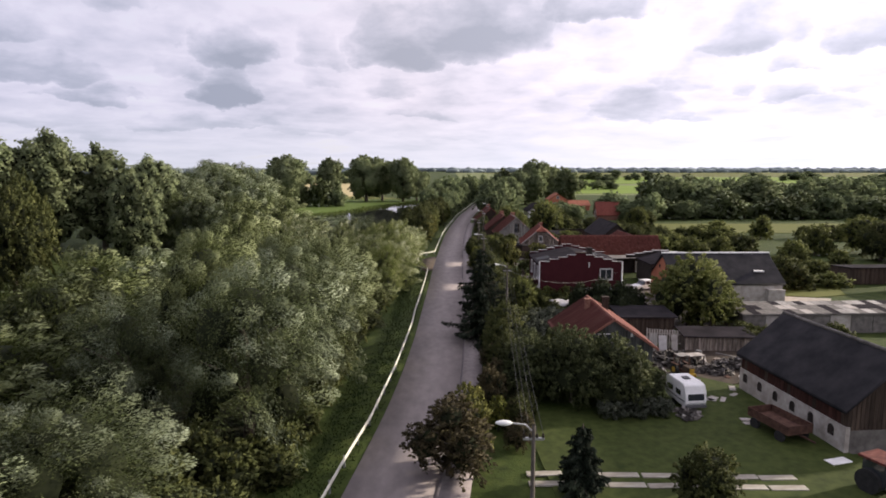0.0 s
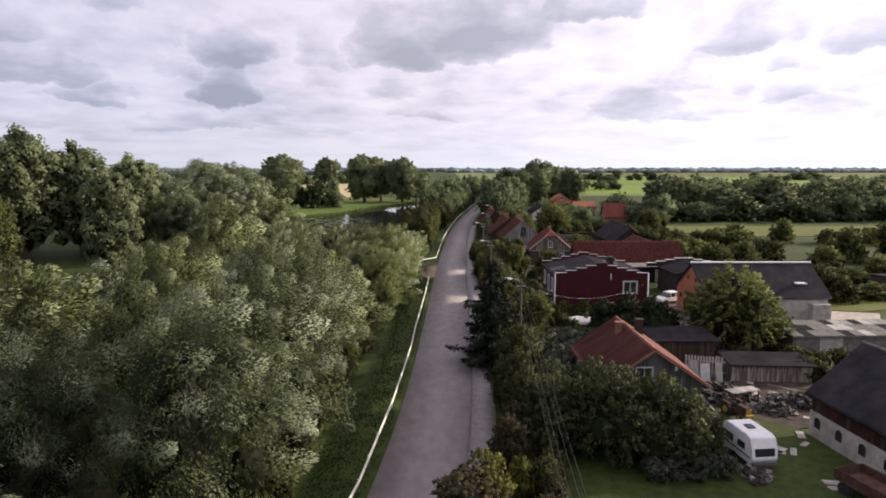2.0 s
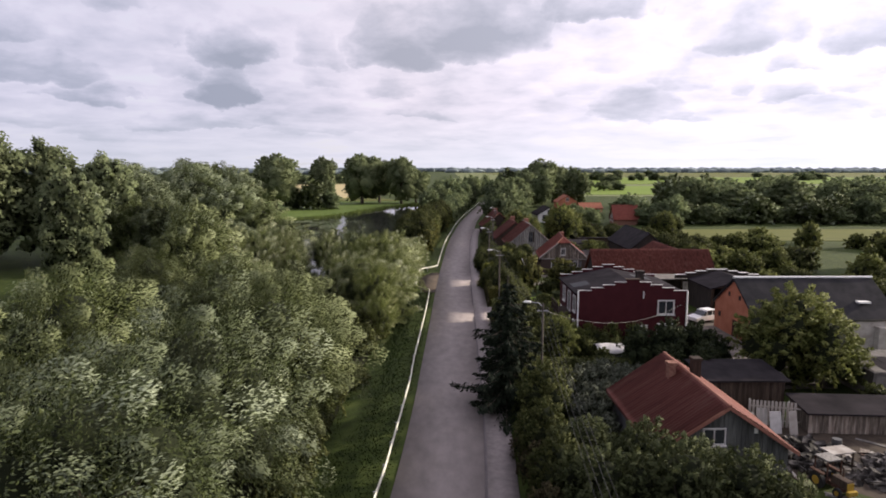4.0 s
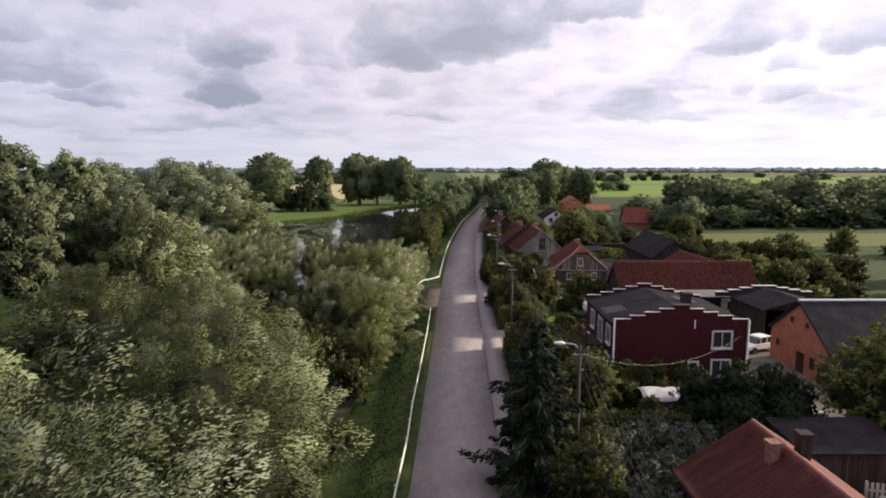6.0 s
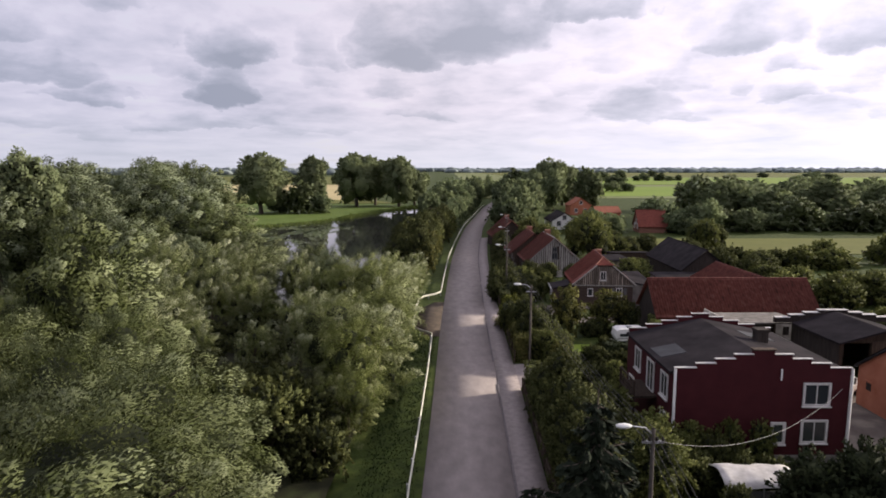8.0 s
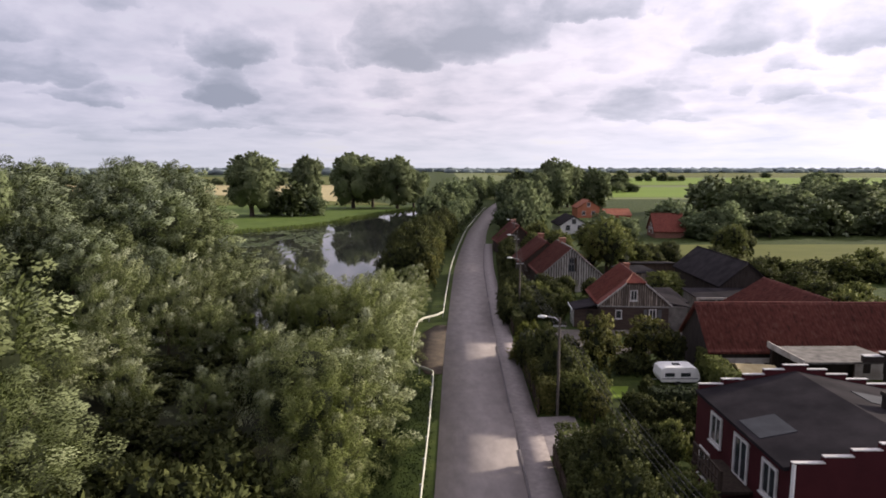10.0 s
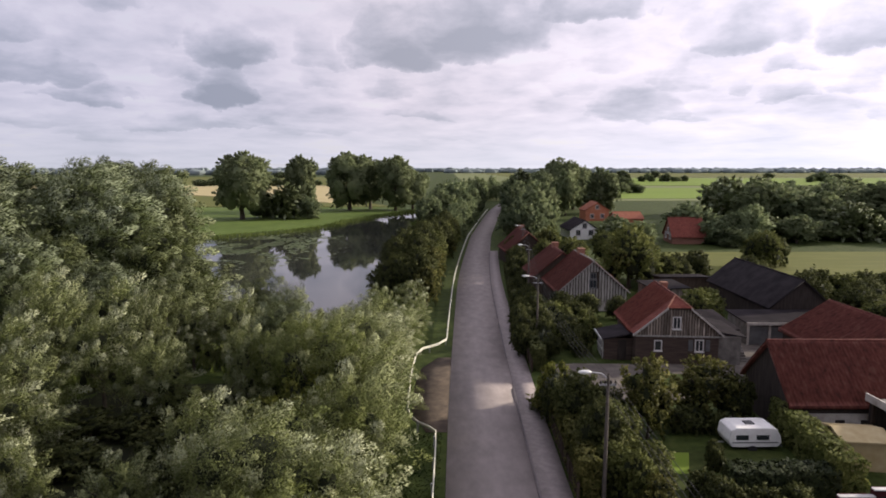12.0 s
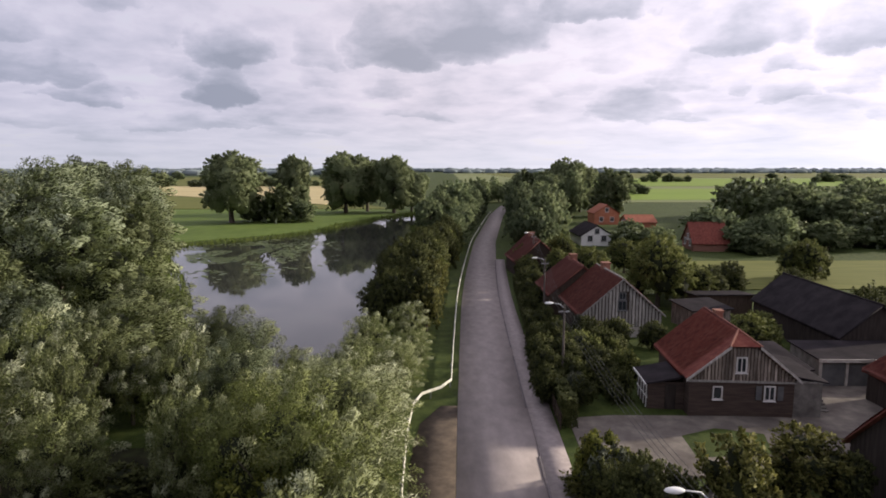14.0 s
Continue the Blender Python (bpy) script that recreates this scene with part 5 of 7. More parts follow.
# ---- buildings ----
def roof_slab(parent, half, length, eave, ridge, side, over, mat, thick=0.14, tiled=True, name="roof_slope", y_off=0.0):
    """One slope of a roof whose ridge runs along y: ribbed like clay pantiles or plain sheet."""
    run = math.hypot(half, ridge - eave)
    ux, uz = half / run, (eave - ridge) / run
    total = run + over
    y0, y1 = -over * 0.7 + y_off, length + over * 0.7 + y_off
    if tiled:
        cols, rows = max(4, int((y1 - y0) / 0.27)), max(3, int(total / 0.36))
        k = 4
        ys = np.linspace(y0, y1, cols * k + 1)
        ss = np.repeat(np.linspace(0, total, rows + 1), 2)[1:-1]
        lift = np.tile([0.0, 0.035], rows)
    else:
        ys, ss, lift = np.linspace(y0, y1, 3), np.linspace(0, total, 3), np.zeros(3)
    Y, S = np.meshgrid(ys, ss)
    up = (0.022 * np.sin((np.arange(len(ys)) % 4) * math.pi / 2)[None, :] if tiled else 0) + lift[:, None] + 0.0 * Y
    up = up + 0.03 * np.sin(Y * 0.7 + S * 0.9)
    X = side * (S * ux - up * uz)
    Z = ridge + S * uz + (up + 0.075) * ux + 0.01
    verts = np.stack([X, Y, Z], -1).reshape(-1, 3)
    n = len(ys)
    j, i = np.meshgrid(np.arange(len(ss) - 1), np.arange(n - 1), indexing="ij")
    a = (j * n + i).ravel()
    quads = np.stack([a, a + 1, a + n + 1, a + n], 1)
    if side < 0:
        quads = quads[:, ::-1]
    sv, sq = [], []
    bm = bmesh.new()
    prism(bm, [(0, y0, ridge - 0.02), (side * total * ux, y0, ridge + total * uz - 0.02), (side * total * ux, y0, ridge + total * uz - thick - 0.02), (0, y0, ridge - thick - 0.02)], (0, y1 - y0, 0))
    bm.verts.ensure_lookup_table()
    sv = np.array([tuple(v.co) for v in bm.verts], np.float32)
    sq = np.array([[v.index for v in f.verts] for f in bm.faces if len(f.verts) == 4], np.int32)
    bm.verts.index_update()
    sq = np.array([[v.index for v in f.verts] for f in bm.faces if len(f.verts) == 4], np.int32)
    bm.free()
    v, q = join((verts.astype(np.float32), quads.astype(np.int32)), (sv, sq))
    return link_mesh(name, quads_mesh(name, v, q), mat, parent)


def window(parent, x, y, z, w, h, face="y-", mat=COPING, panes=2, trim=0.14):
    """A window with frame, sill and panes on a wall, at its lower middle. face: which way it looks."""
    turn = {"y-": 0, "x-": -90, "x+": 90, "y+": 180}[face]
    root = new("window")
    root.parent = parent
    root.matrix_local = pose(x, y, z, 0, 0, turn)
    bm = bmesh.new()
    for x0, x1, z0, z1 in ((-w / 2 - trim, -w / 2, -trim, h + trim), (w / 2, w / 2 + trim, -trim, h + trim), (-w / 2, w / 2, h, h + trim), (-w / 2, w / 2, -trim, 0)):
        box(bm, x0, -0.06, z0, x1, 0.02, z1)
    for i in range(1, panes):
        m = -w / 2 + w * i / panes
        box(bm, m - 0.035, -0.045, 0, m + 0.035, 0.02, h)
    fr = part("frame", bm, mat, root)
    for i in range(panes):
        a, b = -w / 2 + w * i / panes + 0.036, -w / 2 + w * (i + 1) / panes - 0.036
        block("pane", (a, -0.012, 0.0, b, 0.012, h), GLASS, root)
    block("sill", (-w / 2 - trim - 0.05, -0.14, -trim - 0.06, w / 2 + trim + 0.05, 0.0, -trim), mat, root)
    return root


def gable_body(parent, half, length, eave, ridge, mat, name="wall"):
    bm = bmesh.new()
    prism(bm, [(-half, 0, -0.2), (half, 0, -0.2), (half, 0, eave - 0.1), (0, 0, ridge - 0.17), (-half, 0, eave - 0.1)], (0, length, 0))
    return part(name, bm, mat, parent)


def gable_planks(parent, half, z0, eave, ridge, mat, y=-0.035, step=0.2, cut=None, hole=None, fill=0.42):
    """Upright boards across a gable end, each a piece of its own."""
    n = int(2 * half / step)
    for i in range(n):
        x = -half + (i + 0.5) * 2 * half / n
        top = min(eave + (ridge - eave) * (1 - abs(x) / half) - 0.22, cut or 99)
        if top - z0 < 0.1:
            continue
        spans = [(z0, top)]
        if hole and hole[0] < x < hole[1]:
            spans = [(z0, hole[2]), (hole[3], top)]
        for a, b in spans:
            if b - a > 0.08:
                me = bpy.data.meshes.new("plank")
                bm = box(bmesh.new(), x - step * fill, y + plant_rng.uniform(-0.012, 0.012), a, x + step * fill, 0.02, b)
                part("plank", bm, mat, parent)


def chimney(parent, x, y, z, w=0.6, h=1.1, mat=BRICK):
    bm = box(bmesh.new(), x - w / 2, y - w / 2, z - 0.8, x + w / 2, y + w / 2, z + h - 0.1)
    box(bm, x - w / 2 - 0.06, y - w / 2 - 0.06, z + h - 0.18, x + w / 2 + 0.06, y + w / 2 + 0.06, z + h)
    return part("chimney", bm, mat, parent)


def gable_house(name, x, y, rz, wide, length, eave, ridge, wall, roof, label, category="house", over=0.4, tiled=True, verge=None):
    """A house with its front gable on the line y of its own axes and its ridge running away from it."""
    root = thing(name, x, y, 0, rz, label, category)
    half = wide / 2
    gable_body(root, half, length, eave, ridge, wall)
    for side in (-1, 1):
        roof_slab(root, half, length, eave, ridge, side, over, roof, tiled=tiled)
    tube("ridge_cap", [(0, -over * 0.7, ridge + 0.03), (0, length / 2, ridge + 0.04), (0, length + over * 0.7, ridge + 0.03)], 0.11, verge or roof, root)
    if verge:
        run = math.hypot(half, ridge - eave)
        for side in (-1, 1):
            e = (run + over) / run
            bm = prism(bmesh.new(), [(0, 0, ridge + 0.07), (side * half * e, 0, ridge + (eave - ridge) * e + 0.07), (side * half * e, 0, ridge + (eave - ridge) * e - 0.14), (0, 0, ridge - 0.14)], (0, 0.06, 0))
            ob = part("bargeboard", bm, verge, root)
            ob.location = (0, -over * 0.7 - 0.065, 0)
    return root


# the dark red house with stepped white parapets
def red_house():
    root = thing("red_house", 18.32, 78.75, 0, -0.8, "two-storey dark red rendered house with stepped white-capped parapets", "house")
    half, deep, eave = 5.28, 9.6, 5.75
    bm = prism(bmesh.new(), [(-half, 0.3, -0.2), (half, 0.3, -0.2), (half, 0.3, eave - 0.15), (0, 0.3, 6.62), (-half, 0.3, eave - 0.15)], (0, deep - 0.6, 0))
    part("wall", bm, RED_WALL, root)
    for side in (-1, 1):
        bm = prism(bmesh.new(), [(0, 0.3, 6.80), (side * (half + 0.25), 0.3, eave - 0.06), (side * (half + 0.25), 0.3, eave - 0.22), (0, 0.3, 6.62)], (0, deep - 0.6, 0))
        part("roof", bm, FELT, root)
    for k, y in enumerate((0.0, deep - 0.3)):
        steps = [(5.28, 6.02), (4.02, 6.30), (2.85, 6.58), (1.7, 6.86), (0.62, 7.12)]
        outline = [(-half, y, -0.2), (half, y, -0.2)]
        for i, (x, z) in enumerate(steps):
            outline += [(x, y, steps[i - 1][1] if i else z), (x, y, z)] if i else [(x, y, z)]
        left = []
        for i, (x, z) in enumerate(steps):
            left += [(-x, y, steps[i - 1][1] if i else z), (-x, y, z)] if i else [(-x, y, z)]
        outline += left[::-1]
        part("parapet", prism(bmesh.new(), outline, (0, 0.3, 0)), RED_WALL, root)
        for i, (x, z) in enumerate(steps):
            inner = steps[i + 1][0] if i < 4 else 0
            if k == 0 and i == 4:
                continue
            for side in (-1, 1):
                a, b = sorted((side * (x + 0.08), side * inner))
                block("coping", (a, y - 0.04, z, b, y + 0.17, z + 0.045), COPING, root)
    block("coping", (-0.7, -0.07, 7.12, 0.7, 0.37, 7.2), BOARD_DARK, root)
    block("plinth", (-half - 0.05, -0.05, -0.1, half + 0.05, deep + 0.05, 0.5), CONCRETE, root)
    for side in (-1, 1):
        tube("downpipe", [(side * (half + 0.06), -0.08, 0.1), (side * (half + 0.06), -0.08, 6.0)], 0.085, WHITE, root)
    run, rise = half + 0.25, 6.80 - eave + 0.06
    bm = prism(bmesh.new(), [(1.6, 5.4, 6.83 - rise * 1.6 / run), (3.6, 5.4, 6.83 - rise * 3.6 / run), (3.6, 5.4, 6.78 - rise * 3.6 / run), (1.6, 5.4, 6.78 - rise * 1.6 / run)], (0, 1.6, 0))
    part("felt_patch", bm, SLATE_BLUE, root, "newer grey-blue felt patch")
    bm = prism(bmesh.new(), [(-5.2, 2.9, 6.83 - rise * 5.2 / run), (-3.5, 2.9, 6.83 - rise * 3.5 / run), (-3.5, 2.9, 6.78 - rise * 3.5 / run), (-5.2, 2.9, 6.78 - rise * 5.2 / run)], (0, 2.0, 0))
    part("felt_patch", bm, SLATE_BLUE, root, "newer grey-blue felt patch")
    chimney(root, 2.1, 4.6, 6.4, 0.72, 0.85, DARKWALL)
    tube("vent_pipe", [(1.05, -0.12, 5.3), (1.05, -0.12, 6.0)], 0.05, WHITE, root)
    window(root, 3.3, -0.03, 3.78, 1.4, 1.2)
    window(root, 3.3, -0.03, 1.42, 1.36, 1.22)
    window(root, 1.1, -0.03, 1.36, 0.6, 1.1, panes=1, trim=0.16)
    for y in (1.7, 7.0):
        window(root, -half - 0.03, y, 3.7, 1.0, 1.35, "x-", panes=2)
    window(root, -half - 0.03, 4.3, 3.14, 1.15, 1.9, "x-", panes=2)
    for y in (1.6, 8.2):
        window(root, -half - 0.03, y, 1.2, 0.95, 1.35, "x-", panes=2)
    # the balcony on the road side
    bal = new("balcony")
    bal.parent = root
    block("deck", (-half - 1.6, 3.0, 2.95, -half, 6.2, 3.1), BOARD_DARK, bal)
    for x, y in ((-half - 1.5, 3.1), (-half - 1.5, 6.1)):
        block("post", (x - 0.07, y - 0.07, 0, x + 0.07, y + 0.07, 4.1), BOARD_DARK, bal)
    for z in (3.5, 4.0):
        block("handrail", (-half - 1.55, 3.02, z, -half - 1.45, 6.18, z + 0.08), BOARD_DARK, bal)
    for y in np.arange(3.3, 6.1, 0.35):
        block("baluster", (-half - 1.52, y, 3.1, -half - 1.48, y + 0.06, 4.0), BOARD_DARK, bal)
    return root


red_house()


# the grey cottage with a red roof
def cottage():
    root = gable_house("cottage", 14.8, 51.6, 0, 7.0, 8.9, 2.95, 5.30, GREYWALL, TILE_OLD, "small grey cottage with an old red tiled roof", over=0.5, verge=TILE_PINK)
    window(root, -0.62, -0.03, 3.12, 1.1, 0.8, panes=2, trim=0.08)
    gable_planks(root, 3.5, 0.2, 2.95, 5.30, BOARD_SLATE, step=0.24, hole=(-1.35, 0.12, 3.0, 4.04))
    chimney(root, -0.75, 6.0, 4.9, 0.46, 0.85)
    chimney(root, 1.2, 6.9, 4.6, 0.52, 1.15, BOARD_DARK)
    block("vent_plate", (1.55, -0.05, 3.7, 1.75, 0.0, 4.0), WHITE, root)
    return root


cottage()


# the long dark barn with whitewashed foot
def dark_barn():
    root = gable_house("barn", 29.25, 37.9, 4.4, 7.0, 11.6, 3.2, 6.2, BOARD_DARK, SLATE, "long barn with black sheet roof and whitewashed lower wall", "barn", over=0.5, tiled=False)
    half = 3.5
    block("lower_wall", (-half - 0.1, -0.1, -0.2, -half + 0.2, 11.7, 1.75), OFFWHITE, root)
    block("lower_wall", (-half + 0.2, -0.1, -0.2, half + 0.1, 0.15, 1.5), CONCRETE, root)
    tube("ridge_cap", [(0, -0.4, 6.26), (0, 12, 6.26)], 0.14, CONCRETE, root)
    for i in range(6):
        y = 0.9 + i * 1.95
        bm = box(bmesh.new(), -half - 0.13, y, 0.75, -half - 0.08, y + 0.55, 1.2)
        bmesh.ops.create_cone(bm, cap_ends=True, segments=12, radius1=0.275, radius2=0.275, depth=0.05, matrix=pose(-half - 0.105, y + 0.275, 1.2, 0, 90, 0))
        part("hatch", bm, DARKWALL, root)
    for i in range(30):
        y = 0.1 + i * 0.385
        block("plank", (-half - 0.05, y, 1.76, -half + 0.01, y + 0.35, 3.1), BOARD_RED if i % 7 else BOARD_DARK, root)
    gable_planks(root, half, 1.5, 3.2, 6.2, BOARD_DARK, step=0.28)
    return root


dark_barn()


# the long red-tiled barn and its wing
def red_barn():
    root = gable_house("red_barn", 21.9, 108.9, -91, 6.3, 16.8, 2.8, 6.0, DARKWALL, TILE, "long barn under a red pantile roof", "barn", over=0.45)
    half = 3.15
    block("lower_wall", (half, 0.4, -0.1, half + 0.12, 16.4, 1.9), OFFWHITE, root)
    for i in range(9):
        y = 1.2 + i * 1.7
        bm = box(bmesh.new(), half + 0.1, y, 0.6, half + 0.17, y + 0.6, 1.5)
        part("hatch", bm, DARKWALL, root)
    wing = gable_house("barn_wing", 36.7, 113.2, 0, 9.0, 11.8, 2.6, 5.3, DARKWALL, TILE, "barn wing under a red pantile roof", "barn", over=0.4)
    return root


red_barn()


# the orange stucco barn across the yard
def orange_barn():
    root = gable_house("orange_barn", 30.85, 83.7, -90, 8.8, 14.2, 3.2, 6.35, ORANGE, SLATE, "orange stucco barn with a dark sheet roof", "barn", over=0.35, tiled=False)
    tube("ridge_cap", [(0, -0.3, 6.45), (0, 14.5, 6.45)], 0.13, WHITE, root)
    for x, z, w, h in ((-1.2, 4.2, 0.45, 0.5), (1.1, 4.2, 0.45, 0.5), (-3.2, 1.5, 0.5, 0.6), (0.4, 0.0, 1.1, 1.9), (2.1, 0.9, 0.6, 1.0), (3.5, 0.0, 1.1, 1.9)):
        block("opening", (x - w / 2, -0.03, z, x + w / 2, 0.02, z + h), BOARD_RED if z == 0 else DARKWALL, root)
        bm = box(bmesh.new(), x - w / 2 - 0.12, -0.07, z + h, x + w / 2 + 0.12, 0.02, z + h + 0.14)
        part("lintel", bm, ORANGE, root)
    block("skylight", (2.6, 11.0, 4.35, 3.4, 12.2, 4.5), WHITE, root).matrix_local = pose(0, 0, 0)
    block("long_wall", (4.4, 0.1, -0.1, 4.48, 14.15, 2.95), OFFWHITE, root)
    block("end_wall", (4.5, 12.0, -0.1, 5.2, 14.15, 2.3), OFFWHITE, root)
    annex = thing("annex", 32.6, 93.0, 0, 0, "dark open-fronted annex with stepped white coping", "outbuilding")
    annex.scale = (1.15, 1.08, 1.04)
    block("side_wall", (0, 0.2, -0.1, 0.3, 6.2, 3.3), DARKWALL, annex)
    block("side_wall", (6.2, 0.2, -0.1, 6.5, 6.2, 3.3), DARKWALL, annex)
    block("front_wall", (2.4, 0.0, -0.1, 6.5, 0.3, 3.3), BOARD_DARK, annex)
    block("doorway_post", (0.0, 0.0, -0.1, 0.3, 0.2, 3.3), BOARD_DARK, annex)
    for side in (-1, 1):
        bm = prism(bmesh.new(), [(3.25, -0.3, 4.35), (3.25 + side * 3.5, -0.3, 3.3), (3.25 + side * 3.5, -0.3, 3.15), (3.25, -0.3, 4.18)], (0, 6.4, 0))
        part("roof", bm, FELT, annex)
    part("gable", prism(bmesh.new(), [(0.2, 0.05, 3.2), (6.3, 0.05, 3.2), (3.25, 0.05, 4.15)], (0, 0.2, 0)), BOARD_DARK, annex)
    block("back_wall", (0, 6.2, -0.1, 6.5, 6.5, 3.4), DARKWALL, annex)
    for i in range(8):
        x, z = -1.6 + i * 1.2, 3.75 + 0.22 * (3.5 - abs(3.5 - i))
        block("coping", (x, 6.1, z, x + 1.22, 6.6, z + 0.06), COPING, annex)
        block("parapet", (x, 6.2, 3.3, x + 1.2, 6.5, z), DARKWALL, annex)
    return root


orange_barn()


# the wooden house with the clipped gable
def wooden_house():
    root = thing("wooden_house", 20.45, 121.7, 0, -5.0, "old wooden house with plank gable and red tiled roof", "house")
    half, deep, eave, ridge, hip = 3.75, 8.2, 3.15, 6.25, 1.2
    bm = bmesh.new()
    cut = 5.4
    k = (ridge - cut) / (ridge - eave) * half
    prism(bm, [(-half, 0, -0.2), (half, 0, -0.2), (half, 0, eave - 0.1), (k, 0, cut - 0.12), (-k, 0, cut - 0.12), (-half, 0, eave - 0.1)], (0, deep, 0))
    part("wall", bm, LOG, root)
    for side in (-1, 1):
        roof_slab(root, half, deep - hip, eave, ridge, side, 0.45, TILE_BRIGHT, y_off=hip + 0.2)
        # the part of the slope below the clipped gable
        run = math.hypot(half - k, cut - eave)
        rv, rq = [], []
        n = 6
        for i in range(n + 1):
            f = i / n
            for y in (-0.35, hip + 0.1):
                rv.append((side * (k + (half - k + 0.33) * f), y, cut + 0.06 - (cut - eave + 0.28) * f))
        for i in range(n):
            rq.append((2 * i, 2 * i + 1, 2 * i + 3, 2 * i + 2))
        link_mesh("roof_slope", quads_mesh("roof_slope", rv, rq), TILE_BRIGHT, root)
        bm = bmesh.new()
        p = [bm.verts.new(v) for v in ((0, hip, ridge + 0.07), (side * k, -0.35, cut + 0.07), (side * (k + 0.1), hip + 0.1, cut + 0.05), (0, hip + 0.4, ridge + 0.06))]
        bm.faces.new(p)
        part("roof_slope", bm, TILE_BRIGHT, root)
        bm = prism(bmesh.new(), [(side * k, 0, cut + 0.12), (side * (half + 0.36), 0, eave - 0.20), (side * (half + 0.36), 0, eave - 0.42), (side * k, 0, cut - 0.1)], (0, 0.05, 0))
        b = part("bargeboard", bm, BOARD_PALE, root)
        b.location = (0, -0.41, 0)
    bm = bmesh.new()
    p = [bm.verts.new(v) for v in ((-k - 0.1, -0.38, cut + 0.06), (k + 0.1, -0.38, cut + 0.06), (0.0, hip, ridge + 0.1))]
    bm.faces.new(p)
    part("roof_hip", bm, TILE_BRIGHT, root)
    for side in (-1, 1):
        tube("hip_cap", [(side * (k + 0.1), -0.36, cut + 0.08), (0, hip, ridge + 0.12)], 0.08, TILE_PINK, root)
    tube("ridge_cap", [(0, hip, ridge + 0.07), (0, deep + 0.3, ridge + 0.07)], 0.11, TILE, root)
    gable_planks(root, half, 2.8, eave, ridge, BOARD, step=0.25, fill=0.31, cut=cut - 0.14, hole=(-0.52, 0.28, 3.42, 4.62))
    block("ledge", (-half - 0.1, -0.16, 2.66, half + 0.1, 0.0, 2.8), BOARD_PALE, root)
    window(root, -0.12, -0.05, 3.5, 0.58, 1.0, panes=2, trim=0.1, mat=COPING)
    window(root, -1.72, -0.03, 1.4, 0.55, 0.85, panes=1, trim=0.08, mat=COPING)
    window(root, 2.0, -0.03, 1.4, 0.62, 0.95, panes=2, trim=0.1, mat=COPING)
    for dx in (-0.5, 0.5):
        block("shutter", (2.0 + dx * 1.55 - 0.2, -0.07, 1.35, 2.0 + dx * 1.55 + 0.2, 0.0, 2.4), GREYWALL, root)
    # lean-to on the yard side, with outside stairs
    lean = new("lean_to")
    lean.parent = root
    block("lean_wall", (half, 0.3, -0.1, half + 2.1, 6.0, 2.75), LOG, lean)
    block("panel", (half + 0.02, 0.2, 0.0, half + 2.08, 0.3, 2.66), CONCRETE, lean)
    block("cap", (half - 0.05, 0.12, 2.66, half + 2.15, 0.34, 2.76), BOARD_PALE, lean)
    part("lean_roof", prism(bmesh.new(), [(half - 0.1, 0.1, 3.2), (half + 2.5, 0.1, 2.75), (half + 2.5, 0.1, 2.65), (half - 0.1, 0.1, 3.05)], (0, 6.2, 0)), FELT, lean)
    for i in range(6):
        block("step", (half + 2.1, 1.2 + i * 0.28, 0, half + 3.2, 1.48 + i * 0.28, 0.18 * (i + 1)), CONCRETE, lean)
    # glazed porch on the road side
    porch = new("porch")
    porch.parent = root
    x0 = -half - 2.7
    block("porch_wall", (x0, 1.2, -0.1, -half, 4.4, 2.1), LOG, porch)
    part("porch_roof", prism(bmesh.new(), [(x0 - 0.25, 0.9, 2.1), (-half + 0.1, 0.9, 2.75), (-half + 0.1, 0.9, 2.62), (x0 - 0.25, 0.9, 1.97)], (0, 3.8, 0)), FELT, porch)
    block("porch_door", (x0 + 1.3, 1.14, 0, x0 + 2.1, 1.2, 1.95), DARKWALL, porch)
    for y in (1.5, 2.3, 3.1, 3.9):
        block("porch_post", (x0 - 0.06, y - 0.05, 0, x0, y + 0.05, 2.0), WHITE, porch)
    block("porch_rail", (x0 - 0.06, 1.2, 0.8, x0 - 0.01, 4.4, 0.9), WHITE, porch)
    block("porch_rail", (x0 - 0.3, 0.85, 1.95, x0 - 0.22, 4.75, 2.1), WHITE, porch)
    chimney(root, 0.3, 6.2, 6.1, 0.6, 0.6)
    return root


wooden_house()


# pale plank houses further along the road
def plank_house(x, y, rz, wide, length, eave, ridge, label, detail=True):
    root = gable_house("plank_house", x, y, rz, wide, length, eave, ridge, BOARD_DARK, TILE_OLD if not detail else TILE, label, verge=BOARD_PALE if detail else None, over=0.4)
    if detail:
        gable_planks(root, wide / 2, 1.2, eave, ridge, BOARD_PALE, step=0.36, fill=0.34, hole=(-0.55, 0.55, 3.0, 5.1))
        block("plinth", (-wide / 2 - 0.02, -0.06, -0.1, wide / 2 + 0.02, 0.0, 1.15), OFFWHITE, root)
        window(root, 0, -0.04, 3.1, 0.8, 0.9, panes=2, mat=GREYWALL, trim=0.1)
        window(root, 0, -0.04, 4.3, 0.6, 0.6, panes=2, mat=GREYWALL, trim=0.1)
    chimney(root, 0.2, length * 0.72, ridge - 0.1, 0.9, 0.8, BRICK)
    return root


plank_house(18.1, 143.2, 1.0, 8.8, 10.0, 2.7, 6.5, "pale plank-gabled house with a red tiled roof")
plank_house(16.3, 153.6, 1.0, 8.2, 8.5, 2.8, 6.2, "red-roofed house joined to its neighbour", False)
plank_house(15.4, 180, 4.0, 7.6, 10.0, 2.8, 6.3, "red-roofed house with a dark plank gable", False)

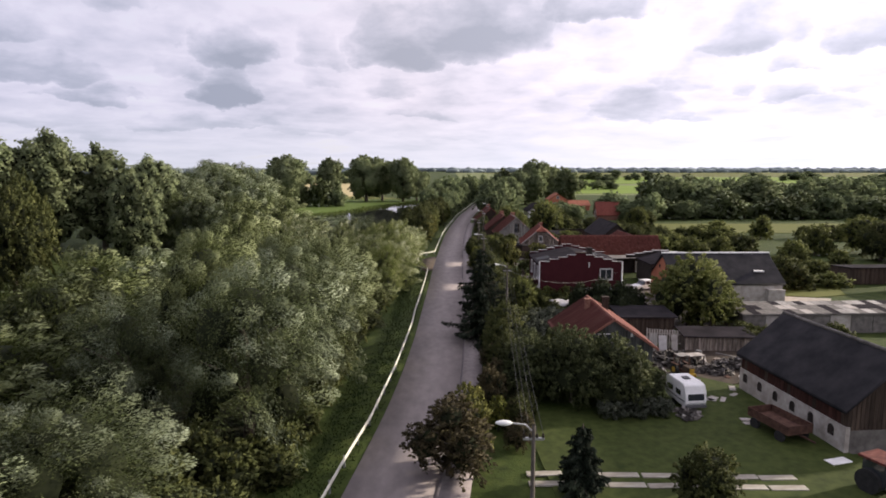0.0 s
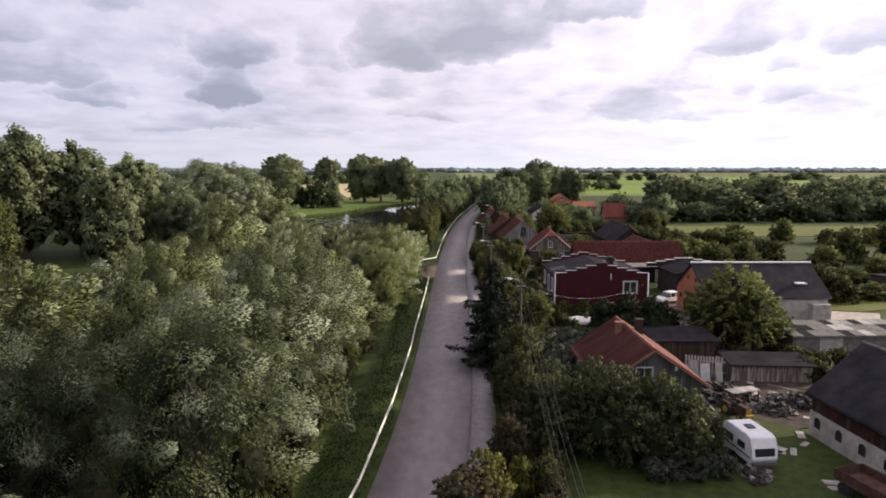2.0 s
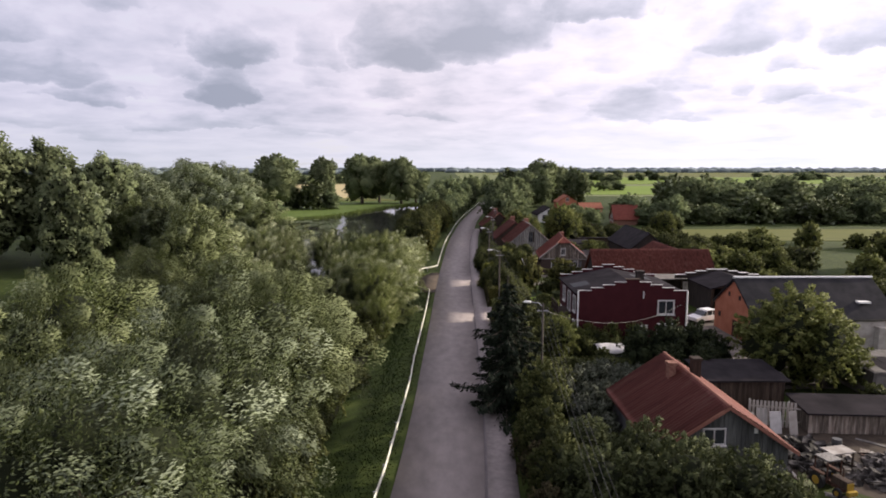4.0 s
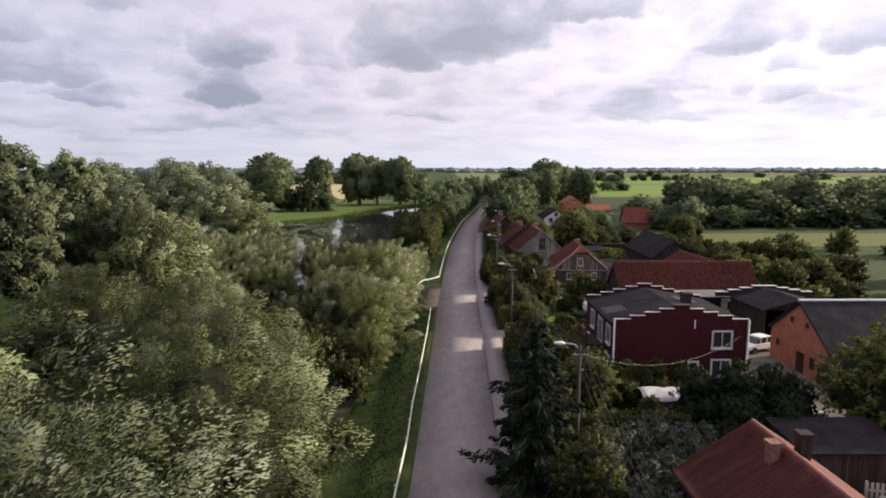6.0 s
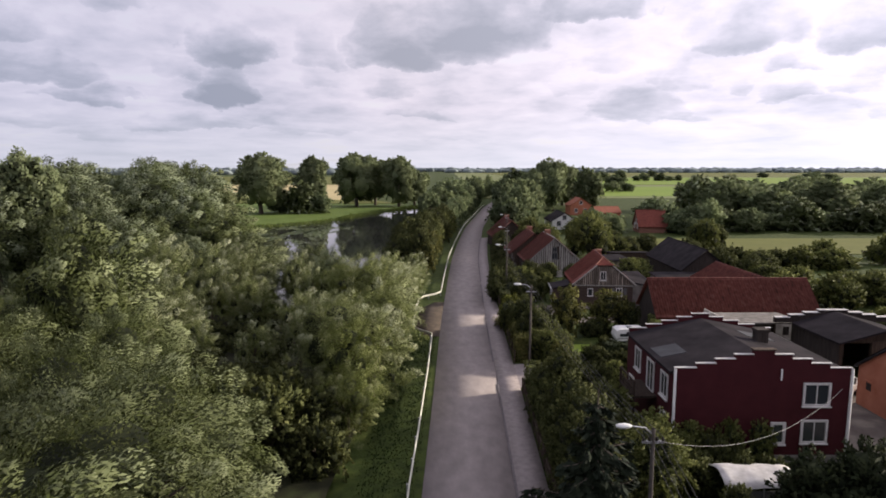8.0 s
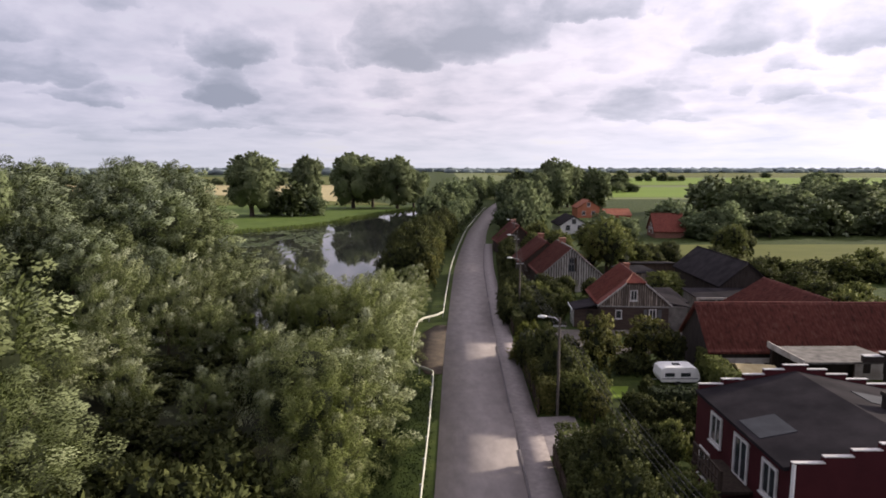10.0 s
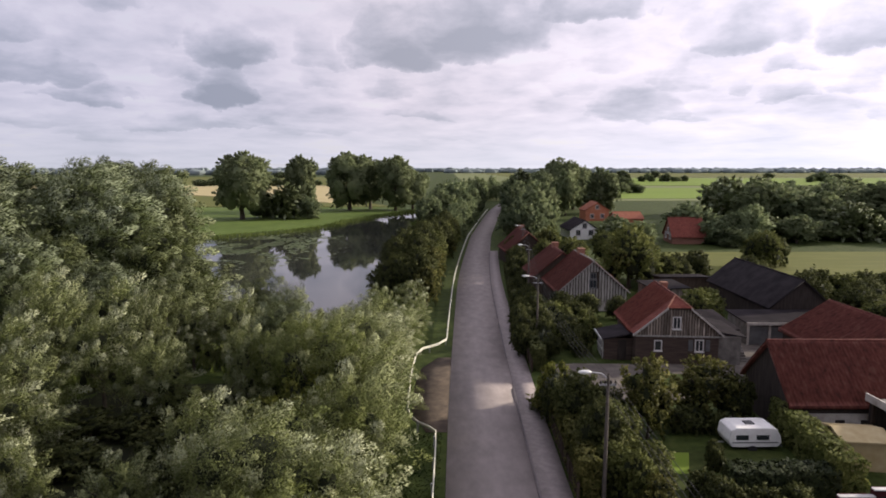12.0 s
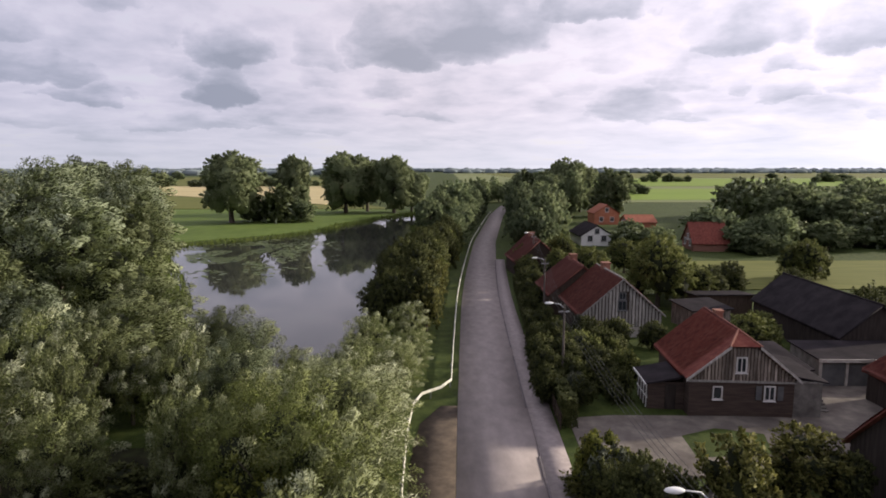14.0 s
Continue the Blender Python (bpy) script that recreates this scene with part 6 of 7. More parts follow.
# the black barn
gable_house("black_barn", 38.7, 132.9, -2.0, 6.8, 16.6, 3.0, 5.9, DARKWALL, BLACKROOF, "black tarred barn with a steep dark roof", "barn", over=0.4, tiled=False)


# houses far off in the village
def far_house(x, y, rz, wide, length, eave, ridge, wall, roof, label):
    root = gable_house("village_house", x, y, rz, wide, length, eave, ridge, wall, roof, label, tiled=False, over=0.5)
    for dx in (-wide * 0.22, wide * 0.22):
        window(root, dx, -0.03, 1.1, 1.1, 1.3)
    window(root, 0, -0.03, eave + 0.3, 1.0, 1.2)
    return root


far_house(36.2, 222, 0, 7.4, 12, 2.6, 4.9, WHITE, FELT, "white house with a dark roof")
far_house(53.9, 277, 0, 8, 9, 3.9, 6.5, ORANGE, TILE_ORANGE, "house with a bright orange tiled roof")
far_house(56.2, 266, -90, 8, 8.5, 2.2, 4.0, ORANGE, TILE_ORANGE, "low house with a bright orange tiled roof")
far_house(55.6, 216.5, -96, 8.4, 7.5, 2.0, 6.1, BRICK, TILE_BRIGHT, "brick house under a broad red roof")


# ---- sheds and yard things ----
def shed(name, x, y, rz, wide, deep, front, back, wall, roof, label, planks=True):
    root = thing(name, x, y, 0, rz, label, "shed")
    bm = prism(bmesh.new(), [(0, 0, -0.1), (0, deep, -0.1), (0, deep, back), (0, 0, front)], (wide, 0, 0))
    part("wall", bm, wall, root)
    bm = prism(bmesh.new(), [(-0.25, -0.35, front + 0.0), (-0.25, deep + 0.25, back), (-0.25, deep + 0.25, back + 0.12), (-0.25, -0.35, front + 0.12)], (wide + 0.5, 0, 0))
    part("roof", bm, roof, root)
    if planks:
        n = int(wide / 0.22)
        for i in range(n):
            a = i * wide / n
            block("plank", (a + 0.01, -0.04, 0.02, a + wide / n - 0.01, 0.0, front - 0.05), wall, root)
    return root


shed("plank_shed", 18.9, 62.8, 0, 5.6, 3.6, 2.6, 2.9, BOARD_DARK, BLACKROOF, "dark brown plank shed with a flat felt roof")
shed("long_shed", 24.4, 59.6, -4, 6.6, 2.6, 1.45, 1.7, BOARD, FELT, "low grey plank shed with a patched felt roof")
long_roof = shed("stone_shed", 33.2, 65.8, 2, 22, 4.0, 2.1, 2.5, CONCRETE, CONCRETE, "long grey concrete shed with a lichen-grey sheet roof", False)
sheet_rng = random.Random(8)
for i in range(22):
    for k in range(3):
        x, y, w = i * 1.0 - 0.1, -0.3 + k * 1.5, 0.97
        ob = block("roof_sheet", (0, 0, 0, w, 1.52, 0.03), sheet_rng.choice((CONCRETE, CONCRETE, OFFWHITE, FELT, BOARD_PALE)), long_roof)
        ob.matrix_local = pose(x, y, 2.1 + 0.135 + (y + 0.35) * 0.087 + 0.012 * (k % 2), 5.0 + sheet_rng.uniform(-0.5, 0.5), 0, sheet_rng.uniform(-1, 1))
for i in range(9):
    block("wall_panel", (0.15 + i * 2.42, -0.05, 0.1, 2.42 + i * 2.42, 0.0, 1.95), OFFWHITE if i % 3 == 1 else CONCRETE, long_roof)
garage = shed("garage_row", 30.2, 128.0, -2, 9.0, 4.5, 2.35, 2.55, CONCRETE, FELT, "grey garage row with pale door posts", False)
for i in range(4):
    block("garage_door", (0.25 + i * 2.2, -0.06, 0.02, 2.15 + i * 2.2, 0.0, 2.0), GREYWALL, garage)
    block("door_post", (0.02 + i * 2.2, -0.09, 0.0, 0.24 + i * 2.2, 0.0, 2.2), OFFWHITE, garage)
block("fascia", (-0.25, -0.42, 2.2, 9.25, -0.355, 2.48), OFFWHITE, garage)
shed("field_shed", 64, 94, 0, 9, 5, 2.6, 2.2, BOARD_DARK, FELT, "open grey field shed with a sloping roof")
shed("white_shed", 66, 84, 0, 9, 5, 2.4, 2.6, OFFWHITE, FELT, "whitewashed shed behind the gardens", False)
shed("store_shed", 24.2, 125.5, 0, 3.6, 5.5, 2.3, 2.9, BOARD, FELT, "weathered lean-to shed behind the wooden house")
shed("back_shed", 30, 152, 0, 7, 4, 2.8, 2.4, BOARD_DARK, FELT, "dark shed with a rusty sheet roof", False)
shed("tin_shed", 27, 146, 12, 5, 4, 2.2, 2.6, BOARD, BLACKROOF, "low shed under a patched dark roof")


def caravan(x, y, rz, long, label):
    root = thing("caravan", x, y, 0, rz, label, "caravan")
    bm = prism(bmesh.new(), [(-1.02, 0.25, 0.5), (-1.02, 0.0, 0.95), (-1.02, 0.12, 1.7), (-1.02, 0.35, 2.42), (-1.02, 0.7, 2.55), (-1.02, long - 0.5, 2.55), (-1.02, long - 0.12, 2.3),
                             (-1.02, long, 1.2), (-1.02, long - 0.2, 0.5)], (2.04, 0, 0))
    bmesh.ops.bevel(bm, geom=list(bm.edges), offset=0.05, segments=2, affect="EDGES")
    part("body", bm, WHITE, root)
    bm = prism(bmesh.new(), [(-0.78, 0.0, 1.15), (0.78, 0.0, 1.15), (0.78, 0.06, 1.72), (-0.78, 0.06, 1.72)], (0, 0.04, 0))
    part("front_window", bm, GLASS, root).location = (0, 0.02, 0)
    for y0 in (0.9, 2.3):
        block("side_window", (-1.05, y0, 1.3, -1.0, y0 + 0.85, 1.8), GLASS, root)
    block("stripe", (-1.045, 0.25, 0.95, -1.0, long - 0.2, 1.05), GREYWALL, root)
    block("bumper", (-0.98, -0.06, 0.5, 0.98, 0.1, 0.72), GREYWALL, root)
    block("roof_hatch", (-0.3, 1.6, 2.55, 0.3, 2.2, 2.66), GREYWALL, root)
    for sx in (-0.95, 0.95):
        bm = bmesh.new()
        bmesh.ops.create_cone(bm, cap_ends=True, segments=18, radius1=0.32, radius2=0.32, depth=0.2, matrix=pose(sx, long * 0.55, 0.32, 0, 90, 0))
        part("wheel", bm, TYRE, root)
    block("drawbar", (-0.06, long - 0.1, 0.42, 0.06, long + 1.0, 0.52), STEEL, root)
    block("jockey_leg", (-0.05, long + 0.6, 0, 0.05, long + 0.7, 0.45), STEEL, root)
    return root


caravan(19.0, 44.1, 6, 3.7, "white touring caravan parked on grass").scale = (0.8, 0.88, 0.82)
caravan(20.4, 105.0, 90, 3.6, "white caravan standing in a shady garden").scale = (0.85, 0.95, 0.62)


def pickup(x, y, rz):
    root = thing("car", x, y, 0, rz, "white pickup car parked in the yard", "car")
    bm = prism(bmesh.new(), [(-2.1, -0.8, 0.4), (2.1, -0.8, 0.4), (2.15, -0.8, 0.8), (1.1, -0.8, 0.95), (-2.1, -0.8, 0.95)], (0, 1.6, 0))
    bmesh.ops.bevel(bm, geom=list(bm.edges), offset=0.06, segments=2, affect="EDGES")
    part("body", bm, WHITE, root)
    bm = prism(bmesh.new(), [(1.05, -0.72, 0.95), (0.45, -0.66, 1.52), (-1.0, -0.66, 1.52), (-1.25, -0.72, 0.95)], (0, 1.38, 0))
    part("cabin", bm, GLASS, root)
    block("roof", (-1.02, -0.66, 1.50, 0.45, 0.70, 1.56), WHITE, root, bevel=0.02)
    for px in (-0.35, 0.5, -1.1):
        block("pillar", (px - 0.04, -0.745, 0.95, px + 0.04, 0.745, 1.50), WHITE, root)
    for wx in (-1.3, 1.35):
        for wy in (-0.78, 0.78):
            bm = bmesh.new()
            bmesh.ops.create_cone(bm, cap_ends=True, segments=18, radius1=0.34, radius2=0.34, depth=0.22, matrix=pose(wx, wy, 0.34, 90, 0, 0))
            part("wheel", bm, TYRE, root)
    for wy in (-0.55, 0.55):
        block("headlight", (2.08, wy - 0.15, 0.62, 2.16, wy + 0.15, 0.76), LAMP_GLASS, root)
    return root


pickup(30.6, 89.9, 203)


# the tarpaulin shelter, water tank and garden hut
def shelter(x, y):
    root = thing("garden_shelter", x, y, 0, -2, "low garden shelter under a white sheet", "shelter")
    bm = bmesh.new()
    n = 9
    rows = []
    for j in range(7):
        rows.append([bm.verts.new((4.0 * i / (n - 1), 2.6 * j / 6, 1.25 + 0.75 * math.sin(math.pi * (0.12 + 0.76 * j / 6)) + 0.06 * math.sin(i * 1.7 + j))) for i in range(n)])
    for j in range(6):
        for i in range(n - 1):
            bm.faces.new((rows[j][i], rows[j][i + 1], rows[j + 1][i + 1], rows[j + 1][i]))
    ob = part("sheet", bm, COPING, root, smooth=True)
    s = ob.modifiers.new("thick", "SOLIDIFY")
    s.thickness = 0.04
    for px in (0.1, 2.0, 3.9):
        for py in (0.1, 2.5):
            block("post", (px - 0.04, py - 0.04, 0, px + 0.04, py + 0.04, 1.55), STEEL, root)
    block("side", (0.1, 0.12, 0.0, 3.9, 0.18, 1.3), GREYWALL, root)


shelter(13.6, 73.0)


def tank(x, y):
    root = thing("water_tank", x, y, 0, 10, "white plastic water tank in a cage", "tank")
    block("tank_body", (-0.6, -0.5, 0.15, 0.6, 0.5, 1.1), WHITE, root, bevel=0.1)
    for px in (-0.55, -0.18, 0.18, 0.55):
        block("cage_bar", (px - 0.02, -0.53, 0.1, px + 0.02, -0.5, 1.12), STEEL, root)
    block("pallet", (-0.6, -0.5, 0, 0.6, 0.5, 0.14), BOARD, root)


tank(25.2, 72.2)


def hut(x, y):
    root = thing("garden_hut", x, y, 0, -8, "tan boarded garden hut with pale sheet roof", "hut")
    block("wall", (0, 0, 0, 2.6, 2.4, 1.86), TAN, root)
    part("roof", prism(bmesh.new(), [(-0.2, -0.2, 1.95), (-0.2, 1.2, 2.35), (-0.2, 2.6, 1.95), (-0.2, 2.6, 1.85), (-0.2, 1.2, 2.24), (-0.2, -0.2, 1.85)], (3.0, 0, 0)), TAN, root)
    block("lean_roof", (2.6, 0.2, 1.55, 4.6, 2.3, 1.65), WHITE, root)
    for py in (0.3, 2.2):
        block("post", (4.45, py - 0.05, 0, 4.55, py + 0.05, 1.55), BOARD, root)


hut(22.6, 101.6)


def canopy(x, y):
    root = thing("canopy", x, y, 0, 0, "flat pale canopy roof beside the red house", "canopy")
    part("roof", prism(bmesh.new(), [(0, 0, 3.25), (0, 5, 3.05), (0, 5, 2.9), (0, 0, 3.1)], (7.5, 0, 0)), CONCRETE, root)
    block("side_board", (-0.12, -0.1, 2.95, 0.0, 5.1, 3.45), OFFWHITE, root)
    for px in (0.2, 7.2):
        for py in (0.2, 4.7):
            block("post", (px - 0.08, py - 0.08, 0, px + 0.08, py + 0.08, 3.0), BOARD_DARK, root)
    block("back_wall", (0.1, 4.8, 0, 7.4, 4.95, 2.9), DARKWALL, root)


canopy(26.6, 100.3)


def scrap_heap(x, y, wide, deep, high, count, seed, label):
    rng = random.Random(seed)
    bm = bmesh.new()
    for i in range(count):
        a, r = rng.uniform(0, 6.28), math.sqrt(rng.random())
        px, py = math.cos(a) * r * wide, math.sin(a) * r * deep
        top = high * (1 - r) * rng.uniform(0.3, 1.0)
        m = pose(px, py, top * 0.8 + 0.08, rng.uniform(-30, 30), rng.uniform(-30, 30), rng.uniform(0, 180)) @ Matrix.Diagonal((rng.uniform(0.2, 1.0), rng.uniform(0.1, 0.5), rng.uniform(0.06, 0.4), 1))
        bmesh.ops.create_cube(bm, size=1.0, matrix=m)
    ob = part("scrap_heap", bm, JUNK)
    ob.location = (x, y, 0)
    return tagged(ob, label, "scrap heap", kind="stuff")


scrap_heap(22.0, 56.5, 3.0, 2.6, 0.9, 120, 1, "heap of dark and pale scrap on bare soil")
scrap_heap(27.5, 54.6, 2.4, 1.6, 1.3, 130, 2, "heap of pale scrap and rubble")
scrap_heap(18.6, 50.0, 1.2, 1.6, 0.4, 40, 3, "scattered boards and scrap on grass")
scrap_heap(18.2, 43.6, 0.8, 1.2, 0.35, 30, 4, "pale planks beside the caravan")


def farm_cart(x, y, rz, label):
    root = thing("farm_trailer", x, y, 0, rz, label, "trailer")
    block("bed", (-1.0, -1.8, 0.7, 1.0, 1.8, 0.82), RUST, root)
    for sx in (-1.0, 0.95):
        block("side_board", (sx, -1.8, 0.82, sx + 0.05, 1.8, 1.3), RUST, root)
    for sy in (-1.8, 1.75):
        block("end_board", (-1.0, sy, 0.82, 1.0, sy + 0.05, 1.3), RUST, root)
    for wx in (-0.95, 0.95):
        for wy in (-1.1, 1.1):
            bm = bmesh.new()
            bmesh.ops.create_cone(bm, cap_ends=True, segments=16, radius1=0.38, radius2=0.38, depth=0.2, matrix=pose(wx, wy, 0.38, 0, 90, 0))
            part("wheel", bm, TYRE, root)
    block("drawbar", (-0.05, -3.0, 0.6, 0.05, -1.8, 0.7), RUST, root)


farm_cart(23.2, 40.6, 14, "old rusty trailer beside the barn wall")


def small_car(x, y, rz):
    root = thing("tractor", x, y, 0, rz, "red and green machine under a roof", "tractor")
    block("hood", (-0.5, -1.6, 0.6, 0.5, 0.2, 1.3), RUST, root, bevel=0.08)
    block("cab", (-0.7, 0.2, 0.5, 0.7, 1.5, 1.9), GLASS, root, bevel=0.05)
    block("cab_roof", (-0.85, 0.0, 1.9, 0.85, 1.7, 2.05), TILE, root, bevel=0.05)
    for wx in (-0.8, 0.8):
        for wy, r in ((-1.1, 0.4), (1.0, 0.7)):
            bm = bmesh.new()
            bmesh.ops.create_cone(bm, cap_ends=True, segments=18, radius1=r, radius2=r, depth=0.3, matrix=pose(wx, wy, r, 0, 90, 0))
            part("wheel", bm, TYRE, root)


small_car(25.0, 32.2, 20)


# concrete slab track across the lawn
def slab_track():
    root = thing("slab_track", 0, 0, 0.02, 0, "pale concrete slab wheel track across the lawn", "track")
    me = None
    for i in range(7):
        for k in range(2):
            x = 6.2 + i * 2.25
            bm = box(bmesh.new(), -1.06, -0.26, 0, 1.06, 0.26, 0.10, bevel=0.02)
            ob = part("slab", bm, SLAB, root)
            ob.matrix_local = pose(x + plant_rng.uniform(-0.05, 0.05), 35.0 - 1.15 * k - 0.10 * i, 0.0, 0, 0, plant_rng.uniform(-2, 2))


slab_track()


# ---- the white guard rail ----
RAIL = [(-60, -21.0), (0, -11.2), (20, -8.1), (31, -6.3), (36, -5.7), (42, -4.85), (54, -3.85), (62, -3.4), (69, -3.05), (75, -2.95), (83, -2.62), (95, -2.18), (104, -1.95), (106, -1.95), (106.7, -2.4), (107.4, -3.1), (108.4, -3.7)]


def rail_run(name, points, label):
    root = thing(name, 0, 0, 0, 0, label, "guard rail")
    pts = [Vector((x, y, 0)) for x, y in points]
    dense = []
    for a, b in zip(pts, pts[1:]):
        n = max(1, int((b - a).length / 1.0))
        dense += [a.lerp(b, i / n) for i in range(n)]
    dense.append(pts[-1])
    section = [(0.0, 0.53), (0.045, 0.56), (0.045, 0.61), (0.0, 0.65), (0.045, 0.69), (0.045, 0.74), (0.0, 0.77), (-0.03, 0.77), (-0.03, 0.53)]
    verts, quads = [], []
    for i, p in enumerate(dense):
        d = (dense[min(i + 1, len(dense) - 1)] - dense[max(i - 1, 0)]).normalized()
        s = Vector((d.y, -d.x, 0))
        verts += [tuple(p + s * o + Vector((0, 0, z))) for o, z in section]
    k = len(section)
    for i in range(len(dense) - 1):
        for j in range(k):
            quads.append((i * k + j, i * k + (j + 1) % k, (i + 1) * k + (j + 1) % k, (i + 1) * k + j))
    link_mesh("beam", quads_mesh("beam", verts, quads), RAIL_WHITE, root)
    post = None
    for i in range(0, len(dense), 3):
        p = dense[i]
        if post is None:
            post = block("post", (-0.14, -0.05, -0.6, -0.03, 0.05, 0.76), STEEL, root)
            post.location = p
        else:
            o = new("post", post.data)
            o.parent, o.location = root, p
    return root


rail_run("guard_rail", [(x, y) for y, x in RAIL] + [(-4.0, 110), (-4.05, 118), (-3.8, 123.0), (-3.2, 125.0), (-1.7, 126.4), (-0.8, 128.2)]
         + [(road_x(y) - 0.6, y) for y in np.arange(131, 330, 6)], "white painted steel guard rail along the road")


# ---- kerbs ----
def kerbs():
    root = thing("kerb", 0, 0, 0, 0, "worn grey concrete kerb between road and footway", "kerb")
    bm = box(bmesh.new(), -0.075, -0.49, -0.1, 0.075, 0.49, 0.105, bevel=0.015)
    first = part("kerbstone", bm, KERB, root)
    y, n = 30.0, 0
    while y < 199:
        gap = 92 < y < 98.5 or 115 < y < 123.5 or 136 < y < 140 or 150 < y < 152
        if not gap:
            ob = first if n == 0 else new("kerbstone", first.data)
            ob.parent = root
            turn = math.degrees(math.atan2(road_x(y) - road_x(y + 1), 1))
            ob.matrix_local = pose(road_x(y) + ROAD_WIDE + 0.08, y, 0, 0, 0, turn)
            n += 1
        y += 1.0
    root["kind"] = "structure"


kerbs()


# ---- lamp posts and wires ----
POSTS = [(3.9, 25.2), (7.5, 67.2), (7.2, 98.0), (8.3, 126.9), (11.2, 152.0), (14.5, 181.0)]


def lamp_post(x, y):
    root = thing("street_lamp", x, y, 0, 0, "concrete utility pole with a white street lamp and wires", "street lamp", "poles along the road")
    tube("pole", [(0, 0, -0.4), (0, 0, 3.5), (0, 0, 7.4)], [0.125, 0.105, 0.08], POLE, root, sides=8)
    tube("arm", [(0, 0, 7.1), (-0.35, 0, 7.42), (-1.0, 0, 7.5)], [0.04, 0.035, 0.035], STEEL, root)
    bm = bmesh.new()
    bmesh.ops.create_uvsphere(bm, u_segments=16, v_segments=10, radius=1.0, matrix=pose(-1.25, 0, 7.5) @ Matrix.Diagonal((0.36, 0.16, 0.11, 1)))
    part("lamp_head", bm, LAMP_GLASS, root, smooth=True)
    block("crossarm", (-0.45, -0.05, 6.75, 0.45, 0.05, 6.85), STEEL, root)
    for px in (-0.4, -0.15, 0.15, 0.4):
        tube("insulator", [(px, 0, 6.85), (px, 0, 6.95), (px, 0, 7.03)], [0.05, 0.06, 0.03], DARKWALL, root)


for x, y in POSTS:
    lamp_post(x, y)


def cable(name, a, b, sag, radius, mat, label):
    pts = []
    for i in range(17):
        f = i / 16
        p = Vector(a).lerp(Vector(b), f)
        p.z -= 4 * sag * f * (1 - f)
        pts.append(p)
    ob = tube(name, pts, radius, mat, sides=5)
    return tagged(ob, label, "cable")


for (ax, ay), (bx, by) in zip(POSTS, POSTS[1:]):
    for px in (-0.4, -0.15, 0.15, 0.4):
        cable("overhead_wire", (ax + px, ay, 7.03), (bx + px, by, 7.03), 0.75, 0.011, CABLE, "thin overhead wire between poles")
cable("house_cable", (7.5, 67.2, 6.9), (23.2, 78.7, 4.7), 1.5, 0.011, CABLE_PALE, "pale sagging cable from pole to house")


# ---- garden plants on the house side ----
def plant_gardens():
    r = random.Random(21)
    plant("brown", 0.5, 34.8, 4.8, 2.7)
    plant("plum", 1.8, 36.8, 4.9, 1.3, label="small yellowish tree beside the brown one")
    plant("brown", 3.6, 43.5, 3.8, 1.3)
    plant("brown", 4.4, 47.0, 3.2, 1.2, label="small yellowish brown shrub beside the footway")
    plant("yellow", 4.0, 41.0, 2.6, 0.9)
    plant("brown", 4.6, 52, 3.0, 1.1)
    plant("spruce_small", 8.0, 33.4, 3.9, 1.35)
    plant("fruit_dark", 14.3, 31.5, 3.2, 1.9)
    for x, y, h, w in ((7.0, 47.4, 4.8, 3.0), (10.2, 46.4, 5.7, 3.4), (13.2, 45.6, 5.4, 3.2), (9.8, 50, 5.0, 2.9), (15.6, 46.6, 3.4, 2.2), (7.4, 52.4, 4.2, 2.6), (12.4, 49.0, 4.4, 2.4)):
        plant("elder", x, y, h, w)
    for x, y in ((14.4, 43.4), (16.0, 43.8), (12.6, 43.2), (15.2, 44.6)):
        plant("grey", x, y, 1.3, 1.2)
    plant("spruce", 4.4, 64.4, 10.2, 3.2)
    plant("dark_a", 6.8, 60.4, 4.6, 2.2)
    for x, y, h, w in ((5.6, 50.0, 4.2, 1.9), (5.8, 54.5, 4.4, 1.9), (6.9, 76.5, 5.6, 2.3), (7.1, 80.6, 5.2, 2.2), (7.3, 85.0, 5.4, 2.3), (7.9, 101.5, 4.6, 1.9), (8.0, 106.0, 4.8, 2.0)):
        plant("dark_a", x, y, h, w, label="dark garden tree leaning over the footway hedge")
    plant("dark_a", 7.8, 64.6, 3.4, 1.9)
    plant("dark_a", 6.8, 71.5, 4.6, 2.1)
    plant("broad_a", 9.4, 73.5, 5.0, 2.4)
    plant("fruit", 10.8, 76.6, 4.2, 1.8)
    for x, y in ((7.2, 55.2), (9.4, 56.4), (9.8, 59.4), (8.2, 63.2), (10.4, 62.4), (12.2, 63.2), (13.6, 64.4), (9.4, 65.4), (11.6, 66.2), (14.8, 66.4), (12.8, 67.6)):
        plant("grey", x, y, 2.6, 1.8)
    hedge(6.8, 69.6, 15.2, 69.6, 2.0, 1.3, DARKLEAF, "clipped dark green garden hedge")
    for x, y, h, w in ((16.6, 70.6, 4.6, 2.0), (18.8, 70.0, 5.3, 2.3), (21.2, 70.4, 5.0, 2.3), (23.0, 71.2, 4.0, 1.7), (17.8, 67.6, 3.8, 2.0), (20.6, 67.6, 4.0, 2.1)):
        plant("yew", x, y, h, w)
    for x, y in ((14.0, 78.3), (16.4, 78.6), (18.3, 78.8), (12.6, 77.0)):
        plant("fruit", x, y, 2.8, 1.1)
    plant("broad_a", 28.6, 69.0, 8.2, 5.2, label="broad dense walnut tree between the sheds")
    plant("broad_a", 30.8, 68.2, 6.0, 3.6)
    plant("dark_a", 33.8, 72.0, 4.4, 2.4)
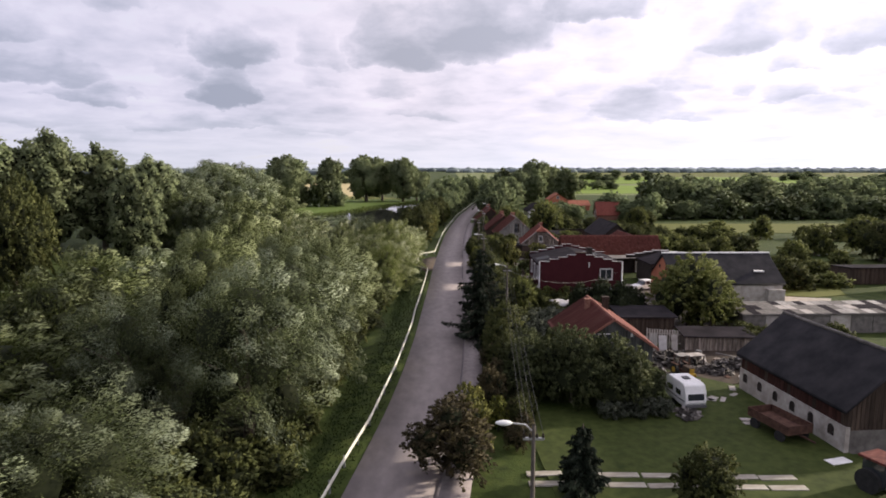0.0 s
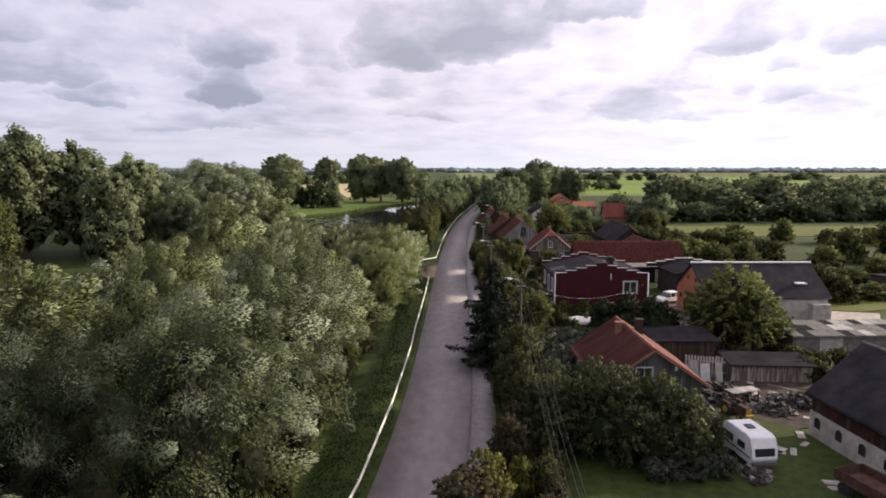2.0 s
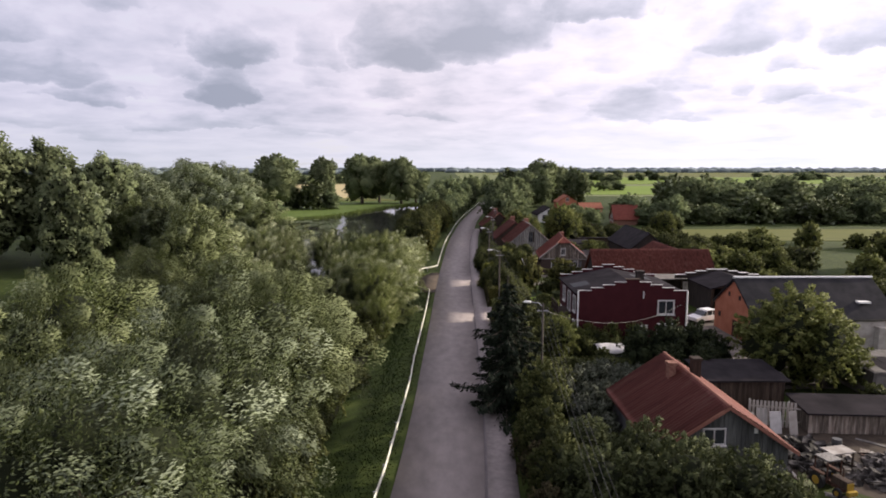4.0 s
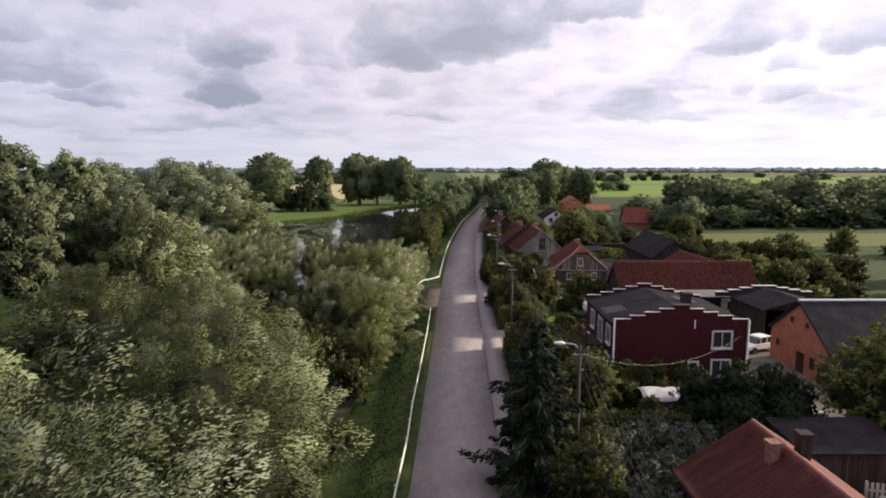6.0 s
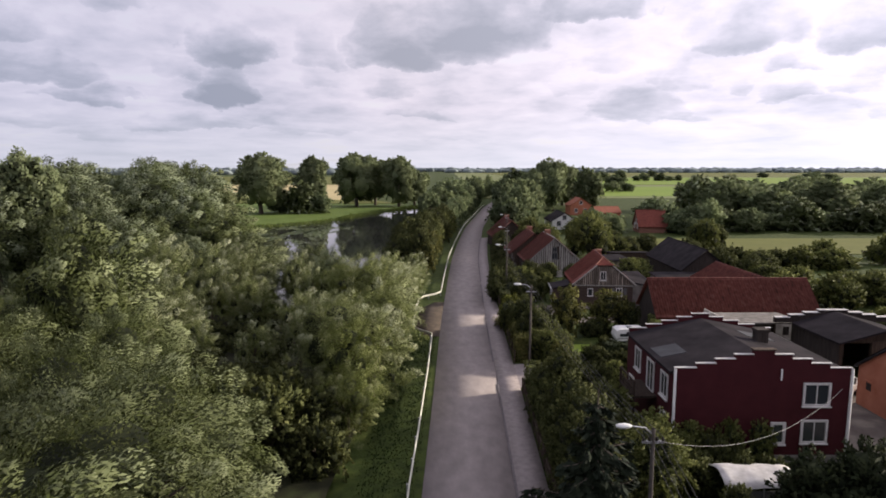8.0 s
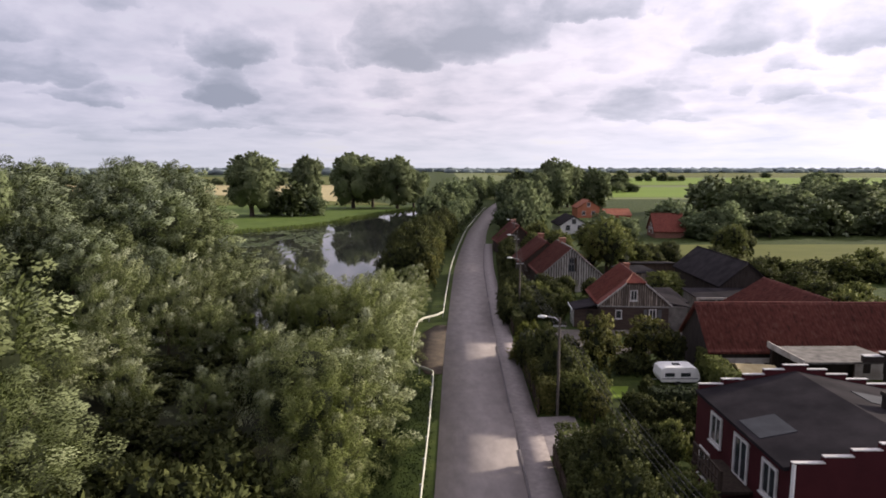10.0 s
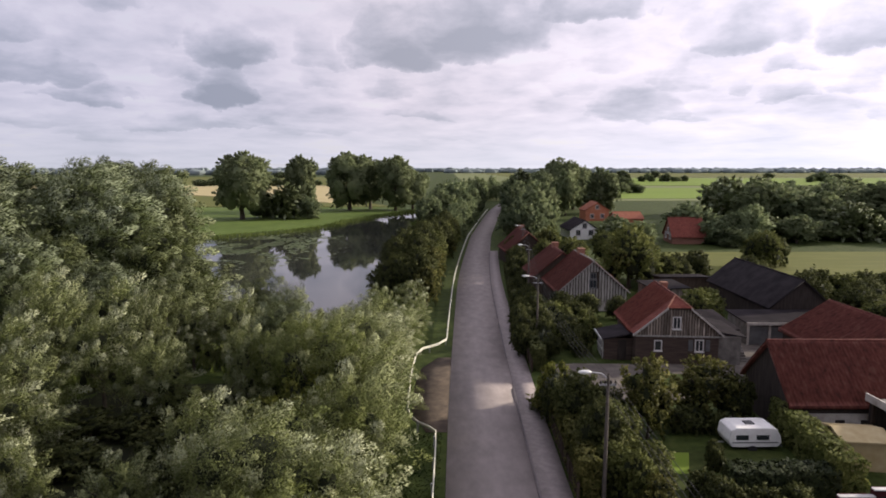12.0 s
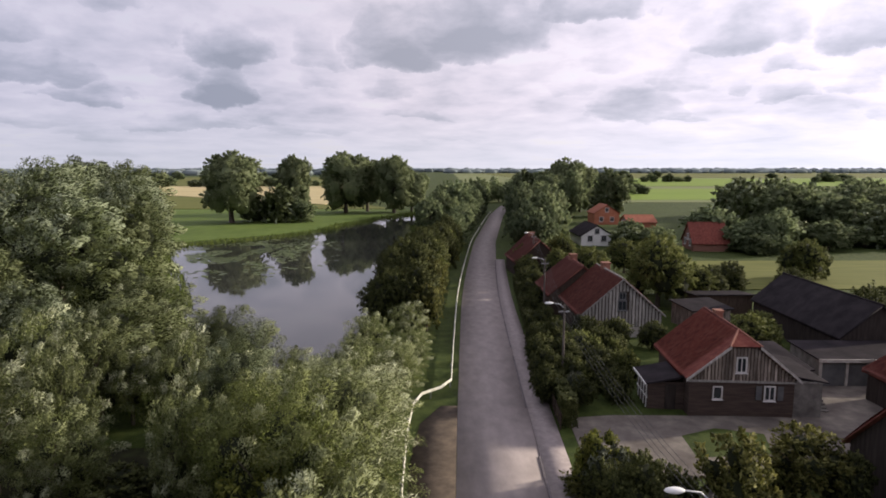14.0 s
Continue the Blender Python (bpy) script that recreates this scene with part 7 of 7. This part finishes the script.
    for x, y, h, w, k in ((7.2, 80, 3.6, 1.7, "broad_a"), (8.6, 84, 3.2, 1.6, "fruit_dark"), (7.0, 88, 3.4, 1.5, "dark_a"),
                          (10.2, 98.6, 2.4, 1.3, "fruit_dark"), (8.0, 99.5, 2.8, 1.3, "fruit"),
                          (9.4, 104, 3.4, 1.7, "fruit"), (12.4, 106.2, 5.6, 1.9, "plum"), (17.6, 109.4, 4.6, 2.3, "plum"), (19.6, 109.0, 3.4, 1.6, "fruit_dark"),
                          (8.4, 108.6, 3.2, 1.6, "fruit_dark"), (7.2, 104.0, 2.2, 1.0, "broad_a")):
        plant(k, x, y, h, w)
    for x, y, h, w, k in ((9.8, 99.4, 2.6, 1.2, "fruit_dark"), (13.0, 98.9, 1.5, 1.0, "bush_dark"), (8.8, 97.8, 3.2, 1.3, "fruit"), (13.4, 97.2, 1.9, 1.2, "bush_dark"), (9.6, 96.6, 2.4, 1.0, "plum"), (16.2, 107.6, 1.8, 1.5, "bush_dark"), (17.8, 106.9, 1.4, 1.2, "bush_dark"),
                          (14.9, 107.2, 1.6, 1.1, "fruit_dark")):
        plant(k, x, y, h, w)
    plant("yellow", 6.9, 110.6, 4.2, 1.5)
    plant("yellow", 8.1, 109.6, 3.4, 1.3)
    plant("bush", 13.5, 92.2, 2.0, 1.15, label="bright clipped yellow-green box bush")
    for px in (13.0, 15.4, 17.2):
        plant("bush_dark", px, 97.0, 1.6, 1.2)
    plant("yellow", 14.2, 90.0, 1.6, 0.9)
    hedge(6.5, 98.2, 7.0, 112.6, 2.3, 1.1, OLIVE, "green garden hedge along the footway")
    hedge(5.5, 67, 6.3, 91, 2.5, 1.2, DARKLEAF, "dark garden hedge along the footway")
    hedge(22.0, 107.4, 21.0, 98.2, 2.3, 1.3, BROAD, "tall clipped green hedge")
    hedge(14.4, 98.8, 20.2, 98.9, 1.7, 1.5, YEW, "low dark clipped hedge across the garden")
    for i in range(12):
        plant("bush_dark", 11.0 + i * 0.75, 92.6 + r.uniform(-0.2, 0.2), 1.7, 0.5, label="narrow dark clipped conifer in a row")
    for x, y, h, w, k in ((5.9, 66, 4.0, 1.6, "dark_a"), (6.4, 74.5, 5.0, 2.0, "dark_a"), (8.6, 78, 4.4, 2.1, "fruit_dark"), (6.6, 84, 3.8, 1.7, "dark_a"), (9.6, 82, 4.2, 2.0, "broad_a"), (10.4, 86.5, 3.6, 1.7, "fruit_dark"),
                          (6.6, 108.5, 3.2, 1.3, "fruit_dark"), (10.4, 100, 2.6, 1.4, "fruit"), (9.8, 107.4, 3.4, 1.5, "fruit_dark"), (14.9, 101.6, 1.5, 0.6, "bush_dark"), (15.6, 103.2, 1.2, 0.6, "fruit_dark"),
                          (6.6, 124.6, 3.2, 1.3, "dark_a"), (7.0, 128.5, 3.4, 1.5, "dark_a"), (7.4, 133, 3.2, 1.5, "fruit_dark"), (7.9, 138.5, 2.8, 1.3, "dark_a"), (14.8, 135.5, 2.6, 1.6, "dark_a"), (5.2, 55.5, 3.0, 1.3, "fruit_dark")):
        plant(k, x, y, h, w)
    hedge(7.4, 119.8, 8.4, 141.5, 2.0, 1.1, DARKLEAF, "dark garden hedge along the footway")
    hedge(8.6, 146, 11.0, 176, 1.3, 1.0, DARKLEAF, "dark garden hedge along the footway")
    for x, y, h, w, k in ((9.0, 144.5, 2.8, 1.4, "dark_a"), (9.8, 153, 2.6, 1.3, "fruit_dark"), (10.6, 162, 3.0, 1.5, "dark_a"), (11.6, 171, 3.2, 1.6, "fruit_dark"), (12.6, 178, 4.0, 2.0, "dark_a"), (13.6, 186, 5.0, 2.4, "broad_a"),
                          (15.6, 193, 7.0, 3.2, "dark_a"), (20.5, 188, 6.5, 3.4, "broad_a"), (26, 190, 3.4, 2.6, "dark_a"), (31, 184, 6.0, 3.4, "broad_a"), (22.8, 179, 5.4, 3.0, "broad_a"), (36, 176, 5.0, 3.0, "dark_a"), (42, 168, 4.4, 2.8, "fruit_dark"),
                          (33, 160, 5.2, 3.0, "broad_a"), (37, 163, 4.6, 2.6, "dark_a"), (49, 165, 4.0, 2.8, "dark_a"), (45, 155, 4.2, 2.8, "broad_a")):
        plant(k, x, y, h, w)
    for i in range(46):
        x, y = r.uniform(8.2, 15.0), r.uniform(123.5, 142)
        if x > 12.4 and y < 129:
            continue
        plant(r.choice(("bush_dark", "bush_dark", "bush", "grey")), x, y, r.uniform(1.4, 3.0), r.uniform(0.9, 1.6))
    for i in range(16):
        x, y = r.uniform(6.2, 10.5), r.uniform(68, 112)
        if 88.5 < y < 99.5:
            continue
        plant(r.choice(("bush_dark", "plum", "fruit", "grey", "bush")), x, y, r.uniform(1.5, 3.4), r.uniform(0.9, 1.7))
    for i in range(16):
        plant("bush_dark", r.uniform(11.5, 19.0), r.uniform(74.6, 78.0), r.uniform(1.2, 2.4), r.uniform(0.8, 1.3))
    for i in range(14):
        plant(r.choice(("grey", "fruit_dark", "brown")), r.uniform(4.6, 6.4), r.uniform(38, 58), r.uniform(1.2, 2.6), r.uniform(0.7, 1.2))
    plant("fruit_dark", 13.6, 71.6, 2.4, 1.0)
    for x, y in ((31.4, 60.2), (33.4, 61.8), (35.6, 62.6), (38.4, 62.2), (32.2, 63.4), (41.5, 62.8)):
        plant("bush_dark", x, y, 1.9, 1.8)
    # gardens before the plank houses
    for x, y, h, w, k in ((8.6, 127, 3.2, 1.7, "dark_a"), (9.2, 131, 3.4, 1.9, "fruit_dark"), (11.2, 133.5, 3.4, 2.0, "fruit"), (9.6, 136.5, 3.8, 2.0, "dark_a"), (13, 138, 3.6, 2.0, "fruit_dark"),
                          (16.5, 139.6, 3.0, 1.8, "fruit_dark"), (12.2, 130, 3.0, 1.6, "dark_a"), (20, 139, 2.8, 1.7, "dark_a"), (8.8, 123.6, 2.6, 1.4, "dark_a"), (10.2, 146, 2.6, 1.3, "fruit_dark"),
                          (10.8, 150, 2.4, 1.2, "dark_a"), (11.4, 158, 2.8, 1.2, "dark_a"), (12.2, 166, 3.6, 1.8, "fruit_dark"), (13.0, 174, 4.6, 2.2, "dark_a"), (17.5, 176, 5.4, 2.8, "broad_a"),
                          (21, 170, 6.4, 3.4, "broad_a"), (28.5, 136, 4.2, 2.8, "fruit"), (31.2, 139.5, 3.6, 2.2, "fruit"), (25.5, 139, 3.4, 2.0, "fruit_dark"), (23, 176, 5.4, 3.2, "broad_a"),
                          (45, 143, 5, 3, "dark_a"), (47, 136, 4.6, 3, "dark_a"), (46, 130, 4.2, 2.6, "broad_a"), (50, 139, 5, 3.2, "dark_a")):
        plant(k, x, y, h, w)


plant_gardens()


# ---- fences ----
def picket_fence(x0, y0, x1, y1, high, mat, label, gap=0.14):
    root = thing("picket_fence", x0, y0, 0, math.degrees(math.atan2(y1 - y0, x1 - x0)), label, "fence")
    long = math.hypot(x1 - x0, y1 - y0)
    first = None
    n = int(long / gap)
    for i in range(n):
        if first is None:
            first = block("picket", (0, -0.012, 0.05, gap * 0.6, 0.012, high), mat, root)
        else:
            o = new("picket", first.data)
            o.parent, o.location = root, (i * gap, 0, 0)
    for z in (high * 0.25, high * 0.75):
        block("rail", (0, 0.012, z, long, 0.06, z + 0.08), mat, root)
    for i in range(int(long / 2.5) + 1):
        block("post", (i * 2.5, 0.012, 0, i * 2.5 + 0.09, 0.1, high + 0.05), mat, root)
    return root


picket_fence(4.75, 68, 5.55, 91, 1.25, BOARD_DARK, "dark wooden picket fence along the footway", 0.2)
picket_fence(5.85, 98, 6.35, 113, 1.25, BOARD_DARK, "dark wooden picket fence along the footway", 0.2)
picket_fence(6.7, 119.5, 7.6, 142, 1.2, BOARD_DARK, "dark wooden picket fence along the footway", 0.2)
picket_fence(21.0, 61.0, 24.2, 60.2, 1.9, OFFWHITE, "pale plank fence beside the sheds", 0.24)


# ---- odds and ends in the scrap yard ----
def barrel(x, y, mat, label):
    root = thing("barrel", x, y, 0, 0, label, "barrel")
    tube("drum", [(0, 0, 0), (0, 0, 0.28), (0, 0, 0.30), (0, 0, 0.58), (0, 0, 0.60), (0, 0, 0.88)], [0.28, 0.28, 0.3, 0.28, 0.3, 0.28], mat, root, sides=14)
    bm = bmesh.new()
    bmesh.ops.create_cone(bm, cap_ends=True, segments=14, radius1=0.275, radius2=0.275, depth=0.03, matrix=pose(0, 0, 0.865))
    part("lid", bm, mat, root)


def tyre(x, y, z, rx):
    bm = bmesh.new()
    rings = []
    for i in range(16):
        a = 2 * math.pi * i / 16
        rings.append([bm.verts.new(((0.3 + 0.1 * math.cos(b)) * math.cos(a), (0.3 + 0.1 * math.cos(b)) * math.sin(a), 0.1 + 0.1 * math.sin(b))) for b in (k * math.pi / 3 for k in range(6))])
    for i in range(16):
        for k in range(6):
            bm.faces.new((rings[i][k], rings[(i + 1) % 16][k], rings[(i + 1) % 16][(k + 1) % 6], rings[i][(k + 1) % 6]))
    ob = part("tyre", bm, TYRE, smooth=True)
    ob.matrix_world = pose(x, y, z, rx, 0, 0)
    tagged(ob, "old black car tyre lying on bare soil", "tyre", "old tyres")


def loose_board(x, y, rz, long, wide, mat, label, z=0.07):
    ob = part("board", box(bmesh.new(), -long / 2, -wide / 2, 0, long / 2, wide / 2, 0.035), mat)
    ob.matrix_world = pose(x, y, z, 0, 0, rz)
    tagged(ob, label, "board")


def scrap_yard():
    r = random.Random(77)
    for x, y in ((20.0, 58.6), (20.7, 58.9), (24.6, 56.9), (30.2, 56.0)):
        barrel(x, y, RUST if x < 22 else GREYWALL, "rusty steel barrel beside the sheds" if x < 22 else "grey steel barrel beside the sheds")
    for i in range(9):
        tyre(r.uniform(19.5, 24.5), r.uniform(54.5, 58.0), 0.06, 0)
    for i in range(34):
        loose_board(r.uniform(18.8, 30.5), r.uniform(50.8, 58.0), r.uniform(0, 180), r.uniform(0.6, 2.4), r.uniform(0.12, 0.5),
                    r.choice((BOARD, BOARD_DARK, OFFWHITE, RUST, CONCRETE)), "loose board or sheet lying on bare soil")
    for i in range(7):
        loose_board(r.uniform(20, 27), r.uniform(40.5, 49.5), r.uniform(0, 180), r.uniform(0.5, 1.4), r.uniform(0.3, 0.6), OFFWHITE, "pale sheet lying on the lawn", 0.08)
    loose_board(24.6, 36.4, 15, 1.5, 0.7, WHITE, "white panel lying beside the barn", 0.08)
    scrap_heap(24.6, 53.2, 1.6, 1.0, 0.6, 60, 8, "low heap of dark scrap on bare soil")
    scrap_heap(29.6, 52.4, 1.2, 1.2, 0.7, 50, 9, "heap of pale scrap beside the barn")
    # a lean wooden table with a pale top
    root = thing("work_table", 23.4, 55.0, 0.06, 12, "rough work table with a pale top in the scrap yard", "table")
    block("tabletop", (-0.8, -0.5, 0.95, 0.8, 0.5, 1.02), OFFWHITE, root)
    for px in (-0.7, 0.7):
        for py in (-0.4, 0.4):
            block("leg", (px - 0.04, py - 0.04, 0, px + 0.04, py + 0.04, 0.95), BOARD_DARK, root)


scrap_yard()


# gate posts at the yard entrance
def gate_post(x, y):
    root = thing("gate_post", x, y, 0, 6, "dark wooden gate post with a rounded cap", "post", "yard gate posts")
    block("shaft", (-0.13, -0.13, -0.1, 0.13, 0.13, 1.35), BOARD_DARK, root, bevel=0.02)
    bm = bmesh.new()
    bmesh.ops.create_cone(bm, cap_ends=True, segments=12, radius1=0.24, radius2=0.07, depth=0.4, matrix=pose(0, 0, 1.55))
    part("cap", bm, DARKWALL, root)


gate_post(10.6, 111.6)
gate_post(8.8, 113.8)


# the small tractor by the scrap heap
def wheel(parent, x, y, radius, wide):
    bm = bmesh.new()
    bmesh.ops.create_cone(bm, cap_ends=True, segments=18, radius1=radius, radius2=radius, depth=wide, matrix=pose(x, y, radius, 0, 90, 0))
    tyre_ob = part("wheel", bm, TYRE, parent)
    bm = bmesh.new()
    bmesh.ops.create_cone(bm, cap_ends=True, segments=14, radius1=radius * 0.5, radius2=radius * 0.5, depth=wide + 0.04, matrix=pose(x, y, radius, 0, 90, 0))
    part("rim", bm, YELLOW, tyre_ob)


YELLOW = material("faded_yellow_paint", [(0.32, 0.20, 0.03), (0.42, 0.28, 0.05)], 3.0, 0.6, big=0.25)


def tractor(x, y, rz):
    root = thing("tractor", x, y, 0, rz, "small old tractor with a white cab roof and yellow nose", "tractor")
    block("chassis", (-0.3, 0.2, 0.45, 0.3, 2.6, 0.75), RUST, root, bevel=0.04)
    block("bonnet", (-0.32, 0.0, 0.75, 0.32, 1.35, 1.3), BOARD_DARK, root, bevel=0.08)
    block("grille", (-0.3, -0.05, 0.6, 0.3, 0.0, 1.2), YELLOW, root, bevel=0.02)
    block("front_weight", (-0.42, -0.3, 0.4, 0.42, -0.06, 0.72), YELLOW, root, bevel=0.04)
    for side in (-1, 1):
        for py in (1.4, 2.5):
            block("cab_post", (side * 0.62 - 0.04, py - 0.04, 0.8, side * 0.62 + 0.04, py + 0.04, 2.2), RUST, root)
        block("fender", (side * 0.75 - 0.16, 1.5, 1.2, side * 0.75 + 0.16, 2.7, 1.3), RUST, root, bevel=0.03)
        wheel(root, side * 0.75, 2.1, 0.62, 0.3)
        wheel(root, side * 0.6, 0.45, 0.36, 0.2)
    block("cab_roof", (-0.66, 1.35, 2.2, 0.66, 2.6, 2.28), BOARD_PALE, root, bevel=0.04)
    block("seat", (-0.25, 1.8, 0.8, 0.25, 2.3, 1.25), TYRE, root, bevel=0.05)
    tube("exhaust", [(0.2, 0.8, 1.25), (0.2, 0.8, 1.95)], 0.04, RUST, root)
    return root


tractor(21.6, 51.2, 14).scale = (0.75, 0.75, 0.8)


# sheets and panels leaning by the sheds
def leaning(x, y, rz, wide, high, mat, label):
    ob = part("panel", box(bmesh.new(), -wide / 2, -0.03, 0, wide / 2, 0.03, high), mat)
    ob.matrix_world = pose(x, y, 0.04, -12, 0, rz)
    tagged(ob, label, "panel")


for k, (x, y, w, h, m) in enumerate(((20.2, 59.4, 0.9, 1.5, OFFWHITE), (21.3, 59.6, 0.7, 1.7, BOARD_PALE), (22.2, 59.5, 0.8, 1.5, COPING), (23.3, 59.3, 0.6, 1.6, OFFWHITE), (19.6, 60.6, 1.0, 1.8, BOARD_DARK))):
    leaning(x, y, -8 + 5 * k, w, h, m, "weathered pale panel leaning beside the sheds" if m is not BOARD_DARK else "dark plank panel leaning beside the sheds")
